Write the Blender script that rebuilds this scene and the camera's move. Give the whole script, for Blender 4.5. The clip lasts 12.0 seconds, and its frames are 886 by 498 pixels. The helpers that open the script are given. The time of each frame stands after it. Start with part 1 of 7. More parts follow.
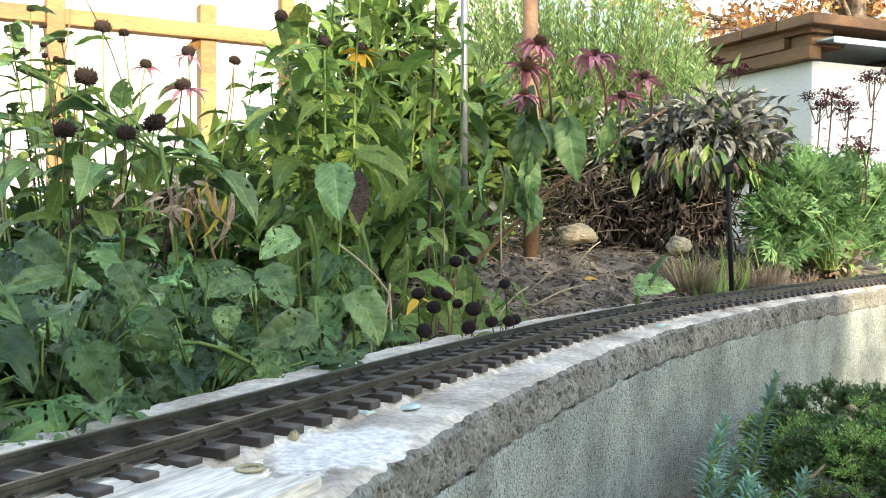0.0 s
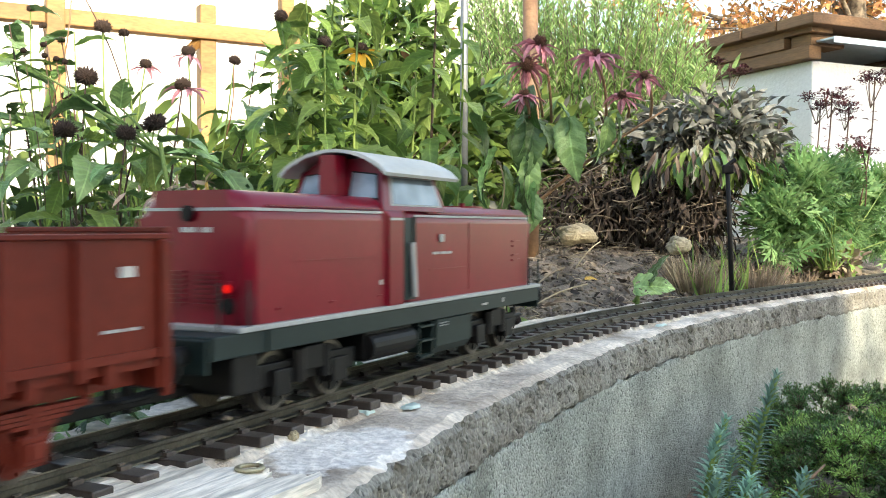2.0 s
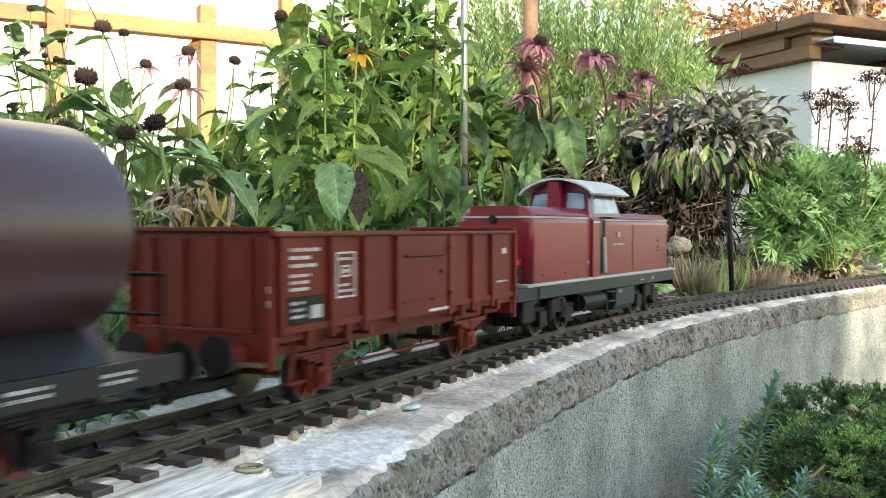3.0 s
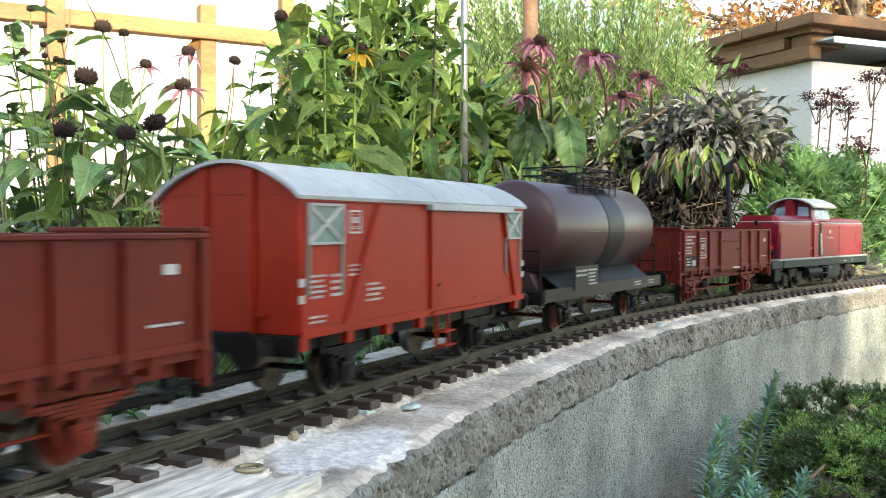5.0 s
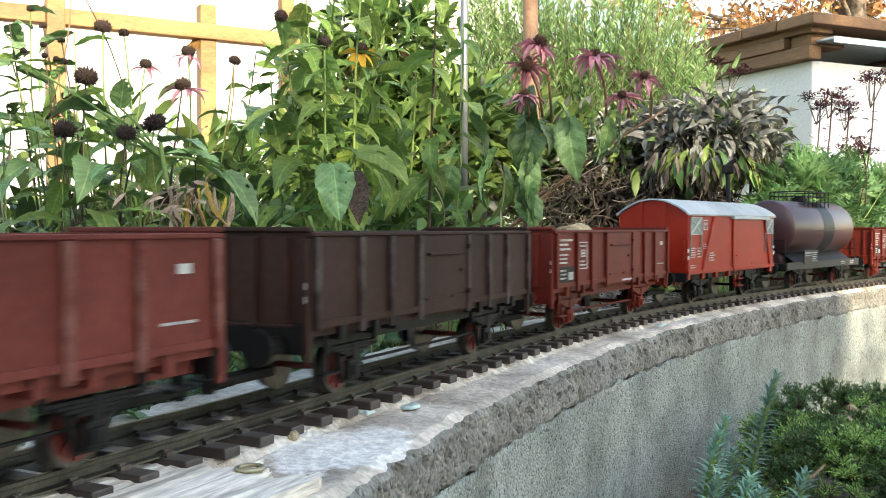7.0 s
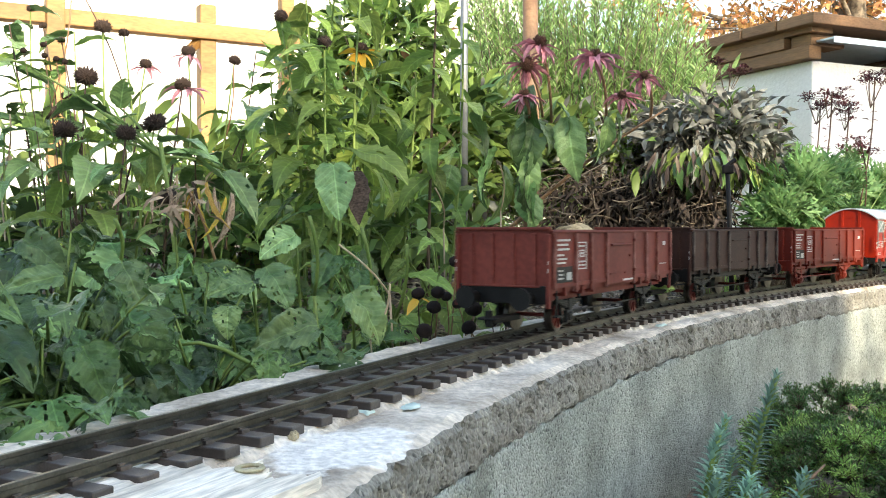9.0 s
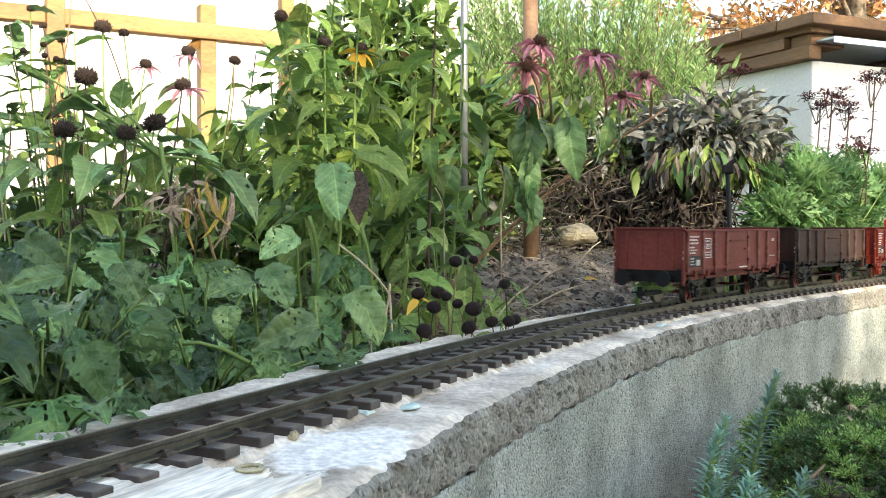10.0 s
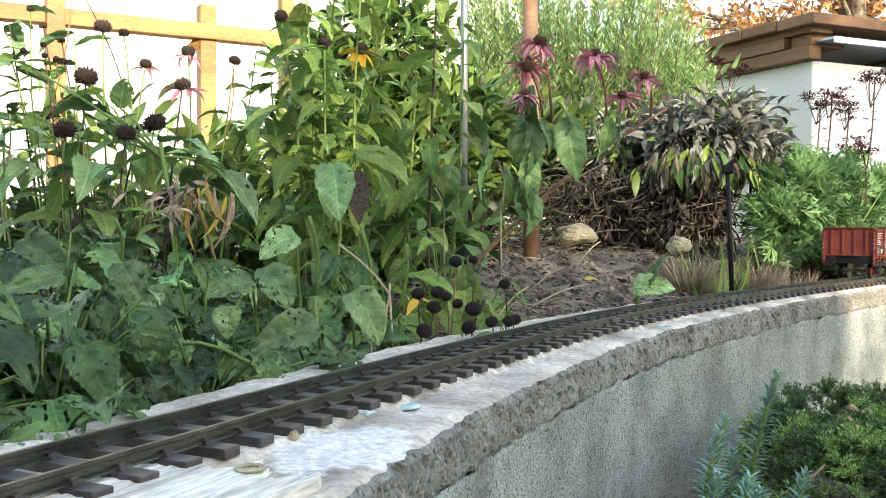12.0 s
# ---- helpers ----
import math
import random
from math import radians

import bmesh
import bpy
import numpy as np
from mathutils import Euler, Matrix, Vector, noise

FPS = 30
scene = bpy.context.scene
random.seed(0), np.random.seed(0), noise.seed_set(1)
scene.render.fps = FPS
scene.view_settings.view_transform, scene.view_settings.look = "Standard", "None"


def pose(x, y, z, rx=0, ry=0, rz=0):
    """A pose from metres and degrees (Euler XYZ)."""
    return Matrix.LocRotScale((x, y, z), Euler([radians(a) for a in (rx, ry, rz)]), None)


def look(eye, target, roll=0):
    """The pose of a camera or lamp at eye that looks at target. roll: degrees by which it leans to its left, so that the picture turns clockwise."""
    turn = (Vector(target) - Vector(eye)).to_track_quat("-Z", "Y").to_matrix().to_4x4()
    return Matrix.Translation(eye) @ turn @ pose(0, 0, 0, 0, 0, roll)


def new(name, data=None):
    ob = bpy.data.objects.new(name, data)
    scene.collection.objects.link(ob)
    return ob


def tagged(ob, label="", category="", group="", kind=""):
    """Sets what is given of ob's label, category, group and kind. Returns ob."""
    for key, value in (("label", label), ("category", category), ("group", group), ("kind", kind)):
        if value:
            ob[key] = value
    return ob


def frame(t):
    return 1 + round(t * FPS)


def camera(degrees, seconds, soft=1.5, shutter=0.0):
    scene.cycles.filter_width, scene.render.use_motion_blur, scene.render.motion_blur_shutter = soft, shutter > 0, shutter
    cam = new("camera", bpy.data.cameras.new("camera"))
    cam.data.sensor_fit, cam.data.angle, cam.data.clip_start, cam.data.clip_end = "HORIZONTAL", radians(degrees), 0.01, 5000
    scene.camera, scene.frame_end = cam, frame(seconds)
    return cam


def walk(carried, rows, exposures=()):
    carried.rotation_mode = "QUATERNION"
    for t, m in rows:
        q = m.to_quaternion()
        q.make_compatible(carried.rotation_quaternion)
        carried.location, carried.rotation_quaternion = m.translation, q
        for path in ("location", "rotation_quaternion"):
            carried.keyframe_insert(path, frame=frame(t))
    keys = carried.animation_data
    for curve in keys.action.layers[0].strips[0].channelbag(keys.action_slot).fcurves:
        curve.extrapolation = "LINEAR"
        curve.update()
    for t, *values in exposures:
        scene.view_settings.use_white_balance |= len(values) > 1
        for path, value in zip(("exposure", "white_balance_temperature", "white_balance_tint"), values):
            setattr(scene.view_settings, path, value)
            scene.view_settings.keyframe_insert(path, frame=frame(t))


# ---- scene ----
# ---- camera ----
RAIL = 0.240          # railhead
CONC_TOP = 0.223      # top of the wall
EYE = RAIL + 0.1113   # lens
cam = camera(49.5, 12.0, soft=1.0, shutter=0.5)
walk(cam, [(0.0, pose(0, 0, EYE, 88.72, 0.0, 0)), (12.0, pose(0, 0, EYE, 88.72, 0.0, 0))], exposures=[(0.0, 2.2, 7700, 8), (12.0, 2.2, 7700, 8)])

# ---- sky and sun ----
SUN_DIR = Vector((-0.42, 0.85, -0.40)).normalized()   # the way the light travels
world = bpy.data.worlds.new("sky")
scene.world = world
world.use_nodes = True
wn = world.node_tree.nodes
sky = wn.new("ShaderNodeTexSky")
sky.sky_type, sky.sun_disc = "NISHITA", False
sky.sun_elevation = math.asin(-SUN_DIR.z)
sky.sun_rotation = math.atan2(-SUN_DIR.x, -SUN_DIR.y)
world.node_tree.links.new(sky.outputs["Color"], wn["Background"].inputs["Color"])
wn["Background"].inputs["Strength"].default_value = 0.15
sun_data = bpy.data.lights.new("sun", "SUN")
sun_data.energy, sun_data.angle, sun_data.color = 2.3, radians(0.6), (1.0, 0.93, 0.80)
sun = new("sun", sun_data)
sun.matrix_world = look(tuple(-SUN_DIR * 30), (0, 0, 0))


# ---- materials ----
def material(name, dark, light, scale=8.0, rough=0.7, metal=0.0, bump=0.0, fine=0.0, island=0.0, piece=0.0,
             glow=None, through_light=0.0, spread=(0.35, 0.65), spec=0.5, coat=0.0,
             stretch=None, pebble=0.0, veins=False, smear=None, hue=0.0, sat=1.0):
    """Two tones mixed by coarse noise, a fine grain, relief, and variation per leaf or per piece."""
    m = bpy.data.materials.new(name)
    m.use_nodes = True
    n, ln = m.node_tree.nodes, m.node_tree.links
    b = n["Principled BSDF"]
    b.inputs["Roughness"].default_value, b.inputs["Metallic"].default_value = rough, metal
    b.inputs["Specular IOR Level"].default_value = spec
    b.inputs["Coat Weight"].default_value = coat
    co = n.new("ShaderNodeTexCoord")
    space = co.outputs["Object"]
    if stretch:
        mp = n.new("ShaderNodeMapping")
        mp.inputs["Scale"].default_value = stretch
        ln.new(space, mp.inputs["Vector"])
        space = mp.outputs["Vector"]
    t1 = n.new("ShaderNodeTexNoise")
    t1.inputs["Scale"].default_value, t1.inputs["Detail"].default_value = scale, 5
    ln.new(space, t1.inputs["Vector"])
    ramp = n.new("ShaderNodeValToRGB")
    ramp.color_ramp.elements[0].position, ramp.color_ramp.elements[1].position = spread
    ramp.color_ramp.elements[0].color, ramp.color_ramp.elements[1].color = (*dark, 1), (*light, 1)
    ln.new(t1.outputs["Fac"], ramp.inputs["Fac"])
    colour = ramp.outputs["Color"]
    t2 = n.new("ShaderNodeTexNoise")
    t2.inputs["Scale"].default_value, t2.inputs["Detail"].default_value = scale * 14, 3
    ln.new(space, t2.inputs["Vector"])
    value = None

    def calc(kind, a, b_=None):
        k = n.new("ShaderNodeMath")
        k.operation = kind
        for slot, v in ((0, a), (1, b_)):
            if isinstance(v, (int, float)):
                k.inputs[slot].default_value = v
            elif v is not None:
                ln.new(v, k.inputs[slot])
        return k.outputs[0]
    relief = calc("ADD", t1.outputs["Fac"], t2.outputs["Fac"])
    if smear:
        # a smear of another colour with a ragged outline: place, turn, half sizes, colour
        mp = n.new("ShaderNodeMapping")
        mp.vector_type = "TEXTURE"
        mp.inputs["Location"].default_value, mp.inputs["Rotation"].default_value, mp.inputs["Scale"].default_value = smear[0], (0, 0, smear[1]), smear[2]
        ln.new(co.outputs["Object"], mp.inputs["Vector"])
        le = n.new("ShaderNodeVectorMath")
        le.operation = "LENGTH"
        ln.new(mp.outputs["Vector"], le.inputs[0])
        t3 = n.new("ShaderNodeTexNoise")
        t3.inputs["Scale"].default_value, t3.inputs["Detail"].default_value = 45, 6
        ln.new(co.outputs["Object"], t3.inputs["Vector"])
        edge = calc("ADD", le.outputs["Value"], calc("MULTIPLY", t3.outputs["Fac"], 1.5))
        mask = n.new("ShaderNodeMapRange")
        mask.inputs["From Min"].default_value, mask.inputs["From Max"].default_value = 1.68, 1.52
        ln.new(edge, mask.inputs["Value"])
        mx = n.new("ShaderNodeMix")
        mx.data_type = "RGBA"
        ln.new(mask.outputs["Result"], mx.inputs["Factor"])
        ln.new(colour, mx.inputs["A"])
        mx.inputs["B"].default_value = (*smear[3], 1)
        colour = mx.outputs["Result"]
    if veins:
        sp = n.new("ShaderNodeSeparateXYZ")
        ln.new(co.outputs["Object"], sp.inputs[0])
        ax = calc("ABSOLUTE", sp.outputs["X"])
        ribs = calc("SINE", calc("MULTIPLY", calc("SUBTRACT", sp.outputs["Y"], calc("MULTIPLY", ax, 0.8)), 34))
        relief = calc("ADD", calc("MULTIPLY", relief, 0.2), calc("MULTIPLY", ribs, 0.07))
        mid = calc("LESS_THAN", ax, 0.011)
        value = calc("ADD", calc("ADD", 1.0, calc("MULTIPLY", calc("POWER", calc("ABSOLUTE", ribs), 8), 0.2)), calc("MULTIPLY", mid, 0.45))
    if pebble:
        vo = n.new("ShaderNodeTexVoronoi")
        vo.inputs["Scale"].default_value = pebble
        ln.new(co.outputs["Object"], vo.inputs["Vector"])
        sep = n.new("ShaderNodeSeparateColor")
        ln.new(vo.outputs["Color"], sep.inputs[0])
        pit = calc("GREATER_THAN", sep.outputs[1], 0.90)
        value = calc("SUBTRACT", calc("ADD", 0.82, calc("MULTIPLY", sep.outputs[0], 0.32)), calc("MULTIPLY", pit, 0.45))
        relief = calc("SUBTRACT", calc("ADD", relief, calc("MULTIPLY", pit, -1.0)), calc("MULTIPLY", vo.outputs["Distance"], 1.4))
    if fine:
        r = n.new("ShaderNodeMapRange")
        r.inputs["From Min"].default_value, r.inputs["From Max"].default_value = 0.3, 0.7
        r.inputs["To Min"].default_value, r.inputs["To Max"].default_value = 1 - fine, 1 + fine
        ln.new(t2.outputs["Fac"], r.inputs["Value"])
        value = r.outputs["Result"] if value is None else calc("MULTIPLY", value, r.outputs["Result"])
    for on, source, out in ((island, "ShaderNodeNewGeometry", "Random Per Island"), (piece, "ShaderNodeObjectInfo", "Random")):
        if on:
            g = n.new(source)
            r = n.new("ShaderNodeMapRange")
            r.inputs["To Min"].default_value, r.inputs["To Max"].default_value = 1 - on, 1 + on
            ln.new(g.outputs[out], r.inputs["Value"])
            if value is None:
                value = r.outputs["Result"]
            else:
                mu = n.new("ShaderNodeMath")
                mu.operation = "MULTIPLY"
                ln.new(value, mu.inputs[0]), ln.new(r.outputs["Result"], mu.inputs[1])
                value = mu.outputs[0]
    if value is not None:
        hs = n.new("ShaderNodeHueSaturation")
        hs.inputs["Saturation"].default_value = sat
        if hue:
            g = n.new("ShaderNodeObjectInfo" if piece and veins else "ShaderNodeNewGeometry")
            mr = n.new("ShaderNodeMapRange")
            mr.inputs["To Min"].default_value, mr.inputs["To Max"].default_value = 0.5 - hue, 0.5 + hue * 0.2
            wh = n.new("ShaderNodeTexWhiteNoise")
            wh.noise_dimensions = "1D"
            ln.new(g.outputs["Random" if piece and veins else "Random Per Island"], wh.inputs["W"])
            ln.new(wh.outputs["Value"], mr.inputs["Value"]), ln.new(mr.outputs["Result"], hs.inputs["Hue"])
        ln.new(colour, hs.inputs["Color"]), ln.new(value, hs.inputs["Value"])
        colour = hs.outputs["Color"]
    ln.new(colour, b.inputs["Base Color"])
    if bump:
        bp = n.new("ShaderNodeBump")
        bp.inputs["Strength"].default_value, bp.inputs["Distance"].default_value = min(1.0, bump), 1.2 / pebble if pebble else (0.012 if veins else 0.5 / (scale * 14))
        ln.new(relief, bp.inputs["Height"]), ln.new(bp.outputs["Normal"], b.inputs["Normal"])
    if glow:
        b.inputs["Emission Color"].default_value, b.inputs["Emission Strength"].default_value = (*glow[:3], 1), glow[3]
    if through_light:
        tr = n.new("ShaderNodeBsdfTranslucent")
        mix = n.new("ShaderNodeMixShader")
        mix.inputs["Fac"].default_value = through_light
        ln.new(colour, tr.inputs["Color"])
        ln.new(b.outputs[0], mix.inputs[1]), ln.new(tr.outputs[0], mix.inputs[2])
        ln.new(mix.outputs[0], n["Material Output"].inputs["Surface"])
    return m


def leafy(name, dark, light, rough=0.45, tl=0.3, scale=30, island=0.35, piece=0.38, veins=False):
    return material(name, dark, light, scale, rough, bump=0.5 if veins else 0.12, fine=0.03 if veins else 0.07, veins=veins, hue=0.028, sat=0.92, island=island, piece=piece, through_light=tl, spec=0.34)


M = {
    "concrete": material("concrete", (0.25, 0.27, 0.235), (0.41, 0.44, 0.395), 12, 0.95, bump=0.7, fine=0.2, pebble=400),
    # mottled mortar top, its tones raised to carry the open skylight
    "cap": material("mortar_top_lit", (0.29, 0.236, 0.182), (0.74, 0.655, 0.55), 13, 0.95, bump=1.0, fine=0.24, spread=(0.3, 0.60), smear=((-0.056, 0.560, CONC_TOP), -0.46, (0.045, 0.068, 0.05), (0.80, 0.755, 0.69))),
    # same mortar on the front, with its shade put into darker tones
    "cap_face": material("mortar_front_shaded", (0.165, 0.153, 0.128), (0.32, 0.312, 0.275), 20, 0.95, bump=0.45, fine=0.22, spread=(0.3, 0.65), pebble=330),
    "soil": material("soil", (0.085, 0.068, 0.052), (0.26, 0.21, 0.16), 22, 1.0, bump=1.0, fine=0.45),
    "rail": material("tarnished_rail", (0.06, 0.055, 0.045), (0.14, 0.13, 0.105), 40, 0.36, 0.85, bump=0.15, fine=0.2),
    "sleeper": material("brown_plastic", (0.045, 0.034, 0.029), (0.105, 0.082, 0.070), 60, 0.42, bump=0.2, fine=0.2, piece=0.25),
    "old_wood": material("weathered_board", (0.52, 0.46, 0.38), (0.84, 0.775, 0.67), 30, 0.9, bump=0.9, fine=0.3, stretch=(0.12, 1, 1)),
    "loco": material("crimson_paint", (0.165, 0.0035, 0.014), (0.20, 0.0055, 0.018), 12, 0.3, fine=0.05, spec=0.32),
    "loco_dark": material("green_grey_paint", (0.006, 0.016, 0.016), (0.012, 0.025, 0.024), 20, 0.5, fine=0.12, spec=0.3),
    "grey_paint": material("light_grey_paint", (0.30, 0.31, 0.30), (0.39, 0.40, 0.39), 20, 0.5, fine=0.08),
    "roof_grey": material("roof_grey", (0.36, 0.385, 0.385), (0.50, 0.525, 0.52), 9, 0.5, fine=0.08),
    "cab_roof_grey": material("cab_roof_cream", (0.46, 0.465, 0.43), (0.58, 0.58, 0.54), 9, 0.5, fine=0.06),
    "rust_red": material("oxide_red_plastic", (0.105, 0.011, 0.006), (0.15, 0.018, 0.0085), 10, 0.55, fine=0.10, bump=0.05, spec=0.22),
    "faded_red": material("weathered_oxide_red", (0.11, 0.020, 0.014), (0.17, 0.036, 0.026), 14, 0.68, fine=0.16, bump=0.1, spec=0.25),
    "orange_red": material("orange_red_plastic", (0.27, 0.012, 0.003), (0.33, 0.018, 0.0045), 10, 0.48, fine=0.07, bump=0.05, spec=0.25),
    "brown": material("weathered_brown_plastic", (0.028, 0.0115, 0.0078), (0.047, 0.0200, 0.0135), 14, 0.65, fine=0.18, bump=0.1, spec=0.2),
    "worn_rib": material("worn_brown_rib", (0.026, 0.016, 0.013), (0.090, 0.072, 0.064), 60, 0.7, fine=0.25, spec=0.2),
    "faded_rib": material("worn_red_rib", (0.12, 0.026, 0.018), (0.24, 0.11, 0.09), 60, 0.7, fine=0.25, spec=0.2),
    "tank": material("tank_brown_paint", (0.050, 0.020, 0.021), (0.066, 0.028, 0.029), 9, 0.33, fine=0.04, spec=0.45),
    "tank_band": material("tank_dark_band", (0.008, 0.008, 0.009), (0.015, 0.015, 0.017), 9, 0.45, fine=0.1, spec=0.3),
    "black": material("black_plastic", (0.005, 0.0045, 0.0045), (0.011, 0.010, 0.0095), 40, 0.55, fine=0.2, spec=0.2),
    "wheel": material("wheel_steel", (0.055, 0.048, 0.042), (0.17, 0.155, 0.135), 40, 0.4, 0.85, fine=0.2),
    "wheel_red": material("wheel_red", (0.16, 0.02, 0.015), (0.22, 0.03, 0.022), 30, 0.5, fine=0.1),
    "white": material("white_marking", (0.44, 0.43, 0.41), (0.56, 0.55, 0.53), 60, 0.6, fine=0.05),
    "brass": material("dull_brass", (0.34, 0.29, 0.17), (0.52, 0.46, 0.30), 60, 0.4, 0.6, fine=0.15),
    "vent": material("vent_grey_green", (0.13, 0.20, 0.175), (0.19, 0.27, 0.24), 40, 0.5, fine=0.08),
    "tail": material("red_tail_lamp", (0.35, 0.008, 0.008), (0.42, 0.012, 0.010), 40, 0.3, glow=(1.0, 0.01, 0.005, 0.2)),
    # sky reflection painted into the glass as mottled blue-grey tones
    "glass": material("cab_glass_sky_tones", (0.10, 0.13, 0.16), (0.24, 0.29, 0.34), 40, 0.05, spec=0.9),
    "timber": material("honey_timber", (0.19, 0.095, 0.028), (0.36, 0.195, 0.062), 14, 0.6, bump=0.3, fine=0.2, stretch=(0.12, 1, 0.4)),
    "dark_timber": material("stained_timber", (0.13, 0.065, 0.03), (0.24, 0.125, 0.055), 14, 0.65, bump=0.35, fine=0.22, stretch=(0.5, 0.12, 1)),
    "stake": material("round_stake_wood", (0.15, 0.08, 0.045), (0.27, 0.16, 0.09), 12, 0.6, bump=0.3, fine=0.15),
    "render_white": material("white_render", (0.76, 0.76, 0.74), (0.82, 0.82, 0.80), 5, 0.9, bump=0.4, fine=0.04),
    "sheet_metal": material("zinc_sheet", (0.40, 0.46, 0.52), (0.52, 0.58, 0.64), 9, 0.35, 0.7, fine=0.08),
    "galvanised": material("galvanised_tube", (0.16, 0.17, 0.175), (0.26, 0.27, 0.28), 16, 0.45, 0.6, fine=0.12),
    "stone": material("limestone", (0.26, 0.21, 0.12), (0.48, 0.40, 0.26), 18, 0.9, bump=0.8, fine=0.2),
    "big_leaf": leafy("broad_leaf", (0.032, 0.096, 0.022), (0.100, 0.205, 0.052), 0.36, 0.08, 2.2, veins=True, piece=0.55),
    "mid_leaf": leafy("lance_leaf", (0.085, 0.175, 0.030), (0.23, 0.345, 0.075), 0.42, 0.36, 2.2, veins=True),
    "light_leaf": leafy("pale_leaf", (0.13, 0.25, 0.035), (0.28, 0.42, 0.09), 0.5, 0.4, 2.2, veins=True),
    "teal_leaf": leafy("dull_blue_green_leaf", (0.078, 0.180, 0.054), (0.220, 0.370, 0.130), 0.34, 0.12, 2.2, veins=True, piece=0.45),
    "hedge_leaf": leafy("hedge_leaf", (0.03, 0.09, 0.02), (0.07, 0.16, 0.04)),
    "sage_leaf": leafy("sage_leaf", (0.165, 0.165, 0.145), (0.38, 0.39, 0.34), 0.75, 0.2),
    "geranium_leaf": leafy("cut_leaf", (0.085, 0.23, 0.065), (0.205, 0.40, 0.145), 0.5, 0.4),
    "needle": leafy("rosemary_needle", (0.14, 0.30, 0.08), (0.36, 0.57, 0.20), 0.55, 0.4),
    "juniper": leafy("juniper_scale", (0.06, 0.20, 0.045), (0.17, 0.37, 0.095), 0.55, 0.2),
    "juniper_fresh": leafy("fresh_juniper", (0.17, 0.39, 0.07), (0.35, 0.57, 0.13), 0.55, 0.3),
    "spurge": leafy("blue_green_leaf", (0.19, 0.37, 0.29), (0.36, 0.56, 0.46), 0.6, 0.22),
    "autumn": leafy("autumn_leaf", (0.30, 0.14, 0.035), (0.50, 0.30, 0.09), 0.6, 0.35),
    "yellow_leaf": leafy("yellowed_leaf", (0.42, 0.29, 0.02), (0.62, 0.46, 0.05), 0.6, 0.35),
    "dry": leafy("dry_leaf", (0.20, 0.150, 0.095), (0.42, 0.335, 0.225), 0.9, 0.1),
    "straw": leafy("straw", (0.34, 0.27, 0.15), (0.58, 0.49, 0.32), 0.8, 0.15),
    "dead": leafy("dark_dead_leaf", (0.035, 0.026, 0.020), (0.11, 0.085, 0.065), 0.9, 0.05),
    "stem": material("green_stem", (0.10, 0.17, 0.03), (0.20, 0.28, 0.07), 20, 0.6, fine=0.15),
    "stem_dark": material("purple_brown_stem", (0.05, 0.03, 0.022), (0.12, 0.07, 0.045), 20, 0.7, fine=0.2),
    "stem_tan": material("tan_stem", (0.20, 0.11, 0.055), (0.34, 0.20, 0.11), 20, 0.7, fine=0.2),
    "twig": material("grey_twig", (0.07, 0.055, 0.042), (0.20, 0.165, 0.125), 30, 0.9, fine=0.25, bump=0.3),
    "cone": material("dark_seed_head", (0.016, 0.010, 0.008), (0.085, 0.052, 0.040), 90, 0.9, bump=0.8, fine=0.4),
    "black_head": material("black_seed_head", (0.006, 0.004, 0.004), (0.028, 0.017, 0.014), 90, 0.85, bump=0.8, fine=0.4, spec=0.2),
    "cone_brown": material("brown_seed_head", (0.05, 0.022, 0.016), (0.13, 0.055, 0.035), 90, 0.9, bump=0.8, fine=0.4),
    "petal_pink": leafy("faded_pink_petal", (0.30, 0.070, 0.075), (0.70, 0.29, 0.30), 0.6, 0.25, 3.0),
    "petal_yellow": leafy("yellow_petal", (0.82, 0.54, 0.008), (0.92, 0.66, 0.015), 0.6, 0.3, piece=0.1),
    "sedum": leafy("dark_red_flower", (0.07, 0.018, 0.022), (0.17, 0.05, 0.055), 0.8, 0.1),
    "shard": material("pale_green_plastic", (0.45, 0.58, 0.53), (0.56, 0.68, 0.62), 40, 0.35, fine=0.05),
}


# ---- mesh helpers ----
def mesh_of(name, bm, mat, smooth=False):
    me = bpy.data.meshes.new(name)
    bmesh.ops.recalc_face_normals(bm, faces=bm.faces)
    bm.to_mesh(me)
    bm.free()
    for m in (mat if isinstance(mat, (list, tuple)) else [mat]):
        me.materials.append(M[m])
    if smooth:
        me.polygons.foreach_set("use_smooth", [True] * len(me.polygons))
    return me


def raw_mesh(name, verts, faces, mat, smooth=True):
    me = bpy.data.meshes.new(name)
    me.from_pydata([tuple(v) for v in verts], [], [tuple(f) for f in faces])
    me.materials.append(M[mat])
    if smooth:
        me.polygons.foreach_set("use_smooth", [True] * len(me.polygons))
    me.update()
    return me


def part(name, bm, mat, parent, label="", smooth=False, at=None):
    """One mesh object under a thing or a part."""
    me = bm if isinstance(bm, bpy.types.Mesh) else mesh_of(name, bm, mat, smooth)
    ob = new(name, me)
    ob.parent = parent
    if at is not None:
        ob.matrix_basis = at
    if label:
        ob["label"] = label
    return ob


def thing(name, m, label, category, group="", kind=""):
    ob = new(name)
    ob.empty_display_size = 0.02
    ob.matrix_basis = m
    return tagged(ob, label, category, group, kind)


def single(name, me, m, label, category, group="", kind=""):
    ob = new(name, me)
    ob.matrix_basis = m
    return tagged(ob, label, category, group, kind)


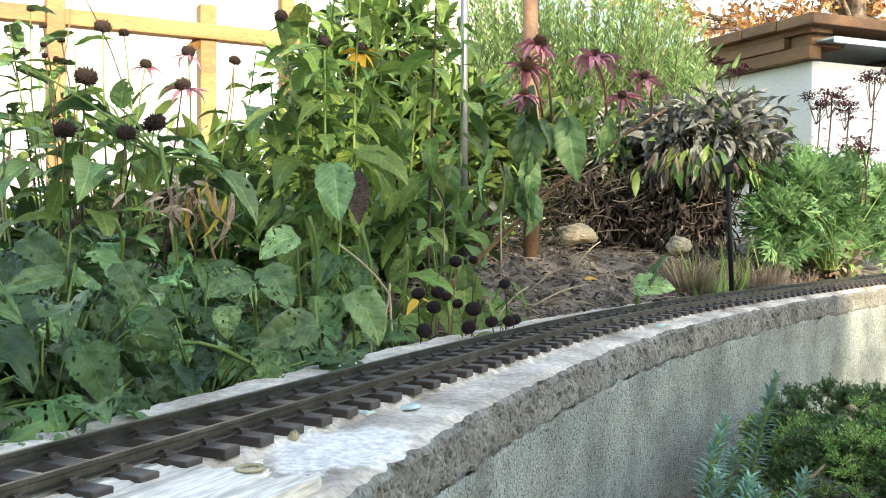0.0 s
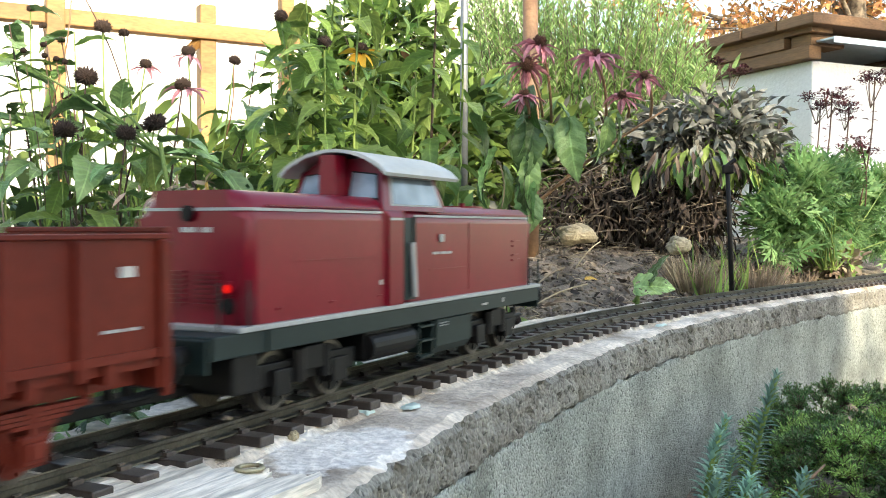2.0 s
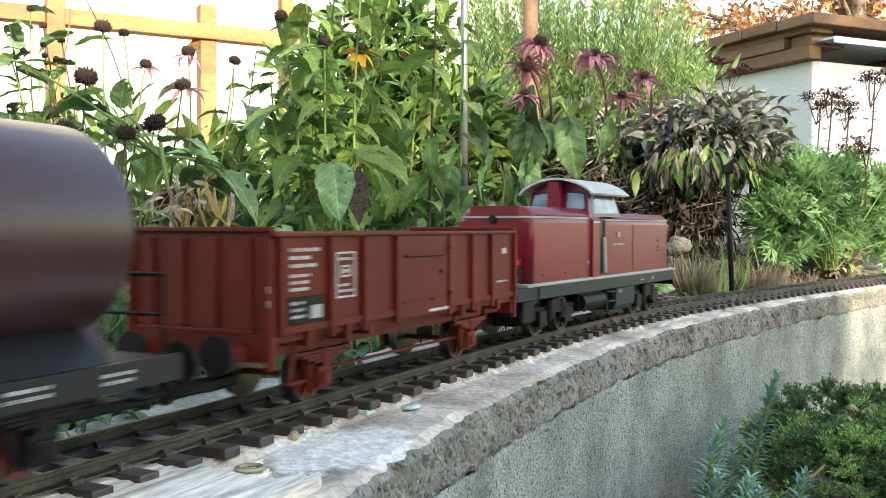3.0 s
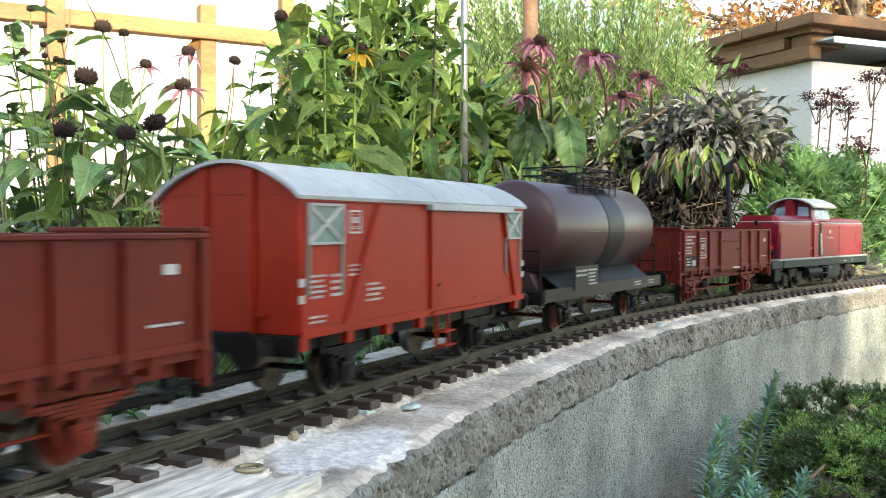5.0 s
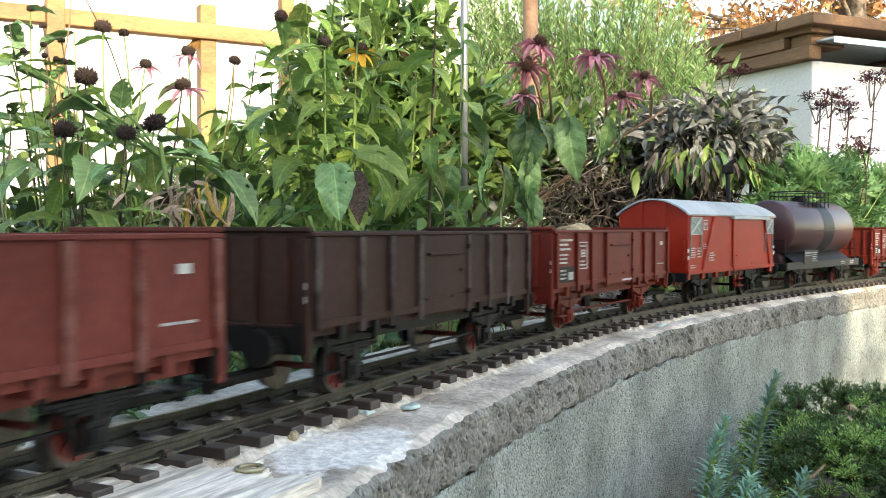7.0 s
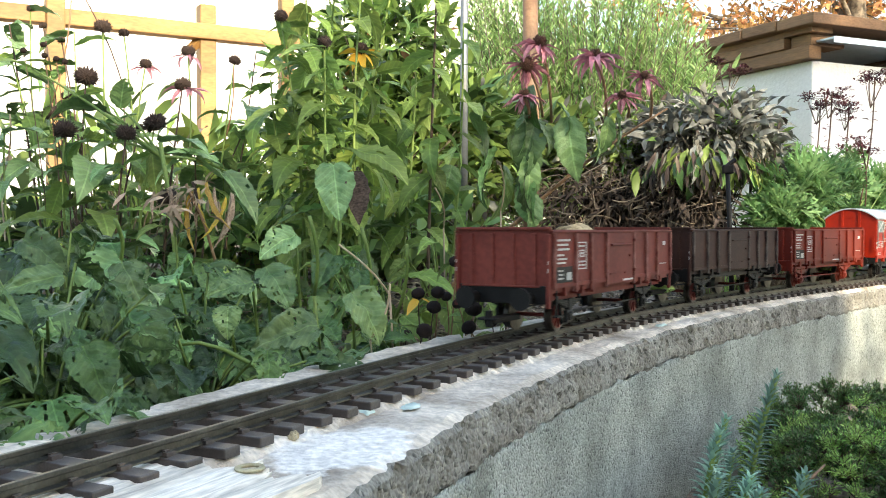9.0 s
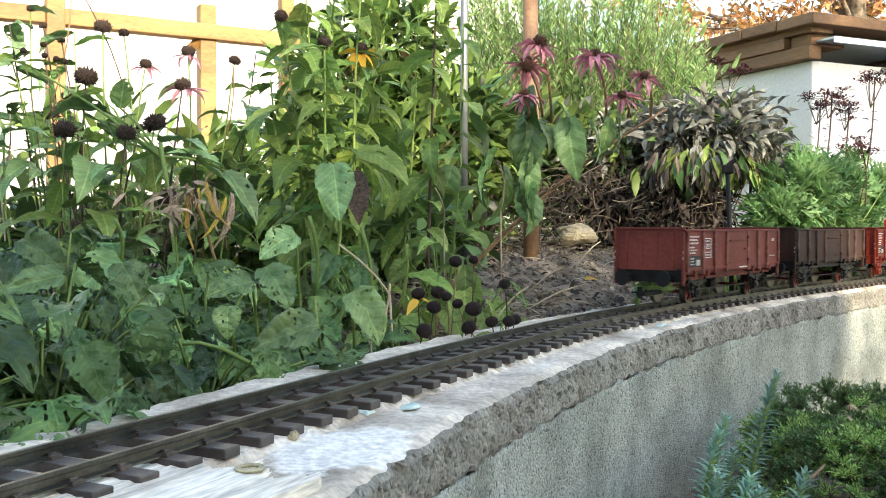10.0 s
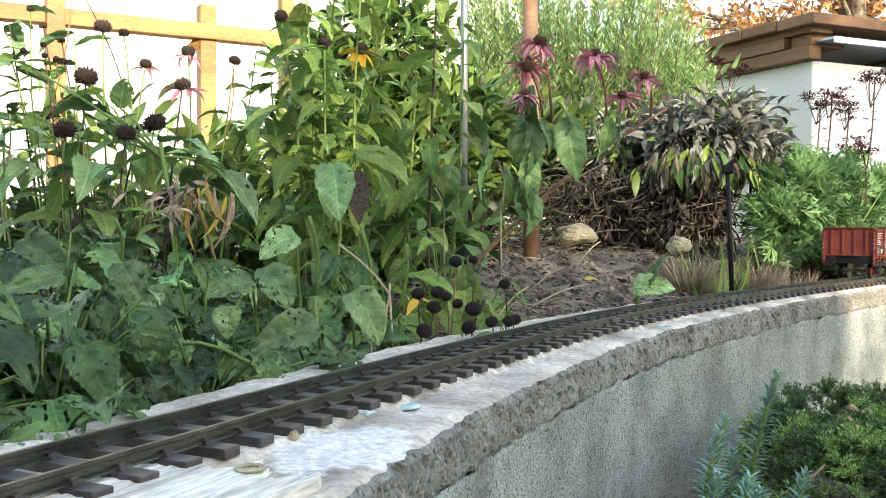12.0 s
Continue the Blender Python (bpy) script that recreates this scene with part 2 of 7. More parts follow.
def box(bm, x0, x1, y0, y1, z0, z1, bevel=0.0):
    r = bmesh.ops.create_cube(bm, size=1.0, matrix=Matrix.Translation(((x0 + x1) / 2, (y0 + y1) / 2, (z0 + z1) / 2))
                              @ Matrix.Diagonal((abs(x1 - x0), abs(y1 - y0), abs(z1 - z0), 1)))
    if bevel:
        es = list({e for v in r["verts"] for e in v.link_edges})
        bmesh.ops.bevel(bm, geom=es, offset=bevel, segments=2, affect="EDGES", profile=0.5)
    return bm


def boxm(*a, bevel=0.0):
    return box(bmesh.new(), *a, bevel=bevel)


def rod(bm, a, b, r, seg=8, r2=None):
    a, b = Vector(a), Vector(b)
    m = Matrix.Translation((a + b) / 2) @ (b - a).to_track_quat("Z", "Y").to_matrix().to_4x4()
    bmesh.ops.create_cone(bm, cap_ends=True, segments=seg, radius1=r, radius2=r if r2 is None else r2, depth=(b - a).length, matrix=m)
    return bm


def rodm(a, b, r, seg=8, r2=None):
    return rod(bmesh.new(), a, b, r, seg, r2)


def prism(bm, outline, x0, x1):
    """An outline of (y, z) drawn out along x."""
    lo = [bm.verts.new((x0, y, z)) for y, z in outline]
    hi = [bm.verts.new((x1, y, z)) for y, z in outline]
    n = len(outline)
    bm.faces.new(lo), bm.faces.new(hi[::-1])
    for i in range(n):
        bm.faces.new((lo[i], lo[(i + 1) % n], hi[(i + 1) % n], hi[i]))
    return bm


def tube_points(points, radii, seg=6):
    """Vertices and faces of a tapering tube along points."""
    pts = [Vector(q) for q in points]
    verts, faces = [], []
    for i, q in enumerate(pts):
        d = (pts[min(i + 1, len(pts) - 1)] - pts[max(i - 1, 0)]).normalized()
        u = d.cross(Vector((0.31, 0.2, 0.93)) if abs(d.z) < 0.9 else Vector((1, 0.1, 0))).normalized()
        w = d.cross(u)
        for k in range(seg):
            a = 2 * math.pi * k / seg
            verts.append(q + (u * math.cos(a) + w * math.sin(a)) * radii[i])
    for i in range(len(pts) - 1):
        for k in range(seg):
            faces.append((i * seg + k, i * seg + (k + 1) % seg, (i + 1) * seg + (k + 1) % seg, (i + 1) * seg + k))
    faces.append(tuple(range(seg))[::-1])
    faces.append(tuple(range((len(pts) - 1) * seg, len(pts) * seg)))
    return verts, faces


def tubes(name, many, mat):
    """Several tubes (points, radii, seg) in one mesh."""
    V, F = [], []
    for points, radii, seg in many:
        v, f = tube_points(points, radii, seg)
        o = len(V)
        V += v
        F += [tuple(i + o for i in q) for q in f]
    return raw_mesh(name, V, F, mat)


def scatter_mesh(name, verts, faces, mats, mat, smooth=True):
    """One mesh of many small copies: verts (k, 3), faces of equal size (m, n), mats (N, 4, 4)."""
    verts, faces, mats = np.asarray(verts, float), np.asarray(faces), np.asarray(mats, float)
    k, N = len(verts), len(mats)
    h = np.c_[verts, np.ones(k)]
    V = np.einsum("nij,kj->nki", mats, h)[:, :, :3].reshape(-1, 3)
    F = (faces[None] + (np.arange(N) * k)[:, None, None]).reshape(-1, faces.shape[1])
    me = bpy.data.meshes.new(name)
    me.vertices.add(len(V)), me.vertices.foreach_set("co", V.ravel())
    me.loops.add(F.size), me.loops.foreach_set("vertex_index", F.ravel())
    me.polygons.add(len(F))
    me.polygons.foreach_set("loop_start", np.arange(len(F)) * F.shape[1])
    me.materials.append(M[mat])
    me.update(calc_edges=True)
    if smooth:
        me.polygons.foreach_set("use_smooth", [True] * len(me.polygons))
    return me


def aim(at, way, size, roll=0.0, wide=1.0):
    """A pose whose y axis points along way, scaled."""
    q = Vector(way).to_track_quat("Y", "Z").to_matrix().to_4x4()
    return Matrix.Translation(at) @ q @ Matrix.Rotation(roll, 4, "Y") @ Matrix.Diagonal((size * wide, size, size, 1))


def spot(x, y, d):
    """A place d metres ahead of the lens, x and y in 1/1700 of that distance to the right of and above it."""
    return Vector((x * d / 1700, d, EYE + y * d / 1700))


def see(x, y, d):
    return spot(x - 784, 400 - y, d)


# ---- the line of the track ----
BENDS_S = [-4.0, -1.2, -0.6, 0.2, 0.8, 1.4, 2.0, 2.5, 6.0]
BENDS_K = [0.0, 0.0, 0.21, -0.017, 0.317, 0.181, -0.12, 0.0, 0.0]
LINE_S = np.linspace(-4.4, 6.4, 4321)
_h = LINE_S[1] - LINE_S[0]
_th = np.cumsum(np.interp(LINE_S, BENDS_S, BENDS_K)) * _h
_i0 = int(np.argmin(abs(LINE_S)))
LINE_T = _th - _th[_i0] + 0.45041
_x, _y = np.cumsum(np.sin(LINE_T)) * _h, np.cumsum(np.cos(LINE_T)) * _h
LINE_X, LINE_Y = _x - _x[_i0] - 0.18654, _y - _y[_i0] + 0.47628


def line(s, off=0.0):
    """Place and heading on the line at s, off metres to its right."""
    x, y, t = (float(np.interp(s, LINE_S, q)) for q in (LINE_X, LINE_Y, LINE_T))
    return x + off * math.cos(t), y - off * math.sin(t), t


def sweep(s_values, profile, closed=True):
    """Vertices and faces of a profile (off, z) carried along the line; profile may be a function of s."""
    V, F = [], []
    for s in s_values:
        pr = profile(s) if callable(profile) else profile
        for o, z in pr:
            x, y, _ = line(s, o)
            V.append((x, y, z))
    n = len(pr)
    for i in range(len(s_values) - 1):
        for k in range(n if closed else n - 1):
            F.append((i * n + k, i * n + (k + 1) % n, (i + 1) * n + (k + 1) % n, (i + 1) * n + k))
    if closed:
        F.append(tuple(range(n))), F.append(tuple(range((len(s_values) - 1) * n, len(s_values) * n))[::-1])
    return V, F


CONC = RAIL - 0.0170     # top of the concrete


def near_edge(s):
    return float(np.interp(s, [-4, -0.3, 0.05, 0.15, 0.28, 0.5, 0.82, 1.15, 1.5, 2.0, 6], [0.14, 0.14, 0.133, 0.116, 0.100, 0.090, 0.078, 0.072, 0.058, 0.050, 0.055]))


def far_edge(s):
    return float(np.interp(s, [-4, -0.1, 0.04, 0.1, 0.2, 0.6, 0.95, 6], [-0.108, -0.108, -0.124, -0.106, -0.118, -0.126, -0.124, -0.12]))


# ---- ground, wall and track ----
def rough(x, y, z=0.0, sc=40.0):
    return noise.noise((x * sc, y * sc, z * sc))


def ground_height(x, y, off):
    """Soil: low in front of the wall, a bed behind it that rises away from the track."""
    low = -0.005 + 0.012 * rough(x, y, 0, 6) + 0.006 * rough(x, y, 3, 25)
    d = np.clip(-off - 0.1, 0, 50)
    bed = np.interp(d, [0, 0.08, 0.36, 1.0, 2.2, 5.0, 50], [CONC - 0.02, CONC - 0.01, RAIL + 0.050, RAIL + 0.068, RAIL + 0.08, RAIL + 0.12, RAIL + 0.2])
    fade = min(1.0, max(0.0, (x + 0.15) / 0.4))       # the bed lies lower behind the leafy stretch
    bed = bed - (1 - fade) * 0.06
    bed += (0.014 * rough(x, y, 1, 9) + 0.009 * rough(x, y, 2, 32) + 0.005 * rough(x, y, 5, 75)) * min(1, d * 6)
    return low if off > -0.02 else float(bed)


def build_ground():
    def axis(lo, hi, fine_lo, fine_hi, step, grow):
        a, v, st = list(np.arange(fine_lo, fine_hi, step)), fine_hi, step
        while v < hi:
            a.append(v)
            st *= grow
            v += st
        a.append(hi)
        v, st, b = fine_lo, step, []
        while v > lo:
            st *= grow
            v -= st
            b.append(max(v, lo))
        return np.array(b[::-1] + a)
    xs, ys = axis(-400, 400, -0.6, 2.2, 0.013, 1.25), axis(-400, 900, 0.4, 2.8, 0.013, 1.25)
    pts = np.c_[LINE_X, LINE_Y][::12]
    tt = LINE_T[::12]
    V = []
    for y in ys:
        for x in xs:
            if abs(x) < 12 and abs(y) < 12:
                i = int(np.argmin((pts[:, 0] - x) ** 2 + (pts[:, 1] - y) ** 2))
                off = (x - pts[i, 0]) * math.cos(tt[i]) - (y - pts[i, 1]) * math.sin(tt[i])
            else:
                off = 5.0 if y < 0 or x > 12 else -12.0
            V.append((x, y, ground_height(x, y, off)))
    n = len(xs)
    F = [(j * n + i, j * n + i + 1, (j + 1) * n + i + 1, (j + 1) * n + i) for j in range(len(ys) - 1) for i in range(n - 1)]
    ob = new("ground", raw_mesh("ground", V, F, "soil"))
    tagged(ob, "bare dark garden soil with crumbs and litter", "ground", kind="structure")


def build_wall():
    S = list(np.arange(-3.9, -0.2, 0.08)) + list(np.arange(-0.2, 2.7, 0.006)) + list(np.arange(2.7, 6.0, 0.08))

    def seam(s):
        return 0.0445 + 0.0035 * rough(s, 0, 31, 9) + 0.0035 * rough(s, 0, 33, 42)

    def cap(s):
        a, b = far_edge(s), near_edge(s)
        x, y, _ = line(s)
        a += 0.006 * rough(s, 0, 5, 22) + 0.003 * rough(s, 0, 8, 80)
        b += 0.006 * rough(s, 0, 1, 14) + 0.004 * rough(s, 0, 2, 60)
        k = 0.0022
        out = []
        for i, f in enumerate(np.linspace(0, 1, 35)):
            o = a + (b - 0.011 - a) * f
            zz = k * rough(s, o, 0, 18) + 0.0012 * rough(s, o, 4, 70) - 0.0008
            if abs(o) < 0.043:
                zz = 0.0034 + 0.25 * zz
            out.append((o, CONC + zz))
        out.append((b - 0.0035 + 0.003 * rough(s, 0, 13, 70), CONC - 0.004 + 0.0025 * rough(s, 0, 11, 50)))
        for f in (0.15, 0.28, 0.42, 0.56, 0.7, 0.84, 0.95):
            chip = max(0.0, rough(s, f * 0.04, 17, 45) - 0.25) * 0.014 + max(0.0, rough(s, f * 0.04, 19, 150) - 0.25) * 0.012
            out.append((b + 0.002 * rough(s, f * 0.04, 7, 38) + 0.0016 * rough(s, f * 0.04, 9, 130) - chip - (0.002 if f > 0.9 else 0), CONC - 0.002 - (seam(s) - 0.002) * f))
        low = CONC - seam(s)
        out += [(b - 0.008, low), (a + 0.004, low), (a - 0.002, CONC - 0.02)]
        return out
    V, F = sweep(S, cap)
    # lit tones on top, shaded tones on the front and underside
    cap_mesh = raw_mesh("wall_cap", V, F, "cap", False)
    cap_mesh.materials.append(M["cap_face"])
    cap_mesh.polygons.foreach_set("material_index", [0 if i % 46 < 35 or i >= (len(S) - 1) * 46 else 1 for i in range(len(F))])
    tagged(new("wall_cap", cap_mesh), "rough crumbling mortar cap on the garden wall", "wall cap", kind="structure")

    def body(s):
        a, b = far_edge(s) + 0.01, near_edge(s)
        out = [(a, CONC - 0.03), (b - 0.016, CONC - 0.03), (b - 0.016, CONC - 0.054)]
        for z in np.linspace(CONC - seam(s) + 0.0035 + 0.006 * rough(s, 0, 21, 24) + 0.003 * rough(s, 0, 23, 80), -0.02, 34):
            out.append((b - 0.001 + 0.0012 * rough(s, z, 6, 60) + 0.002 * rough(s, z, 2, 9), z))
        out += [(b - 0.002, -0.12), (a, -0.12)]
        return out
    V, F = sweep(S, body)
    tagged(new("garden_wall", raw_mesh("garden_wall", V, F, "concrete", True)), "low curved grey pebbly concrete garden wall", "wall", kind="structure")


def build_track():
    track = thing("model_railway_track", Matrix.Identity(4), "model railway track, brown sleepers and tarnished rails, on the wall", "railway track")
    S = np.arange(-3.9, 5.6, 0.03)
    for side in (-1, 1):
        c = side * 0.0240
        pr = [(c - 0.0035, RAIL - 0.0082), (c + 0.0035, RAIL - 0.0082), (c + 0.0034, RAIL - 0.0072), (c + 0.0008, RAIL - 0.0062), (c + 0.0008, RAIL - 0.0028),
              (c + 0.0016, RAIL - 0.0022), (c + 0.0016, RAIL - 0.0003), (c + 0.0012, RAIL), (c - 0.0012, RAIL), (c - 0.0016, RAIL - 0.0003), (c - 0.0016, RAIL - 0.0022),
              (c - 0.0008, RAIL - 0.0028), (c - 0.0008, RAIL - 0.0062), (c - 0.0034, RAIL - 0.0072)]
        V, F = sweep(S, pr)
        part("rail", raw_mesh("rail", V, F, "rail", False), None, track, "dark tarnished metal rail")
    bm = bmesh.new()
    box(bm, -0.0068, 0.0068, -0.0455, 0.0455, -0.0060, 0.0, 0.0008)
    for c in (-0.024, 0.024):
        for e in (-1, 1):
            box(bm, -0.0035, 0.0035, c + e * 0.0032, c + e * 0.0060, -0.0002, 0.0022)
            box(bm, -0.0020, 0.0020, c + e * 0.0015, c + e * 0.0036, 0.0010, 0.0030)
    me = mesh_of("sleeper", bm, "sleeper")
    rnd = random.Random(3)
    for i in range(-118, 178):
        s = -0.0224 + 0.0313 * i
        x, y, t = line(s)
        part("sleeper", me, None, track, at=pose(x, y, RAIL - 0.0081, 0, 0, 90 - math.degrees(t) + rnd.uniform(-1.2, 1.2)))
    # rail joiners and a dab of grey-green paint near one joint
    for s in (-0.35, 0.83, 1.98):
        for c in (-0.024, 0.024):
            x, y, t = line(s, c)
            part("rail_joiner", boxm(-0.014, 0.014, -0.0032, 0.0032, -0.0072, -0.0025, bevel=0.0006), "wheel", track, at=pose(x, y, RAIL, 0, 0, 90 - math.degrees(t)))


build_ground()
build_wall()
build_track()


# ---- the train: x ahead, y to the left, z up from the railhead ----
def wheelset(parent, x, r, rim="wheel", face="black", gauge=0.0225):
    """An axle with two flanged wheels that turn together."""
    bm = bmesh.new()
    rod(bm, (0, -gauge - 0.008, 0), (0, gauge + 0.008, 0), 0.0022, 8)
    ax = part("wheelset", bm, face, parent, at=pose(x, 0, r))
    for e in (-1, 1):
        bm = bmesh.new()
        rod(bm, (0, e * (gauge - 0.0005), 0), (0, e * (gauge + 0.0058), 0), r, 28)
        rod(bm, (0, e * (gauge - 0.002), 0), (0, e * (gauge - 0.0004), 0), r + 0.0018, 28)
        part("tyre", bm, rim, ax, "bright steel tyre")
        bm = bmesh.new()
        rod(bm, (0, e * (gauge + 0.0055), 0), (0, e * (gauge + 0.0064), 0), r * 0.84, 24)
        for k in range(4):
            a = k * math.pi / 4
            d = Vector((math.cos(a), 0, math.sin(a))) * r * 0.78
            rod(bm, Vector((0, e * (gauge + 0.0066), 0)) - d, Vector((0, e * (gauge + 0.0066), 0)) + d, 0.0011, 5)
        part("wheel_disc", bm, face, ax)
    return ax


def buffers(v, L, z, mat, yb=0.031):
    for ex in (-1, 1):
        for ey in (-1, 1):
            bm = bmesh.new()
            rod(bm, (ex * L / 2, ey * yb, z), (ex * (L / 2 + 0.014), ey * yb, z), 0.0058, 14)
            rod(bm, (ex * (L / 2 + 0.012), ey * yb, z), (ex * (L / 2 + 0.022), ey * yb, z), 0.0036, 12)
            stock = part("buffer", bm, mat, v)
            bm = rodm((ex * (L / 2 + 0.0215), ey * yb, z), (ex * (L / 2 + 0.0245), ey * yb, z), 0.0112, 22)
            part("buffer_disc", bm, "black", stock, "round black buffer disc")
        bm = bmesh.new()
        box(bm, ex * (L / 2 - 0.03), ex * (L / 2 + 0.030), -0.006, 0.006, 0.015, 0.021, 0.001)
        rod(bm, (ex * (L / 2 + 0.030), 0, 0.012), (ex * (L / 2 + 0.030), 0, 0.028), 0.004, 8)
        box(bm, ex * (L / 2 + 0.012), ex * (L / 2 + 0.036), -0.011, 0.011, 0.019, 0.0215, 0.001)
        part("coupler", bm, "black", v)


def running_gear(v, x, mat, z_top=0.045):
    """Axle guards with box and leaf spring on both sides."""
    for e in (-1, 1):
        y = e * 0.037
        bm = bmesh.new()
        for sx in (-1, 1):
            prof = [(x + sx * 0.007, 0.010), (x + sx * 0.010, 0.010), (x + sx * 0.021, z_top), (x + sx * 0.014, z_top)]
            lo = [bm.verts.new((px, y - 0.0012, pz)) for px, pz in prof]
            hi = [bm.verts.new((px, y + 0.0012, pz)) for px, pz in prof]
            bm.faces.new(lo), bm.faces.new(hi[::-1])
            for i in range(4):
                bm.faces.new((lo[i], lo[(i + 1) % 4], hi[(i + 1) % 4], hi[i]))
        box(bm, x - 0.010, x + 0.010, y - 0.001, y + 0.001, 0.008, 0.011)
        part("axle_guard", bm, mat, v)
        bm = bmesh.new()
        box(bm, x - 0.0075, x + 0.0075, y - 0.001, y + e * 0.006, 0.010, 0.0235, 0.0012)
        box(bm, x - 0.0045, x + 0.0045, y + e * 0.004, y + e * 0.008, 0.0125, 0.0205, 0.001)
        part("axle_box", bm, mat, v)
        bm = bmesh.new()
        for k, hl in enumerate((0.030, 0.025, 0.019, 0.012)):
            z = 0.0335 - k * 0.0021
            box(bm, x - hl, x + hl, y + e * 0.0005, y + e * 0.0055, z - 0.0009, z + 0.0009)
        box(bm, x - 0.003, x + 0.003, y + e * 0.0002, y + e * 0.0062, 0.023, 0.035)
        for sx in (-1, 1):
            box(bm, x + sx * 0.028, x + sx * 0.032, y + e * 0.0008, y + e * 0.005, 0.031, z_top)
        part("leaf_spring", bm, mat, v)


def mark(v, x0, x1, z0, z1, y, mat="white", label=""):
    part("marking", boxm(x0, x1, y - 0.0003, y + 0.0003, z0, z1), mat, v, label)


def mark_block(v, x0, x1, z0, z1, y, rows, seed):
    """Unreadable lettering as rows of small plain bars."""
    rnd = random.Random(seed)
    bm = bmesh.new()
    h = (z1 - z0) / rows
    for i in range(rows):
        x = x0
        end = x1 - rnd.uniform(0, 0.35) * (x1 - x0)
        while x < end:
            w = rnd.uniform(0.0006, 0.0017)
            box(bm, x, min(x + w, x1), y - 0.0003, y + 0.0003, z0 + h * (i + 0.28), z0 + h * (i + 0.74))
            x += w + (0.0006 if rnd.random() < 0.75 else 0.0022)
    part("lettering", bm, "white", v, "small white lettering too fine to read")


def framed_sign(v, x0, x1, z0, z1, y, seed):
    bm = bmesh.new()
    t = 0.0012
    for a in ((x0, x1, z0, z0 + t), (x0, x1, z1 - t, z1), (x0, x0 + t, z0 + t, z1 - t), (x1 - t, x1, z0 + t, z1 - t)):
        box(bm, a[0], a[1], y - 0.0003, y + 0.0003, a[2], a[3])
    cx, cz, w, h = (x0 + x1) / 2, z0 + (z1 - z0) * 0.58, (x1 - x0) * 0.24, (z1 - z0) * 0.13
    for a in ((cx - w, cx + w, cz - h, cz - h + t), (cx - w, cx + w, cz + h - t, cz + h), (cx - w, cx - w + t, cz - h, cz + h), (cx + w - t, cx + w, cz - h, cz + h)):
        box(bm, a[0], a[1], y - 0.0003, y + 0.0003, a[2], a[3])
    part("sign_frame", bm, "white", v, "white framed square marking")
    mark_block(v, cx - w * 0.7, cx + w * 0.7, cz - h * 0.6, cz + h * 0.6, y, 1, seed + 1)
    mark_block(v, x0 + 0.003, x1 - 0.002, z1 - (z1 - z0) * 0.22, z1 - 0.0025, y, 1, seed + 2)
    mark_block(v, x0 + 0.003, x1 - 0.002, z0 + 0.0025, z0 + (z1 - z0) * 0.34, y, 2, seed + 3)


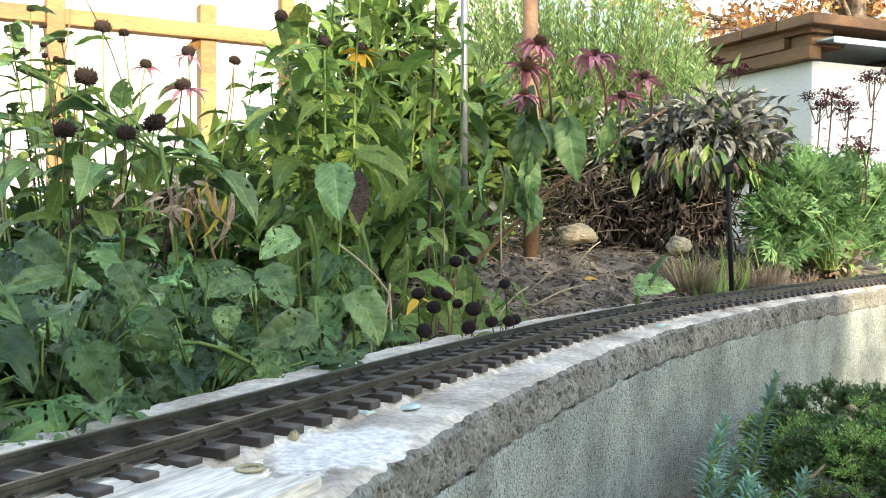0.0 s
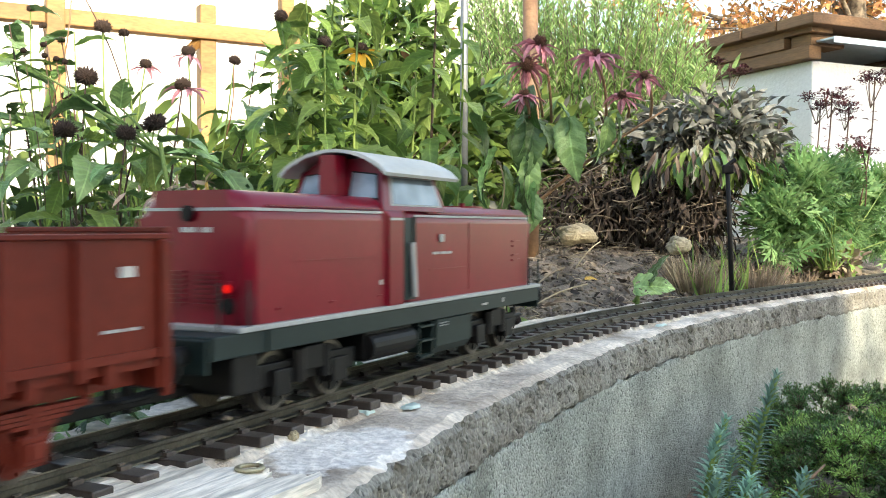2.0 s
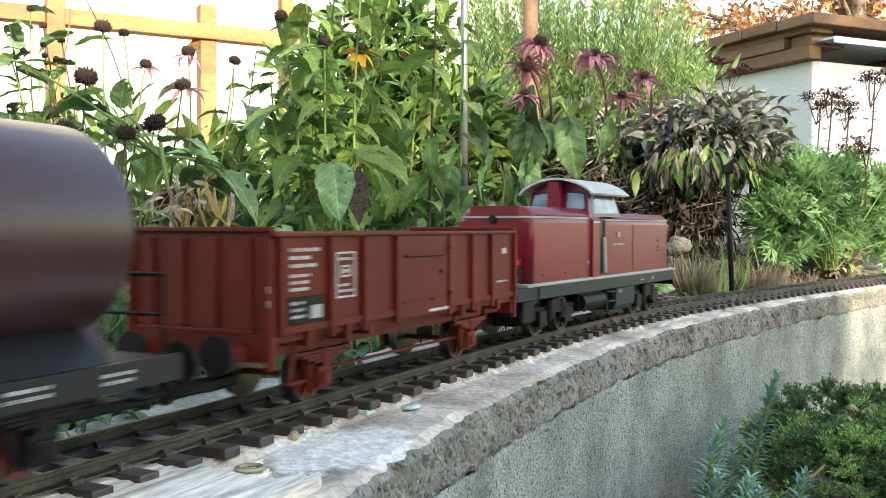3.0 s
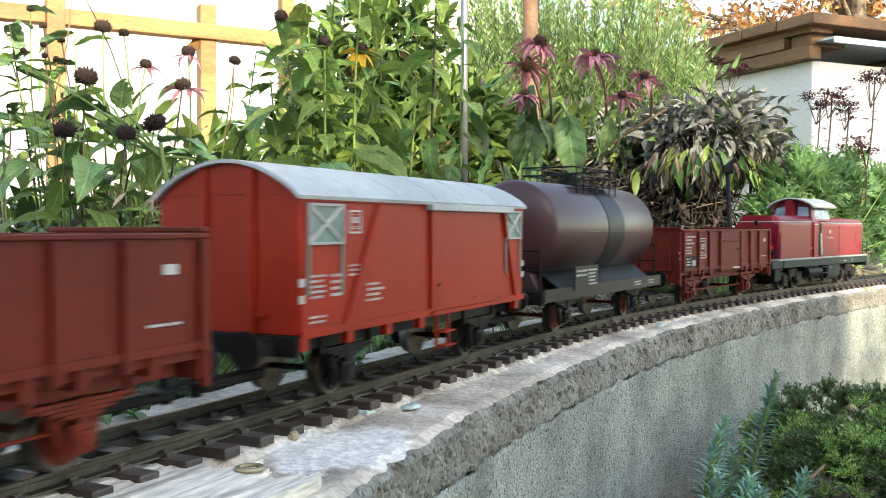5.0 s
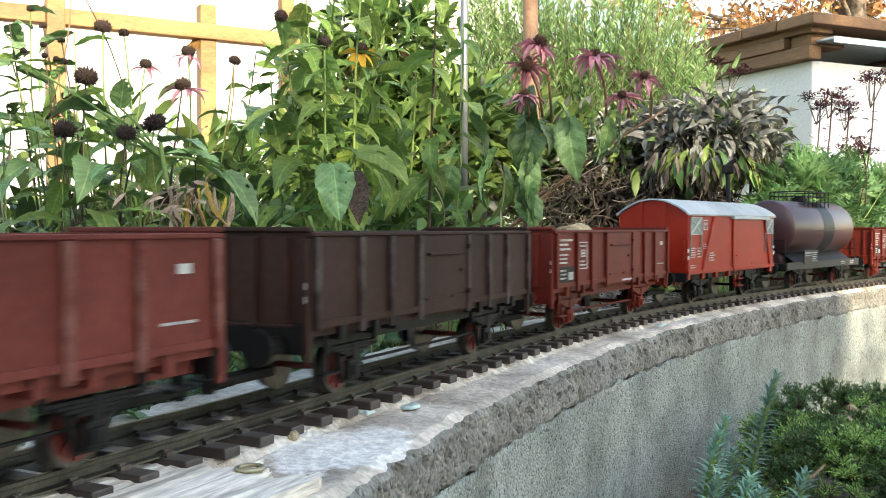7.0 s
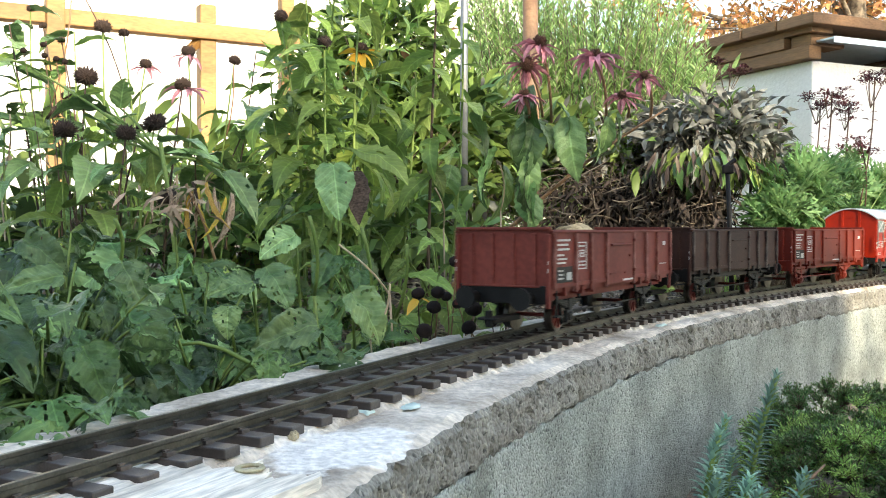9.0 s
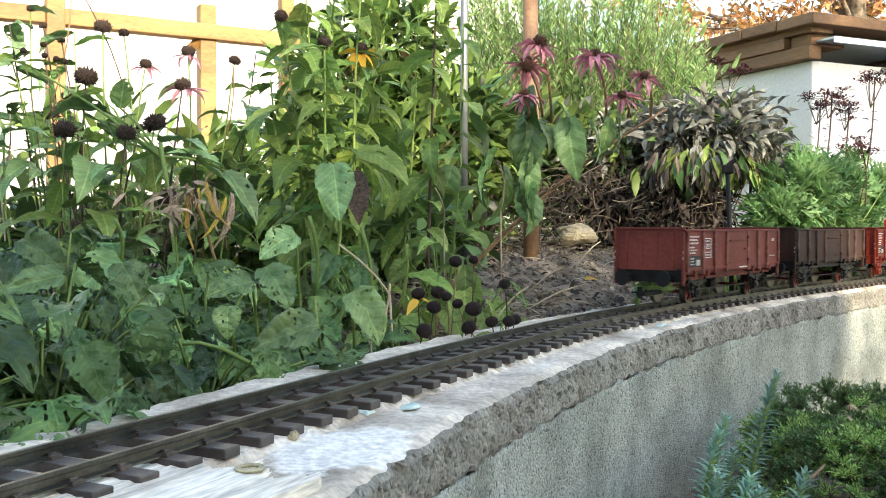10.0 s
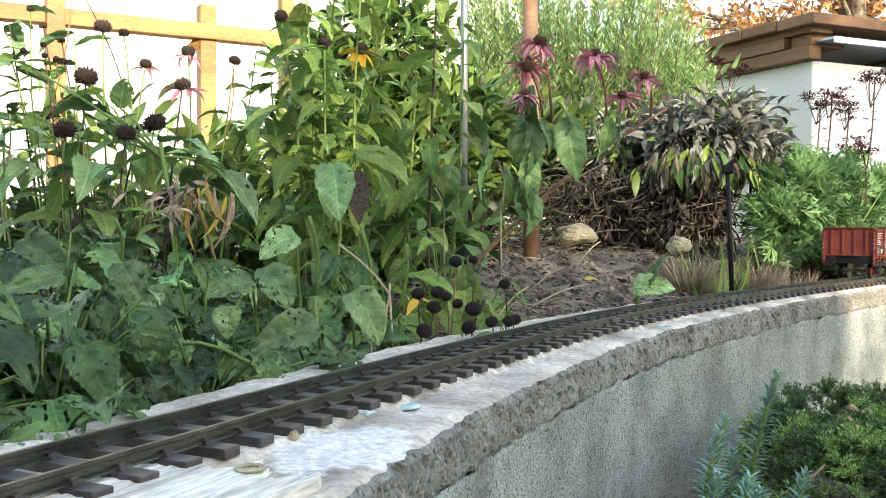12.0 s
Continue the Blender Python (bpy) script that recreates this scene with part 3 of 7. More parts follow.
def open_wagon(L, mat, gear, rim, label, worn=False, plate=True):
    """A two-axle high-sided open wagon."""
    v = thing("open_goods_wagon", Matrix.Identity(4), label, "goods wagon", "wagons of the train")
    W, z0, z1 = 0.054, 0.0530, 0.1085
    under = "black" if mat == "brown" else mat
    part("floor", boxm(-L / 2 + 0.002, L / 2 - 0.002, -W + 0.003, W - 0.003, 0.0446, 0.054), mat, v)
    for e in (-1, 1):
        part("side_wall", boxm(-L / 2 + 0.0022, L / 2 - 0.0022, e * (W - 0.0022), e * W, z0, z1 - 0.002), mat, v)
        part("side_sill", boxm(-L / 2 + 0.001, L / 2 - 0.001, e * (W + 0.0001), e * (W + 0.0016), z0 - 0.003, z0 + 0.0012), mat, v)
        part("top_rim", boxm(-L / 2 - 0.001, L / 2 + 0.001, e * (W - 0.003), e * (W + 0.0022), z1 - 0.0026, z1, bevel=0.0006), mat, v, "rounded upper rim")
        # centre side: a drop door, two ribs on each half
        for i, f in enumerate((-0.488, -0.345, -0.235, -0.115, 0.115, 0.235, 0.345, 0.488)):
            x = f * L
            bm = bmesh.new()
            box(bm, x - 0.0024, x + 0.0024, e * (W + 0.0001), e * (W + 0.0034), z0 - (0.004 if abs(f) > 0.45 else 0.009), z1 - 0.0028, 0.0006)
            part("side_rib", bm, ({"brown": "worn_rib", "faded_red": "faded_rib"}[mat] if worn else mat), v)
        bm = bmesh.new()
        box(bm, -0.110 * L, 0.110 * L, e * (W + 0.0002), e * (W + 0.0017), z0 - 0.006, z1 - 0.0032, 0.0005)
        door = part("drop_door", bm, mat, v)
        part("door_bar", rodm((-0.085 * L, e * (W + 0.0030), z1 - 0.017), (0.085 * L, e * (W + 0.0030), z1 - 0.017), 0.0013, 6), mat, door)
        for x0_, x1_ in ((-0.092, -0.030), (0.030, 0.092)):
            part("door_batten", boxm(x0_ * L, x1_ * L, e * (W + 0.0018), e * (W + 0.0030), z0 + 0.0045, z0 + 0.0065), mat, door)
        part("door_latch", boxm(0.070 * L, 0.082 * L, e * (W + 0.0018), e * (W + 0.0036), z0 + 0.024, z0 + 0.0265), mat, door)
        for zz in (z0 + 0.006, z1 - 0.014):
            part("door_hinge", boxm(0.104 * L, 0.124 * L, e * (W + 0.0018), e * (W + 0.005), zz, zz + 0.004, bevel=0.0006), mat, door)
        part("solebar", boxm(-L / 2 + 0.006, L / 2 - 0.006, e * 0.036, e * 0.040, 0.0355, 0.0445), under, v)
        for f in (-0.40, -0.28, -0.20, 0.20, 0.28, 0.40):
            part("bracket", boxm(f * L - 0.003, f * L + 0.003, e * 0.0402, e * (W - 0.0002), 0.0405, 0.0529), under, v)
        part("brake_rod", rodm((-0.30 * L, e * 0.034, 0.020), (0.30 * L, e * 0.034, 0.020), 0.0011, 6), gear, v)
        part("foot_step", boxm(e * (L / 2 - 0.020) - 0.008, e * (L / 2 - 0.020) + 0.008, e * 0.050, e * 0.056, 0.020, 0.0215), gear, v)
        part("step_hanger", boxm(e * (L / 2 - 0.020) - 0.001, e * (L / 2 - 0.020) + 0.001, e * 0.050, e * 0.0515, 0.0215, 0.047), gear, v)
    for e in (-1, 1):
        part("end_wall", boxm(e * (L / 2 - 0.002), e * L / 2, -W + 0.0024, W - 0.0024, z0, z1 + 0.0012), mat, v)
        for y in (-0.036, -0.012, 0.012, 0.036):
            part("end_rib", boxm(e * (L / 2 + 0.0001), e * (L / 2 + 0.0026), y - 0.0022, y + 0.0022, z0 - 0.002, z1 - 0.003, bevel=0.0005), mat, v)
        part("end_rim", boxm(e * (L / 2 - 0.0025), e * (L / 2 + 0.003), -W + 0.0001, W - 0.0001, z1 + 0.0004, z1 + 0.0032, bevel=0.0006), mat, v)
        part("buffer_beam", boxm(e * (L / 2 - 0.004), e * (L / 2 + 0.0008), -W + 0.002, W - 0.002, 0.034, 0.0526, bevel=0.0006), mat if gear != "black" else "black", v)
        part("grab_rail", rodm((e * (L / 2 + 0.006), -0.044, z0 - 0.001), (e * (L / 2 + 0.006), 0.044, z0 - 0.001), 0.0011, 6), mat, v)
        for y in (-0.040, 0.040):
            part("corner_post", boxm(e * (L / 2 - 0.0005), e * (L / 2 + 0.004), y * 1.30 - 0.002, y * 1.30 + 0.002, 0.030, z1 - 0.004, bevel=0.0005), mat, v)
        for y in (-0.0525, 0.0525):
            for zz in (0.066, 0.074):
                mark(v, e * (L / 2 + 0.0042) - 0.0003, e * (L / 2 + 0.0042) + 0.0003, zz, zz + 0.004, y, "white")
    y = -(W + 0.0004)
    if plate:
        framed_sign(v, -0.325 * L, -0.262 * L, z0 + 0.014, z0 + 0.043, y, 5)
        mark_block(v, -0.46 * L, -0.375 * L, z1 - 0.022, z1 - 0.008, y, 3, 11)
        mark_block(v, -0.46 * L, -0.40 * L, z0 + 0.020, z0 + 0.032, y, 3, 12)
        part("black_panel", boxm(-0.468 * L, -0.365 * L, y - 0.0006, y - 0.0001, z0 + 0.002, z0 + 0.018), "black", v, "black lettering panel")
        mark_block(v, -0.46 * L, -0.42 * L, z0 + 0.004, z0 + 0.016, y - 0.0005, 3, 13)
        mark(v, -0.405 * L, -0.372 * L, z0 + 0.004, z0 + 0.012, y - 0.0005, "grey_paint")
        mark(v, 0.02 * L, 0.105 * L, z0 - 0.004, z0 - 0.002, -(W + 0.0022), "white")
        mark_block(v, 0.385 * L, 0.45 * L, z0 + 0.010, z0 + 0.013, y, 1, 14)
    if mat != "brown":
        mark(v, 0.415 * L, 0.44 * L, z1 - 0.020, z1 - 0.015, y, "white")
    wheels = []
    for e in (-1, 1):
        running_gear(v, e * 0.31 * L, gear)
        wheels.append((wheelset(v, e * 0.31 * L, 0.0165, rim, "wheel_red" if gear == "black" else gear), 0.0165))
    buffers(v, L, 0.040, "black" if gear == "black" else mat)
    return v, wheels


def covered_wagon(L):
    v = thing("covered_goods_wagon", Matrix.Identity(4), "bright orange-red covered wagon with arched pale grey roof", "goods wagon", "wagons of the train")
    W, z0, z1, mat = 0.053, 0.0475, 0.1325, "orange_red"
    part("side_wall", boxm(-L / 2 + 0.002, L / 2 - 0.002, -W, -W + 0.002, z0, z1), mat, v)
    part("side_wall", boxm(-L / 2 + 0.002, L / 2 - 0.002, W - 0.002, W, z0, z1), mat, v)
    part("floor", boxm(-L / 2 + 0.003, L / 2 - 0.003, -W + 0.003, W - 0.003, 0.044, 0.049), mat, v)
    N = 20
    arc = [(-W - 0.003 + (2 * W + 0.006) * i / N, z1 - 0.002 + 0.0225 * math.sin(math.pi * i / N) ** 0.80) for i in range(N + 1)]
    for e in (-1, 1):
        out = [(-W + 0.002, z0), (W - 0.002, z0)] + [(y * 0.955, z - 0.0025) for y, z in arc[::-1]]
        part("end_wall", prism(bmesh.new(), out, e * L / 2 - e * 0.002, e * L / 2), mat, v)
        for y in (-0.018, 0.018):
            part("end_post", boxm(e * (L / 2 + 0.0001), e * (L / 2 + 0.0022), y - 0.003, y + 0.003, z0 - 0.004, z1 + 0.0155, bevel=0.0006), mat, v)
        part("end_seam", boxm(e * (L / 2 + 0.0001), e * (L / 2 + 0.0008), -W + 0.004, W - 0.004, z1 - 0.001, z1 + 0.0006), mat, v)
        part("buffer_beam", boxm(e * (L / 2 - 0.004), e * (L / 2 + 0.0008), -W + 0.002, W - 0.002, 0.034, 0.0468, bevel=0.0006), "black", v)
        for y in (-0.050, 0.050):
            part("grab_handle", rodm((e * (L / 2 + 0.004), y, z0 + 0.016), (e * (L / 2 + 0.004), y, z0 + 0.046), 0.001, 6), mat, v)
            for zz in (0.066, 0.076):
                mark(v, e * (L / 2 - 0.004), e * (L / 2 + 0.0008), zz, zz + 0.005, y * 1.07, "white")
        part("end_handle", boxm(e * (L / 2 + 0.0002), e * (L / 2 + 0.003), -0.030, -0.022, z0 + 0.010, z0 + 0.012), mat, v)
    roof = [(y, z) for y, z in arc] + [(y * 0.985, z - 0.0022) for y, z in arc[::-1]]
    part("roof", prism(bmesh.new(), roof, -L / 2 - 0.004, L / 2 + 0.004), "roof_grey", v, "arched pale grey roof")
    for k in range(1, 6):
        x = -L / 2 + L * k / 6
        bead = [(y * 1.001, z + 0.0002) for y, z in arc] + [(y, z - 0.001) for y, z in arc[::-1]]
        part("roof_seam", prism(bmesh.new(), bead, x - 0.0006, x + 0.0006), "roof_grey", v)
    for e in (-1, 1):
        y = e * W
        part("side_sill", boxm(-L / 2, L / 2, y + e * 0.0001, y + e * 0.0018, z0 - 0.002, z0 + 0.003), mat, v)
        part("eaves_strip", boxm(-L / 2, L / 2, y + e * 0.0001, y + e * 0.0016, z1 - 0.005, z1 - 0.002), mat, v)
        bm = boxm(-0.03 * L, 0.33 * L, y + e * 0.0002, y + e * 0.0026, z0 + 0.001, z1 - 0.008, bevel=0.0006)
        door = part("sliding_door", bm, mat, v)
        part("door_handle", boxm(-0.005 * L, 0.022 * L, y + e * 0.0027, y + e * 0.005, z0 + 0.020, z0 + 0.0215), mat, door)
        part("door_batten", boxm(0.18 * L, 0.315 * L, y + e * 0.0027, y + e * 0.0036, z0 + 0.006, z0 + 0.008), mat, door)
        part("door_rail", boxm(-0.045 * L, 0.40 * L, y + e * 0.0003, y + e * 0.0062, z1 - 0.0085, z1 - 0.0035, bevel=0.0006), "roof_grey", v, "pale grey door guide rail")
        part("lower_rail", boxm(-0.03 * L, 0.44 * L, y + e * 0.0019, y + e * 0.0034, z0 - 0.0016, z0 + 0.0008), mat, v)
        for x0_, x1_ in ((-0.475, -0.375), (0.385, 0.475)):
            bm = bmesh.new()
            xa, xb, za, zb = x0_ * L, x1_ * L, z1 - 0.030, z1 - 0.008
            box(bm, xa, xb, y + e * 0.0002, y + e * 0.0009, za, zb)
            hatch = part("vent_hatch", bm, "vent", v, "pale grey-green ventilation hatch with crossed braces")
            t = 0.0016
            for a in ((xa, xb, za - t, za), (xa, xb, zb, zb + t), (xa - t, xa, za - t, zb + t), (xb, xb + t, za - t, zb + t)):
                part("hatch_frame", boxm(a[0], a[1], y + e * 0.0003, y + e * 0.0024, a[2], a[3]), "grey_paint", hatch)
            for p0, p1 in (((xa, za), (xb, zb)), ((xa, zb), (xb, za))):
                part("cross_brace", rodm((p0[0], y + e * 0.0014, p0[1]), (p1[0], y + e * 0.0014, p1[1]), 0.0012, 5), "white", hatch)
            for xx in (xa - t * 0.5, xb + t * 0.5):
                part("hatch_slide", boxm(xx - 0.0009, xx + 0.0009, y + e * 0.0002, y + e * 0.0016, z1 - 0.062, za - t), "vent", v)
        for xa, xb in ((-0.36, -0.245), (0.44, 0.36)):
            bm = rodm((xb * L, y + e * 0.0012, z1 - 0.006), (xa * L, y + e * 0.0012, z0 + 0.002), 0.0018, 5)
            part("diagonal_brace", bm, mat, v)
        for f in (-0.485, -0.34, -0.20, -0.06, 0.46):
            part("frame_bracket", boxm(f * L - 0.004, f * L + 0.004, y * 0.90, y, 0.0375, z0 - 0.0022), mat, v)
        for f in (0.02, 0.075):
            part("step_post", boxm(f * L - 0.001, f * L + 0.001, y - e * 0.004, y - e * 0.002, 0.018, z0), mat, v)
        for zz in (0.020, 0.031):
            part("step_tread", boxm(0.02 * L, 0.075 * L, y - e * 0.003, y + e * 0.004, zz, zz + 0.0014), mat, v)
        part("solebar", boxm(-L / 2 + 0.006, L / 2 - 0.006, e * 0.036, e * 0.040, 0.0355, 0.0445), "black", v)
    y = -(W + 0.0004)
    framed_sign(v, -0.345 * L, -0.305 * L, z1 - 0.025, z1 - 0.010, y, 21)
    mark_block(v, -0.345 * L, -0.31 * L, z1 - 0.053, z1 - 0.044, y, 3, 22)
    mark_block(v, -0.47 * L, -0.42 * L, z0 + 0.020, z0 + 0.036, y, 5, 23)
    mark_block(v, -0.405 * L, -0.365 * L, z0 + 0.020, z0 + 0.036, y, 4, 24)
    mark_block(v, -0.285 * L, -0.22 * L, z0 + 0.014, z0 + 0.028, y, 4, 25)
    mark_block(v, -0.47 * L, -0.41 * L, z0 + 0.005, z0 + 0.011, y, 2, 26)
    wheels = []
    for e in (-1, 1):
        running_gear(v, e * 0.30 * L, "black")
        wheels.append((wheelset(v, e * 0.30 * L, 0.0165, "wheel", "black"), 0.0165))
    buffers(v, L, 0.040, "black")
    return v, wheels


def tank_wagon(L):
    v = thing("tank_wagon", Matrix.Identity(4), "dark brown glossy tank wagon with a black middle band", "goods wagon", "wagons of the train")
    R, zc, T = 0.0515, 0.1095, L * 0.42
    bm = bmesh.new()
    prof = [(-T, 0.0)] + [(-T + 0.016 * (1 - math.cos(a)) - 0.012, R * math.sin(a)) for a in np.linspace(0.15, math.pi / 2, 8)]
    prof = [(x, r) for x, r in prof] + [(-x, r) for x, r in prof[::-1]]
    rings, seg = [], 48
    for x, r in prof:
        rings.append([bm.verts.new((x, r * math.cos(2 * math.pi * k / seg), zc + r * math.sin(2 * math.pi * k / seg))) for k in range(seg)] if r > 1e-6
                     else [bm.verts.new((x - math.copysign(0.004, -x) * 0, 0, zc))])
    for a, b in zip(rings, rings[1:]):
        for k in range(seg):
            if len(a) == 1:
                bm.faces.new((a[0], b[(k + 1) % seg], b[k]))
            elif len(b) == 1:
                bm.faces.new((a[k], a[(k + 1) % seg], b[0]))
            else:
                bm.faces.new((a[k], a[(k + 1) % seg], b[(k + 1) % seg], b[k]))
    shell = part("tank_shell", bm, "tank", v, "glossy dark brown cylindrical tank", True)
    bm = bmesh.new()
    bmesh.ops.create_cone(bm, cap_ends=False, segments=64, radius1=R + 0.0006, radius2=R + 0.0006, depth=0.052,
                          matrix=Matrix.Translation((0.018, 0, zc)) @ Matrix.Rotation(math.pi / 2, 4, "Y"))
    part("band", bm, "tank_band", shell, "matt black middle band", True)
    for e in (-1, 1):
        part("shell_seam", rodm((-T * 0.5, e * (R + 0.0002), zc - 0.003), (T * 0.55, e * (R + 0.0002), zc - 0.003), 0.0006, 4), "tank", shell)
    # frame with sloped plates
    part("frame", boxm(-L / 2, L / 2, -0.048, 0.048, 0.041, 0.0475, bevel=0.0008), "black", v)
    for e in (-1, 1):
        part("side_channel", boxm(-L / 2, L / 2, e * 0.0482, e * 0.051, 0.036, 0.049), "tank_band", v)
        bm = bmesh.new()
        prism(bm, [(e * 0.047, 0.0478), (e * 0.047, 0.0492), (e * 0.024, 0.066), (e * 0.020, 0.066)], -T * 0.92, T * 0.92)
        part("saddle_plate", bm, "tank_band", v)
        bm = bmesh.new()
        prism(bm, [(-0.03, 0.0478), (0.03, 0.0478), (0.018, 0.07), (-0.018, 0.07)], e * T * 0.80, e * (T + 0.004))
        part("end_saddle", bm, "tank", v)
        part("buffer_beam", boxm(e * (L / 2 + 0.0002), e * (L / 2 + 0.004), -0.050, 0.050, 0.034, 0.047, bevel=0.0006), "black", v)
    # roof walkway with its rail and the filling dome
    zt = zc + R
    bm = bmesh.new()
    for y in (-0.030, -0.022, 0.022, 0.030):
        box(bm, -0.062, 0.062, y - 0.003, y + 0.003, zt - 0.002, zt - 0.0005)
    part("walkway", bm, "black", v)
    bm = bmesh.new()
    for e in (-1, 1):
        for z in (zt + 0.009, zt + 0.018):
            rod(bm, (-0.062, e * 0.033, z), (0.062, e * 0.033, z), 0.0010, 6)
        for x in np.linspace(-0.062, 0.062, 7):
            rod(bm, (x, e * 0.033, zt - 0.012), (x, e * 0.033, zt + 0.018), 0.0010, 6)
    for x in (-0.062, 0.062):
        for z in (zt + 0.009, zt + 0.018):
            rod(bm, (x, -0.033, z), (x, 0.033, z), 0.0010, 6)
    part("walkway_rail", bm, "black", v)
    bm = rodm((0.0, 0, zt - 0.004), (0.0, 0, zt + 0.008), 0.014, 20)
    rod(bm, (0.0, 0, zt + 0.008), (0.0, 0, zt + 0.011), 0.009, 16)
    part("filling_dome", bm, "black", v)
    # end platform rail and the board with lettering
    for e in (-1, 1):
        bm = bmesh.new()
        for y in (-0.044, 0.044):
            rod(bm, (e * (L / 2 - 0.004), y, 0.047), (e * (L / 2 - 0.004), y, 0.088), 0.0012, 6)
        rod(bm, (e * (L / 2 - 0.004), -0.044, 0.088), (e * (L / 2 - 0.004), 0.044, 0.088), 0.0012, 6)
        rod(bm, (e * (L / 2 - 0.004), -0.044, 0.068), (e * (L / 2 - 0.004), 0.044, 0.068), 0.0009, 6)
        part("end_rail", bm, "black", v)
        part("data_board", boxm(-0.30 * L, -0.12 * L, e * 0.0512, e * 0.0526, 0.045, 0.070), "tank_band", v, "dark board with white lettering")
        mark_block(v, -0.20 * L, -0.13 * L, 0.048, 0.067, e * 0.0530, 5, 31)
        mark_block(v, -0.29 * L, -0.21 * L, 0.058, 0.067, e * 0.0530, 2, 32)
        mark_block(v, 0.36 * L, 0.42 * L, 0.039, 0.046, e * 0.0514, 2, 33)
        mark_block(v, 0.22 * L, 0.30 * L, 0.039, 0.046, e * 0.0514, 2, 34)
    wheels = []
    for e in (-1, 1):
        running_gear(v, e * 0.29 * L, "black", 0.041)
        wheels.append((wheelset(v, e * 0.29 * L, 0.0165, "wheel", "wheel_red"), 0.0165))
    buffers(v, L, 0.040, "black")
    return v, wheels


def hood(bm, x0, x1, w, z0, z1, r=0.012):
    """A long hood with rounded shoulders."""
    out = [(-w, z0), (w, z0)]
    for a in np.linspace(0, math.pi / 2, 6):
        out.append((w - r + r * math.cos(a), z1 - r + r * math.sin(a)))
    for a in np.linspace(math.pi / 2, math.pi, 6):
        out.append((-w + r + r * math.cos(a), z1 - r + r * math.sin(a)))
    prism(bm, out, x0, x1)
    es = [e for e in bm.edges if all(abs(v.co.x - x0) < 1e-6 or abs(v.co.x - x1) < 1e-6 for v in e.verts) and abs(e.verts[0].co.x - e.verts[1].co.x) < 1e-6 and e.verts[0].co.z + e.verts[1].co.z > 2 * z0 + 0.002]
    bmesh.ops.bevel(bm, geom=es, offset=0.011, segments=5, affect="EDGES", profile=0.5)
    for f in bm.faces:
        f.smooth = f.normal.length > 0 and max(abs(c) for c in f.normal) < 0.999
    return bm


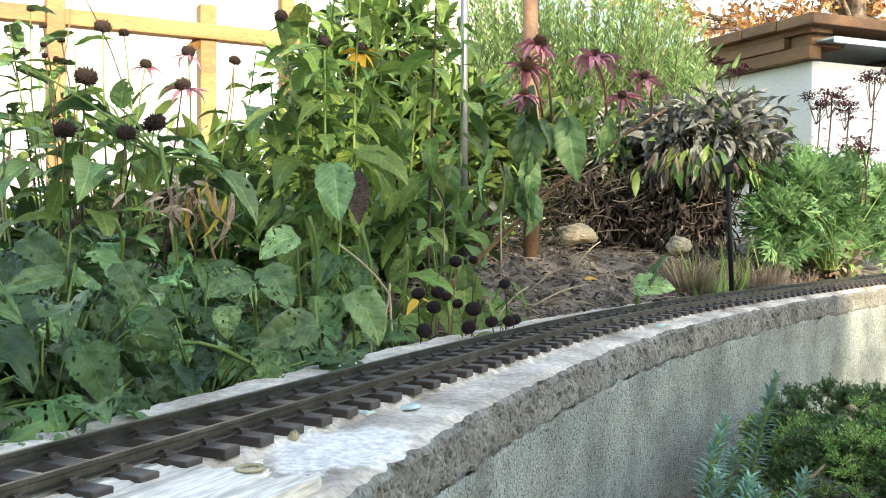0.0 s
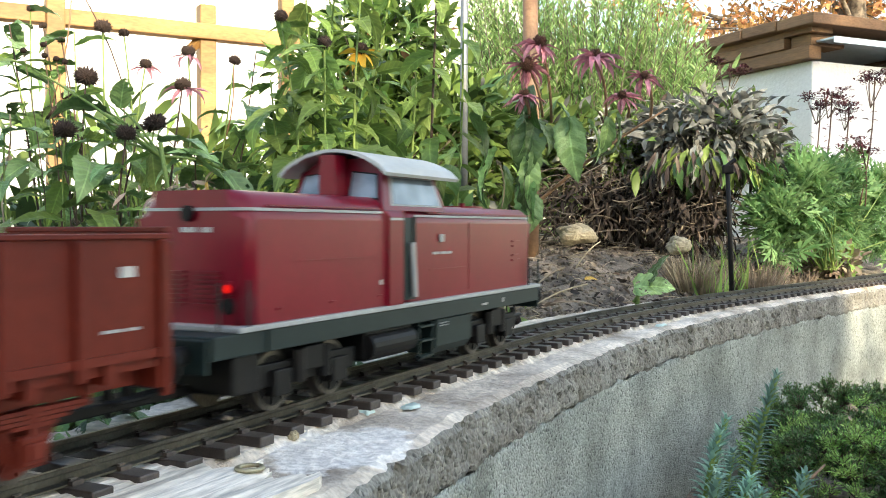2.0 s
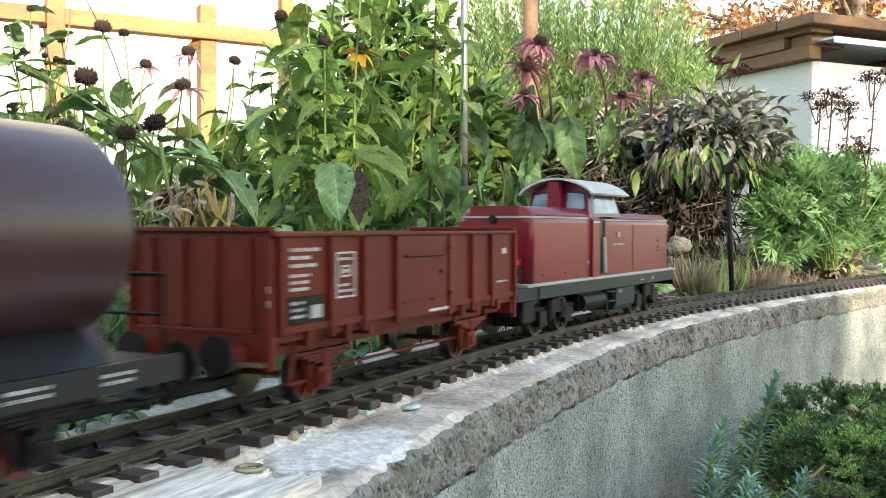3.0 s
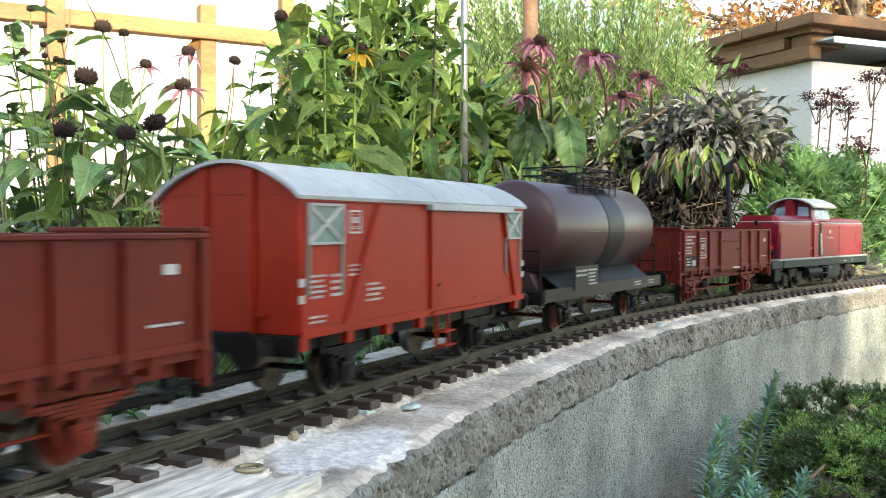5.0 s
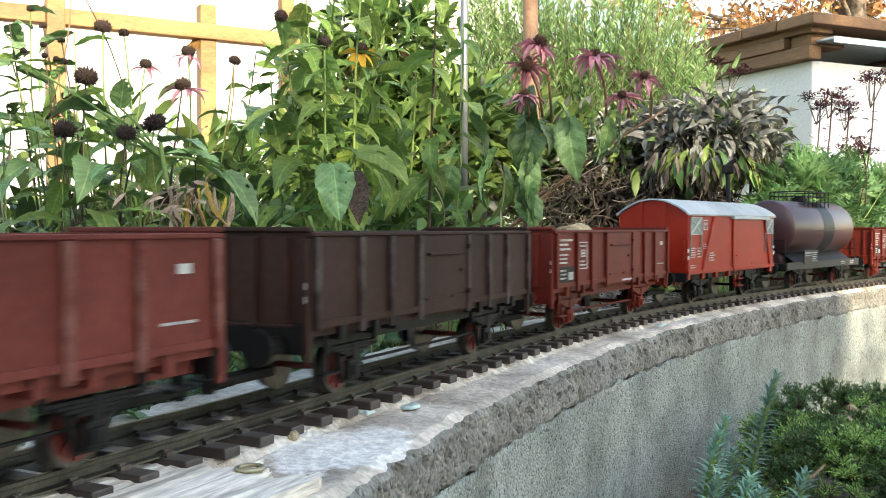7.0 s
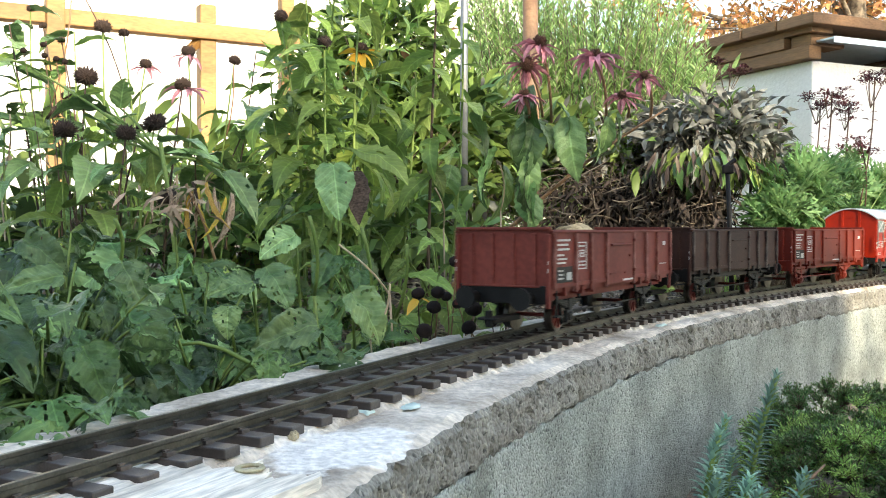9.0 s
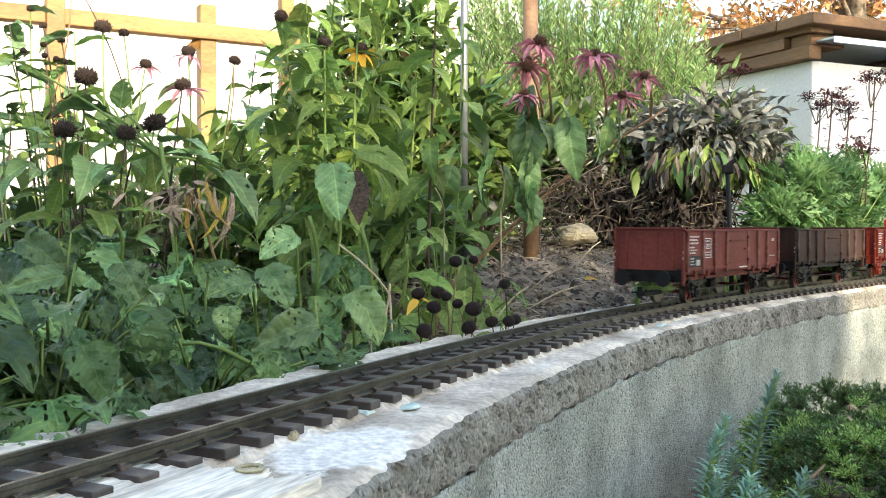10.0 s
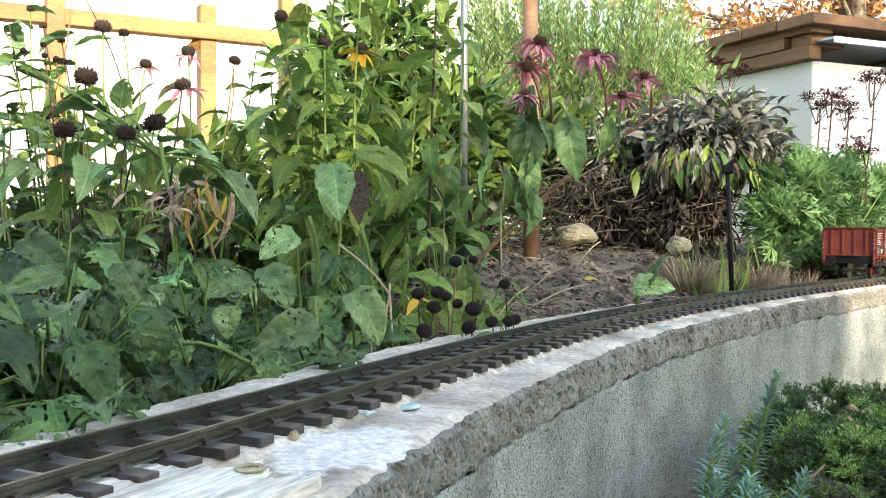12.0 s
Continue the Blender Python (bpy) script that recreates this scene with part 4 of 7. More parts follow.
def locomotive(L):
    v = thing("diesel_locomotive", Matrix.Identity(4), "crimson model diesel locomotive with grey cab roof and red tail lamp", "locomotive")
    zf = 0.0555
    hx = 0.2225
    W = 0.050
    part("frame", boxm(-L / 2, L / 2, -0.052, 0.052, 0.039, zf - 0.0032, bevel=0.001), "loco_dark", v, "dark green-grey underframe")
    part("footplate", boxm(-hx - 0.005, L / 2 + 0.001, -0.0545, 0.0545, zf - 0.0031, zf, bevel=0.0006), "grey_paint", v, "pale grey footplate edge")
    rear = part("hood", hood(bmesh.new(), -hx + 0.005, -0.047, W, zf + 0.0001, 0.1330, 0.017), "loco", v, "long crimson rear hood")
    front = part("hood", hood(bmesh.new(), -0.029, hx + 0.010, W - 0.001, zf + 0.0001, 0.1285, 0.014), "loco", v, "long crimson front hood")
    for h, xa, xb, w, z in ((rear, -hx + 0.005, -0.063, W, 0.1210), (front, -0.013, hx + 0.010, W - 0.001, 0.1192)):
        for e in (-1, 1):
            part("stripe", boxm(xa + (0.011 if h is rear else 0), xb - (0 if h is rear else 0.011), e * (w + 0.0001), e * (w + 0.0006), z, z + 0.0018), "grey_paint", h, "pale grey lining")
            part("rain_strip", boxm(xa + 0.02, xb - 0.004, e * (w - 0.001), e * (w + 0.0012), z + 0.0030, z + 0.0038), "loco", h)
        xe = xa if h is rear else xb
        sg = -1 if h is rear else 1
        part("stripe", boxm(xe + sg * 0.0001, xe + sg * 0.0006, -w + 0.011, w - 0.011, z, z + 0.0018), "grey_paint", h, "pale grey lining")
        for e in (-1, 1):
            bm = bmesh.new()
            ring = []
            for a in np.linspace(0, math.pi / 2, 7):
                ring.append([bm.verts.new((xe - sg * 0.011 + sg * r_ * math.sin(a), e * (w - 0.011 + r_ * math.cos(a)), zz)) for r_, zz in ((0.0104, z), (0.0116, z), (0.0116, z + 0.0018), (0.0104, z + 0.0018))])
            for q0, q1 in zip(ring, ring[1:]):
                for i in range(4):
                    bm.faces.new((q0[i], q0[(i + 1) % 4], q1[(i + 1) % 4], q1[i]))
            part("stripe", bm, "grey_paint", h, "pale grey lining")
    # panel seams, louvres and plates on the hoods
    for e in (-1, 1):
        part("panel_seam", boxm(0.0852, 0.0860, e * (W - 0.0009), e * (W - 0.0004), zf + 0.004, 0.116), "loco", front)
        part("bonnet_step", boxm(0.152, hx - 0.004, e * (W - 0.0009), e * (W - 0.0001), 0.1215, 0.1228), "loco", front)
        for x in (-0.186, -0.128, -0.066):
            part("latch", boxm(x - 0.002, x + 0.002, e * (W + 0.0001), e * (W + 0.0012), 0.0625, 0.0640), "loco", rear)
        part("panel_seam", boxm(-0.165, -0.075, e * (W + 0.0001), e * (W + 0.0008), 0.0905, 0.0913), "loco", rear)
        part("panel_seam", boxm(0.010, 0.080, e * (W - 0.0009), e * (W - 0.0002), 0.078, 0.0788), "loco", front)
        for k in range(4):
            part("louvre", boxm(0.182, 0.200, e * (W - 0.0009), e * (W + 0.0004), 0.080 + k * 0.0045 + (k > 1) * 0.004, 0.0818 + k * 0.0045 + (k > 1) * 0.004), "loco", front)
        part("plate", boxm(-0.066, -0.0625, e * (W + 0.0001), e * (W + 0.0007), 0.071, 0.0745), "white", rear, "small white plate")
    y = -(W + 0.0006)
    mark_block(v, 0.016, 0.054, 0.089, 0.0935, y, 1, 41)
    mark(v, 0.028, 0.036, 0.100, 0.106, y, "grey_paint")
    # cab: lower block, tapered upper part with windows, exhaust stacks, arched roof
    bm = bmesh.new()
    prism(bm, [(-0.0535, zf), (0.0535, zf), (0.0535, 0.119), (0.050, 0.1235), (-0.050, 0.1235), (-0.0535, 0.119)], -0.046, -0.013)
    bmesh.ops.bevel(bm, geom=[e for e in bm.edges if abs(e.verts[0].co.x - e.verts[1].co.x) < 1e-6 and abs(e.verts[0].co.z - e.verts[1].co.z) > 0.02], offset=0.006, segments=3, affect="EDGES")
    cab = part("cab_body", bm, "loco", v, "crimson cab body")
    for e in (-1, 1):
        part("cab_stripe", boxm(-0.039, -0.020, e * 0.0536, e * 0.0541, 0.1165, 0.1183), "grey_paint", cab)
    bm = bmesh.new()
    lo = [bm.verts.new(c) for c in ((-0.044, -0.0500, 0.1236), (0.056, -0.0500, 0.1236), (0.056, 0.0500, 0.1236), (-0.044, 0.0500, 0.1236))]
    hi = [bm.verts.new(c) for c in ((-0.036, -0.0430, 0.1500), (0.046, -0.0430, 0.1500), (0.046, 0.0430, 0.1500), (-0.036, 0.0430, 0.1500))]
    top = [bm.verts.new(c) for c in ((-0.035, -0.022, 0.1590), (0.045, -0.022, 0.1590), (0.045, 0.022, 0.1590), (-0.035, 0.022, 0.1590))]
    bm.faces.new(lo[::-1]), bm.faces.new(top)
    for i in range(4):
        bm.faces.new((lo[i], lo[(i + 1) % 4], hi[(i + 1) % 4], hi[i]))
        bm.faces.new((hi[i], hi[(i + 1) % 4], top[(i + 1) % 4], top[i]))
    upper = part("cab_upper", bm, "loco", v)

    def pane(name, quad, mat, out, grow=1.0, lift=0.0004, label=""):
        c = sum((Vector(q) for q in quad), Vector()) / 4
        bm2 = bmesh.new()
        a = [bm2.verts.new(c + (Vector(q) - c) * grow + Vector(out) * lift) for q in quad]
        b = [bm2.verts.new(c + (Vector(q) - c) * grow - Vector(out) * 0.001) for q in quad]
        bm2.faces.new(a), bm2.faces.new(b[::-1])
        for i in range(4):
            bm2.faces.new((a[i], a[(i + 1) % 4], b[(i + 1) % 4], b[i]))
        return part(name, bm2, mat, upper, label)
    for e in (-1, 1):
        def sidept(x, t):
            return (x, e * (0.0500 - 0.0070 * t), 0.1236 + 0.0264 * t)
        q = [sidept(-0.030, 0.14), sidept(0.047, 0.14), sidept(0.040, 0.86), sidept(-0.026, 0.86)]
        pane("window_frame", q, "grey_paint", (0, e, 0.26), 1.06, 0.0004)
        pane("side_window", q, "glass", (0, e, 0.26), 0.95, 0.0009, "cab window with sky reflection painted into its colour")
        for wx in (-0.002, 0.020):
            part("window_post", rodm(sidept(wx, 0.16), sidept(wx, 0.86), 0.0010, 6), "grey_paint", upper)
        for sx, xb, xt in ((-1, -0.044, -0.036), (1, 0.058, 0.046)):
            def endpt(yy, t):
                return (xb + (xt - xb) * t, e * yy, 0.1236 + 0.0264 * t)
            q = [endpt(0.013, 0.30), endpt(0.042, 0.30), endpt(0.038, 0.90), endpt(0.013, 0.98)]
            pane("window_frame", q, "black", (sx, 0, 0.3), 1.12, 0.0004)
            pane("end_window", q, "glass", (sx, 0, 0.3), 0.98, 0.0008, "cab window with sky reflection painted into its colour")
        # no opening here: the doorway's shade is a dark panel on the side
        part("door", boxm(-0.0125, 0.006, e * 0.0491, e * 0.0498, zf + 0.002, 0.1185), "loco_dark", cab, "flat dark panel standing in for the shaded cab doorway")
        part("door_pillar", boxm(-0.0005, 0.0045, e * 0.0499, e * 0.0506, 0.096, 0.1195), "black", cab)
        part("handrail", rodm((0.000, e * 0.0525, zf + 0.004), (-0.003, e * 0.0520, 0.100), 0.0028, 8), "grey_paint", cab, "pale grey upright handrail")
    for sx in (-1, 1):
        x = -0.048 if sx < 0 else 0.058
        bm = bmesh.new()
        prism(bm, [(-0.009, 0.126), (0.009, 0.126), (0.008, 0.1605), (-0.008, 0.1605)], x - 0.007, x + 0.009)
        part("exhaust", bm, "loco", upper, "crimson exhaust tower")
    N = 16
    arc = [(-0.0575 + 0.115 * i / N, 0.1485 + 0.0165 * math.sin(math.pi * i / N) ** 0.70) for i in range(N + 1)]
    roof = arc + [(y_ * 0.97, z_ - 0.0022) for y_, z_ in arc[::-1]]
    part("cab_roof", prism(bmesh.new(), roof, -0.050, 0.068), "cab_roof_grey", v, "arched pale grey cab roof")
    part("horn", rodm((0.004, 0, 0.1615), (0.020, 0, 0.1625), 0.003, 10), "grey_paint", v)
    # hood tops
    part("fan_cover", rodm((0.150, 0, 0.1280), (0.150, 0, 0.1305), 0.026, 28), "loco", front)
    part("filler_cap", rodm((0.105, -0.03, 0.1265), (0.105, -0.03, 0.1325), 0.0032, 10), "loco", front)
    # lamps and grilles at both ends
    for sx, h in ((-1, rear), (1, front)):
        xe = -hx + 0.005 if sx < 0 else hx + 0.010
        for e in (-1, 1):
            part("lamp_housing", rodm((xe, e * 0.036, 0.0665), (xe + sx * 0.003, e * 0.036, 0.0665), 0.0046, 18), "black", h, "black lamp ring")
            part("lamp_housing", rodm((xe, e * 0.036, 0.0765), (xe + sx * 0.0022, e * 0.036, 0.0765), 0.0042, 18), "loco", h)
            part("tail_lamp", rodm((xe + sx * 0.002, e * 0.036, 0.0765), (xe + sx * 0.003, e * 0.036, 0.0765), 0.0025, 14), "tail" if sx < 0 else "glass", h, "glowing red tail lamp" if sx < 0 else "")
        part("top_lamp", rodm((xe, 0, 0.1195), (xe + sx * 0.004, 0, 0.1195), 0.0046, 18), "black", h, "black top headlamp")
        for k in range(8):
            for y0 in (-0.029, 0.004):
                part("grille_bar", boxm(xe + sx * 0.0002, xe + sx * 0.0018, y0, y0 + 0.025, 0.066 + k * 0.0027, 0.0674 + k * 0.0027), "loco", h)
        bm = bmesh.new()
        for y0 in (-0.020, -0.015, -0.006, -0.001, 0.004):
            box(bm, xe + sx * 0.0002, xe + sx * 0.0006, y0, y0 + 0.0038, 0.1085, 0.1115)
        part("lettering", bm, "white", h, "small white lettering too fine to read")
        part("buffer_beam", boxm(sx * (L / 2 + 0.0012), sx * (L / 2 + 0.004), -0.050, 0.050, 0.032, 0.051, bevel=0.0008), "loco_dark", v)
        for e in (-1, 1):
            for back in (0.004, 0.030):
                part("end_rail", rodm((sx * (L / 2 - back), e * 0.053, zf), (sx * (L / 2 - back), e * 0.053, zf + 0.026), 0.0009, 6), "loco_dark", v)
    # side skirts, fuel tank and steps
    for e in (-1, 1):
        part("skirt", boxm(-0.20, 0.20, e * 0.0522, e * 0.0536, 0.040, 0.0520), "loco_dark", v)
        bm = bmesh.new()
        prism(bm, [(e * 0.020, 0.012), (e * 0.046, 0.012), (e * 0.0525, 0.018), (e * 0.0535, 0.0388), (e * 0.020, 0.0388)], 0.018, 0.083)
        part("fuel_tank", bm, "loco_dark", v, "dark green-grey side tank")
        for x in (-0.008, 0.014):
            part("step_post", boxm(x - 0.0009, x + 0.0009, e * 0.0500, e * 0.0515, 0.010, 0.0388), "loco_dark", v)
        for z in (0.012, 0.024, 0.035):
            part("step", boxm(-0.008, 0.014, e * 0.046, e * 0.0535, z, z + 0.0014), "loco_dark", v)
        mark_block(v, 0.023, 0.038, 0.033, 0.037, e * 0.0541, 2, 44)
        mark(v, 0.150, 0.154, 0.044, 0.048, e * 0.0540, "grey_paint")
        mark_block(v, 0.105, 0.118, 0.043, 0.047, e * 0.0540, 1, 45)
    # plain black boxes added to fill the space below the frame
    for x0_, x1_, z0_ in ((-0.082, -0.012, 0.018), (-0.225, -0.200, 0.016)):
        part("underframe_box", boxm(x0_, x1_, -0.046, 0.046, z0_, 0.0388, bevel=0.002), "black", v, "black filler box under the frame")
    for e in (-1, 1):
        part("air_tank", rodm((-0.080, e * 0.046, 0.028), (-0.016, e * 0.046, 0.028), 0.0085, 16), "black", v)
    wheels = []
    for bx in (-0.145, 0.150):
        bm = bmesh.new()
        for e in (-1, 1):
            box(bm, bx - 0.056, bx + 0.056, e * 0.0335, e * 0.0385, 0.016, 0.030, 0.001)
            for ax in (-0.032, 0.032):
                box(bm, bx + ax - 0.009, bx + ax + 0.009, e * 0.034, e * 0.043, 0.010, 0.026, 0.001)
                rod(bm, (bx + ax * 0.45, e * 0.041, 0.016), (bx + ax * 0.45, e * 0.041, 0.036), 0.005, 10)
            box(bm, bx - 0.012, bx + 0.012, e * 0.034, e * 0.044, 0.022, 0.037, 0.001)
        box(bm, bx - 0.050, bx + 0.050, -0.015, 0.015, 0.010, 0.0388)
        part("bogie_frame", bm, "black", v, "black bogie frame")
        for ax in (-0.032, 0.032):
            wheels.append((wheelset(v, bx + ax, 0.0185, "wheel", "black"), 0.0185))
    buffers(v, L + 0.008, 0.042, "black")
    return v, wheels


SPEED = 0.452
TRAIN = []     # thing, wheels, centre on the line at t = 0, distance between the guiding axles
loco, w = locomotive(0.496)
# the locomotive's body is narrower than the wagons
axles = {a for a, _ in w}
for ob in loco.children:
    if ob.name.startswith(("cab_", "horn")):
        ob.location.x -= 0.017
        for sub_ in (ob, *ob.children):
            for vert in sub_.data.vertices:
                vert.co.z += max(0.0, vert.co.z - 0.1236) * 0.07
done = set()
for ob in loco.children_recursive:
    if ob in axles or ob.parent in axles or ob.data is None:
        continue
    slim = 0.86 if ob.name.startswith("bogie") else 0.80
    ob.location.y *= slim
    if ob.type == "MESH" and ob.data.name not in done:
        done.add(ob.data.name)
        for vert in ob.data.vertices:
            vert.co.y *= slim
TRAIN.append((loco, w, -0.5955, 0.295))
ow, w = open_wagon(0.364, "rust_red", "rust_red", "wheel", "rust-red open goods wagon with white framed markings behind the locomotive")
TRAIN.append((ow, w, -1.075, 0.226))
tw, w = tank_wagon(0.372)
TRAIN.append((tw, w, -1.518, 0.216))
cw, w = covered_wagon(0.359)
TRAIN.append((cw, w, -1.9555, 0.215))
ow, w = open_wagon(0.372, "rust_red", "rust_red", "wheel", "rust-red open goods wagon with white framed markings and a black panel")
TRAIN.append((ow, w, -2.406, 0.23))
ow, w = open_wagon(0.360, "brown", "black", "wheel", "dark brown weathered open goods wagon with grey worn ribs", True, False)
TRAIN.append((ow, w, -2.848, 0.223))
ow, w = open_wagon(0.390, "faded_red", "black", "wheel", "faded dusty red open goods wagon, last in the train", True)
TRAIN.append((ow, w, -3.3075, 0.242))


# ---- plants: helpers ----
def leaf_mesh(name, mat, width, shape, droop=0.6, fold=0.18, wave=0.04, holes=0.0, serrate=0.0, seed=0, nu=6, nv=12):
    """A leaf one unit long along y, curved, folded on its rib, with eaten holes."""
    rnd = random.Random(seed)
    V, F = [], []
    y = z = 0.0
    for j in range(nv + 1):
        v = j / nv
        hw = width * shape(v) * (1 + (serrate if j % 2 else -serrate))
        a = droop * v * v
        if j:
            y += math.cos(a) / nv
            z -= math.sin(a) / nv
        for i in range(nu + 1):
            u = 2 * i / nu - 1
            edge = 1 - 0.12 * rnd.random() if abs(u) == 1 else 1
            V.append((u * hw * edge, y - 0.06 * (1 - v) * abs(u) * (1 if v > 0 else 0), z + fold * abs(u) * hw * 1.2 + wave * hw * 3 * noise.noise((u * 2 + seed * 7, v * 4, seed)) + 0.02 * math.sin(v * 34 - abs(u) * 5) * abs(u) * hw * 3))
    for j in range(nv):
        for i in range(nu):
            cu, cv = 2 * (i + 0.5) / nu - 1, (j + 0.5) / nv
            if holes and (0.6 * noise.noise((cu * 3.1 + seed * 13.7, cv * 6.3, seed * 3.1)) + 0.55 * noise.noise((cu * 7.3 + seed * 3.7, cv * 15.0, seed * 1.1))) > 0.57 - holes and abs(cu) > 0.2 and 0.08 < cv < 0.97:
                continue
            k = j * (nu + 1) + i
            F.append((k, k + 1, k + nu + 2, k + nu + 1))
    return raw_mesh(name, V, F, mat)


def ovate(v):
    return max(0.02, math.sin(math.pi * min(1, v ** 0.66)) ** 0.72 if v > 0.02 else 0.25)


def lance(v):
    return max(0.02, math.sin(math.pi * v ** 0.72) ** 0.95)


BROAD = [leaf_mesh("broad_leaf", "big_leaf", 0.34 + 0.04 * (k % 3), ovate, 0.5 + 0.25 * (k % 4), 0.20 + 0.09 * (k % 3), 0.10, 0.20 + 0.09 * (k % 4), 0.015, k, 16, 26) for k in range(12)]
LANCE = [leaf_mesh("lance_leaf", "mid_leaf", 0.17 + 0.03 * (k % 3), lance, 0.7 + 0.35 * (k % 4), 0.22, 0.06, 0.0 if k % 3 else 0.22, 0.05, 20 + k, 6, 14) for k in range(7)]
LANCE_DARK = [leaf_mesh("dark_lance_leaf", "big_leaf", 0.19 + 0.04 * (k % 3), lance, 0.8 + 0.35 * (k % 4), 0.22, 0.06, 0.0 if k % 2 else 0.22, 0.05, 30 + k, 6, 14) for k in range(6)]
TEAL = [leaf_mesh("blue_green_lance_leaf", "teal_leaf", 0.18 + 0.04 * (k % 3), lance, 0.7 + 0.35 * (k % 4), 0.26, 0.08, 0.0 if k % 2 else 0.2, 0.05, 70 + k, 8, 16) for k in range(5)]
TEAL_BROAD = [leaf_mesh("blue_green_broad_leaf", "teal_leaf", 0.33 + 0.03 * (k % 3), ovate, 0.5 + 0.3 * (k % 3), 0.16 + 0.06 * (k % 3), 0.09, 0.16 + 0.08 * (k % 4), 0.02, 80 + k, 18, 28) for k in range(6)]
PALE = [leaf_mesh("pale_leaf", "light_leaf", 0.30, ovate, 0.9, 0.15, 0.08, 0.14 * (k % 3), 0.05, 40 + k, 8, 14) for k in range(4)]
WITHER = [leaf_mesh("withered_leaf", m, 0.12, lance, 0.5, 0.6, 0.16, 0.1, 0.05, 50 + k, 6, 12) for k, m in enumerate(("yellow_leaf", "dry", "dead", "yellow_leaf"))]
PETAL = [leaf_mesh("petal", "petal_pink", 0.115, lance, 0.35 + 0.45 * k, 0.5, 0.14, 0, 0.06, 60 + k, 4, 8) for k in range(4)]
PETAL_Y = leaf_mesh("yellow_petal", "petal_yellow", 0.2, lance, 0.5, 0.15, 0.05, 0, 0, 66, 4, 6)


def spiky_head(name, mat, seed):
    """A bristly seed head of unit radius."""
    rnd = random.Random(seed)
    mats = []
    n = 150
    for i in range(n):
        zz = 1 - 1.75 * (i + 0.5) / n
        a = i * 2.39996
        r = math.sqrt(max(0, 1 - zz * zz))
        d = Vector((r * math.cos(a), r * math.sin(a), zz))
        mats.append(np.array(aim(d * 0.72, d + Vector((rnd.uniform(-.2, .2), rnd.uniform(-.2, .2), 0.15)), rnd.uniform(0.36, 0.66))))
    verts = [(0.22, 0, 0), (-0.11, 0, 0.19), (-0.11, 0, -0.19), (0, 1, 0)]
    faces = [(0, 1, 3), (1, 2, 3), (2, 0, 3)]
    me = scatter_mesh(name, verts, faces, mats, mat, False)
    bm = bmesh.new()
    bm.from_mesh(me)
    bmesh.ops.create_icosphere(bm, subdivisions=2, radius=0.82)
    bm.to_mesh(me)
    bm.free()
    return me


def seed_ball(name, mat):
    """A round head of tightly packed knobs, of unit radius."""
    bm = bmesh.new()
    bmesh.ops.create_icosphere(bm, subdivisions=3, radius=1.0)
    for v in bm.verts:
        v.co *= 0.96 + 0.10 * noise.noise(v.co * 7.0) + 0.05 * noise.noise(v.co * 2.0)
    return mesh_of(name, bm, mat, True)


HEADS = [spiky_head("seed_head", "cone", 1), spiky_head("seed_head", "cone_brown", 2), seed_ball("seed_head", "black_head")]


def curve_pts(a, b, bow, n=9):
    """Points of a bowed line from a to b; bow: how far the middle is pushed aside."""
    a, b, bow = Vector(a), Vector(b), Vector(bow)
    return [a.lerp(b, k / (n - 1)) + bow * math.sin(math.pi * k / (n - 1)) for k in range(n)]


def flower(parent, at, r, petals, rnd, head=0, up=Vector((0, 0, 1)), petal_mesh=None, length=3.0):
    q = up.to_track_quat("Z", "Y").to_matrix().to_4x4()
    hd = part("seed_head", HEADS[head], None, parent, at=Matrix.Translation(at) @ q @ Matrix.Diagonal((r, r, r * 0.85, 1)))
    for k in range(petals):
        a = 2 * math.pi * k / petals + rnd.uniform(-0.2, 0.2)
        way = q.to_3x3() @ Vector((math.cos(a), math.sin(a), rnd.uniform(-0.45, 0.15)))
        me = petal_mesh or rnd.choice(PETAL)
        part("petal", me, None, parent, at=aim(Vector(at) - up * r * 0.5 + way * r * 0.4, way, r * length * rnd.uniform(0.8, 1.15), rnd.uniform(-0.5, 0.5)))
    return hd


def stem_plant(name, label, base, tip, bow, leaves, size, kinds, seed, head=None, r=0.0032, stem="stem", lo=0.2, hi=0.97, droop=0.0, petals=0, category="perennial", petal_mesh=None, up=None):
    """A tall perennial: one bowed stem, leaves in turn up it, and a head."""
    rnd = random.Random(seed)
    base, tip = Vector(base), Vector(tip)
    v = thing(name, Matrix.Translation(base), label, category)
    pts = [q - base for q in curve_pts(base, tip, bow, 10)]
    part("stem", tubes("stem", [(pts, [r * (1 - 0.55 * k / 9) for k in range(10)], 6)], stem), None, v)
    for k in range(leaves):
        f = lo + (hi - lo) * (k + rnd.uniform(-0.3, 0.3)) / max(1, leaves - 1)
        f = min(0.995, max(0.02, f)) * 9
        i = min(8, int(f))
        at = pts[i].lerp(pts[i + 1], f - i)
        a = k * 2.4 + rnd.uniform(-0.7, 0.7)
        way = Vector((math.cos(a), math.sin(a) - 0.25, rnd.uniform(-0.6, 0.45) - droop))
        part("leaf", rnd.choice(kinds), None, v, at=aim(at, way, size * rnd.uniform(0.6, 1.2) * (1.1 - 0.2 * f / 9), rnd.uniform(-0.5, 0.5)))
    if head is not None:
        rr, hk = head
        flower(v, pts[-1], rr, petals, rnd, hk, up or (pts[-1] - pts[-2]).normalized(), petal_mesh)
    return v


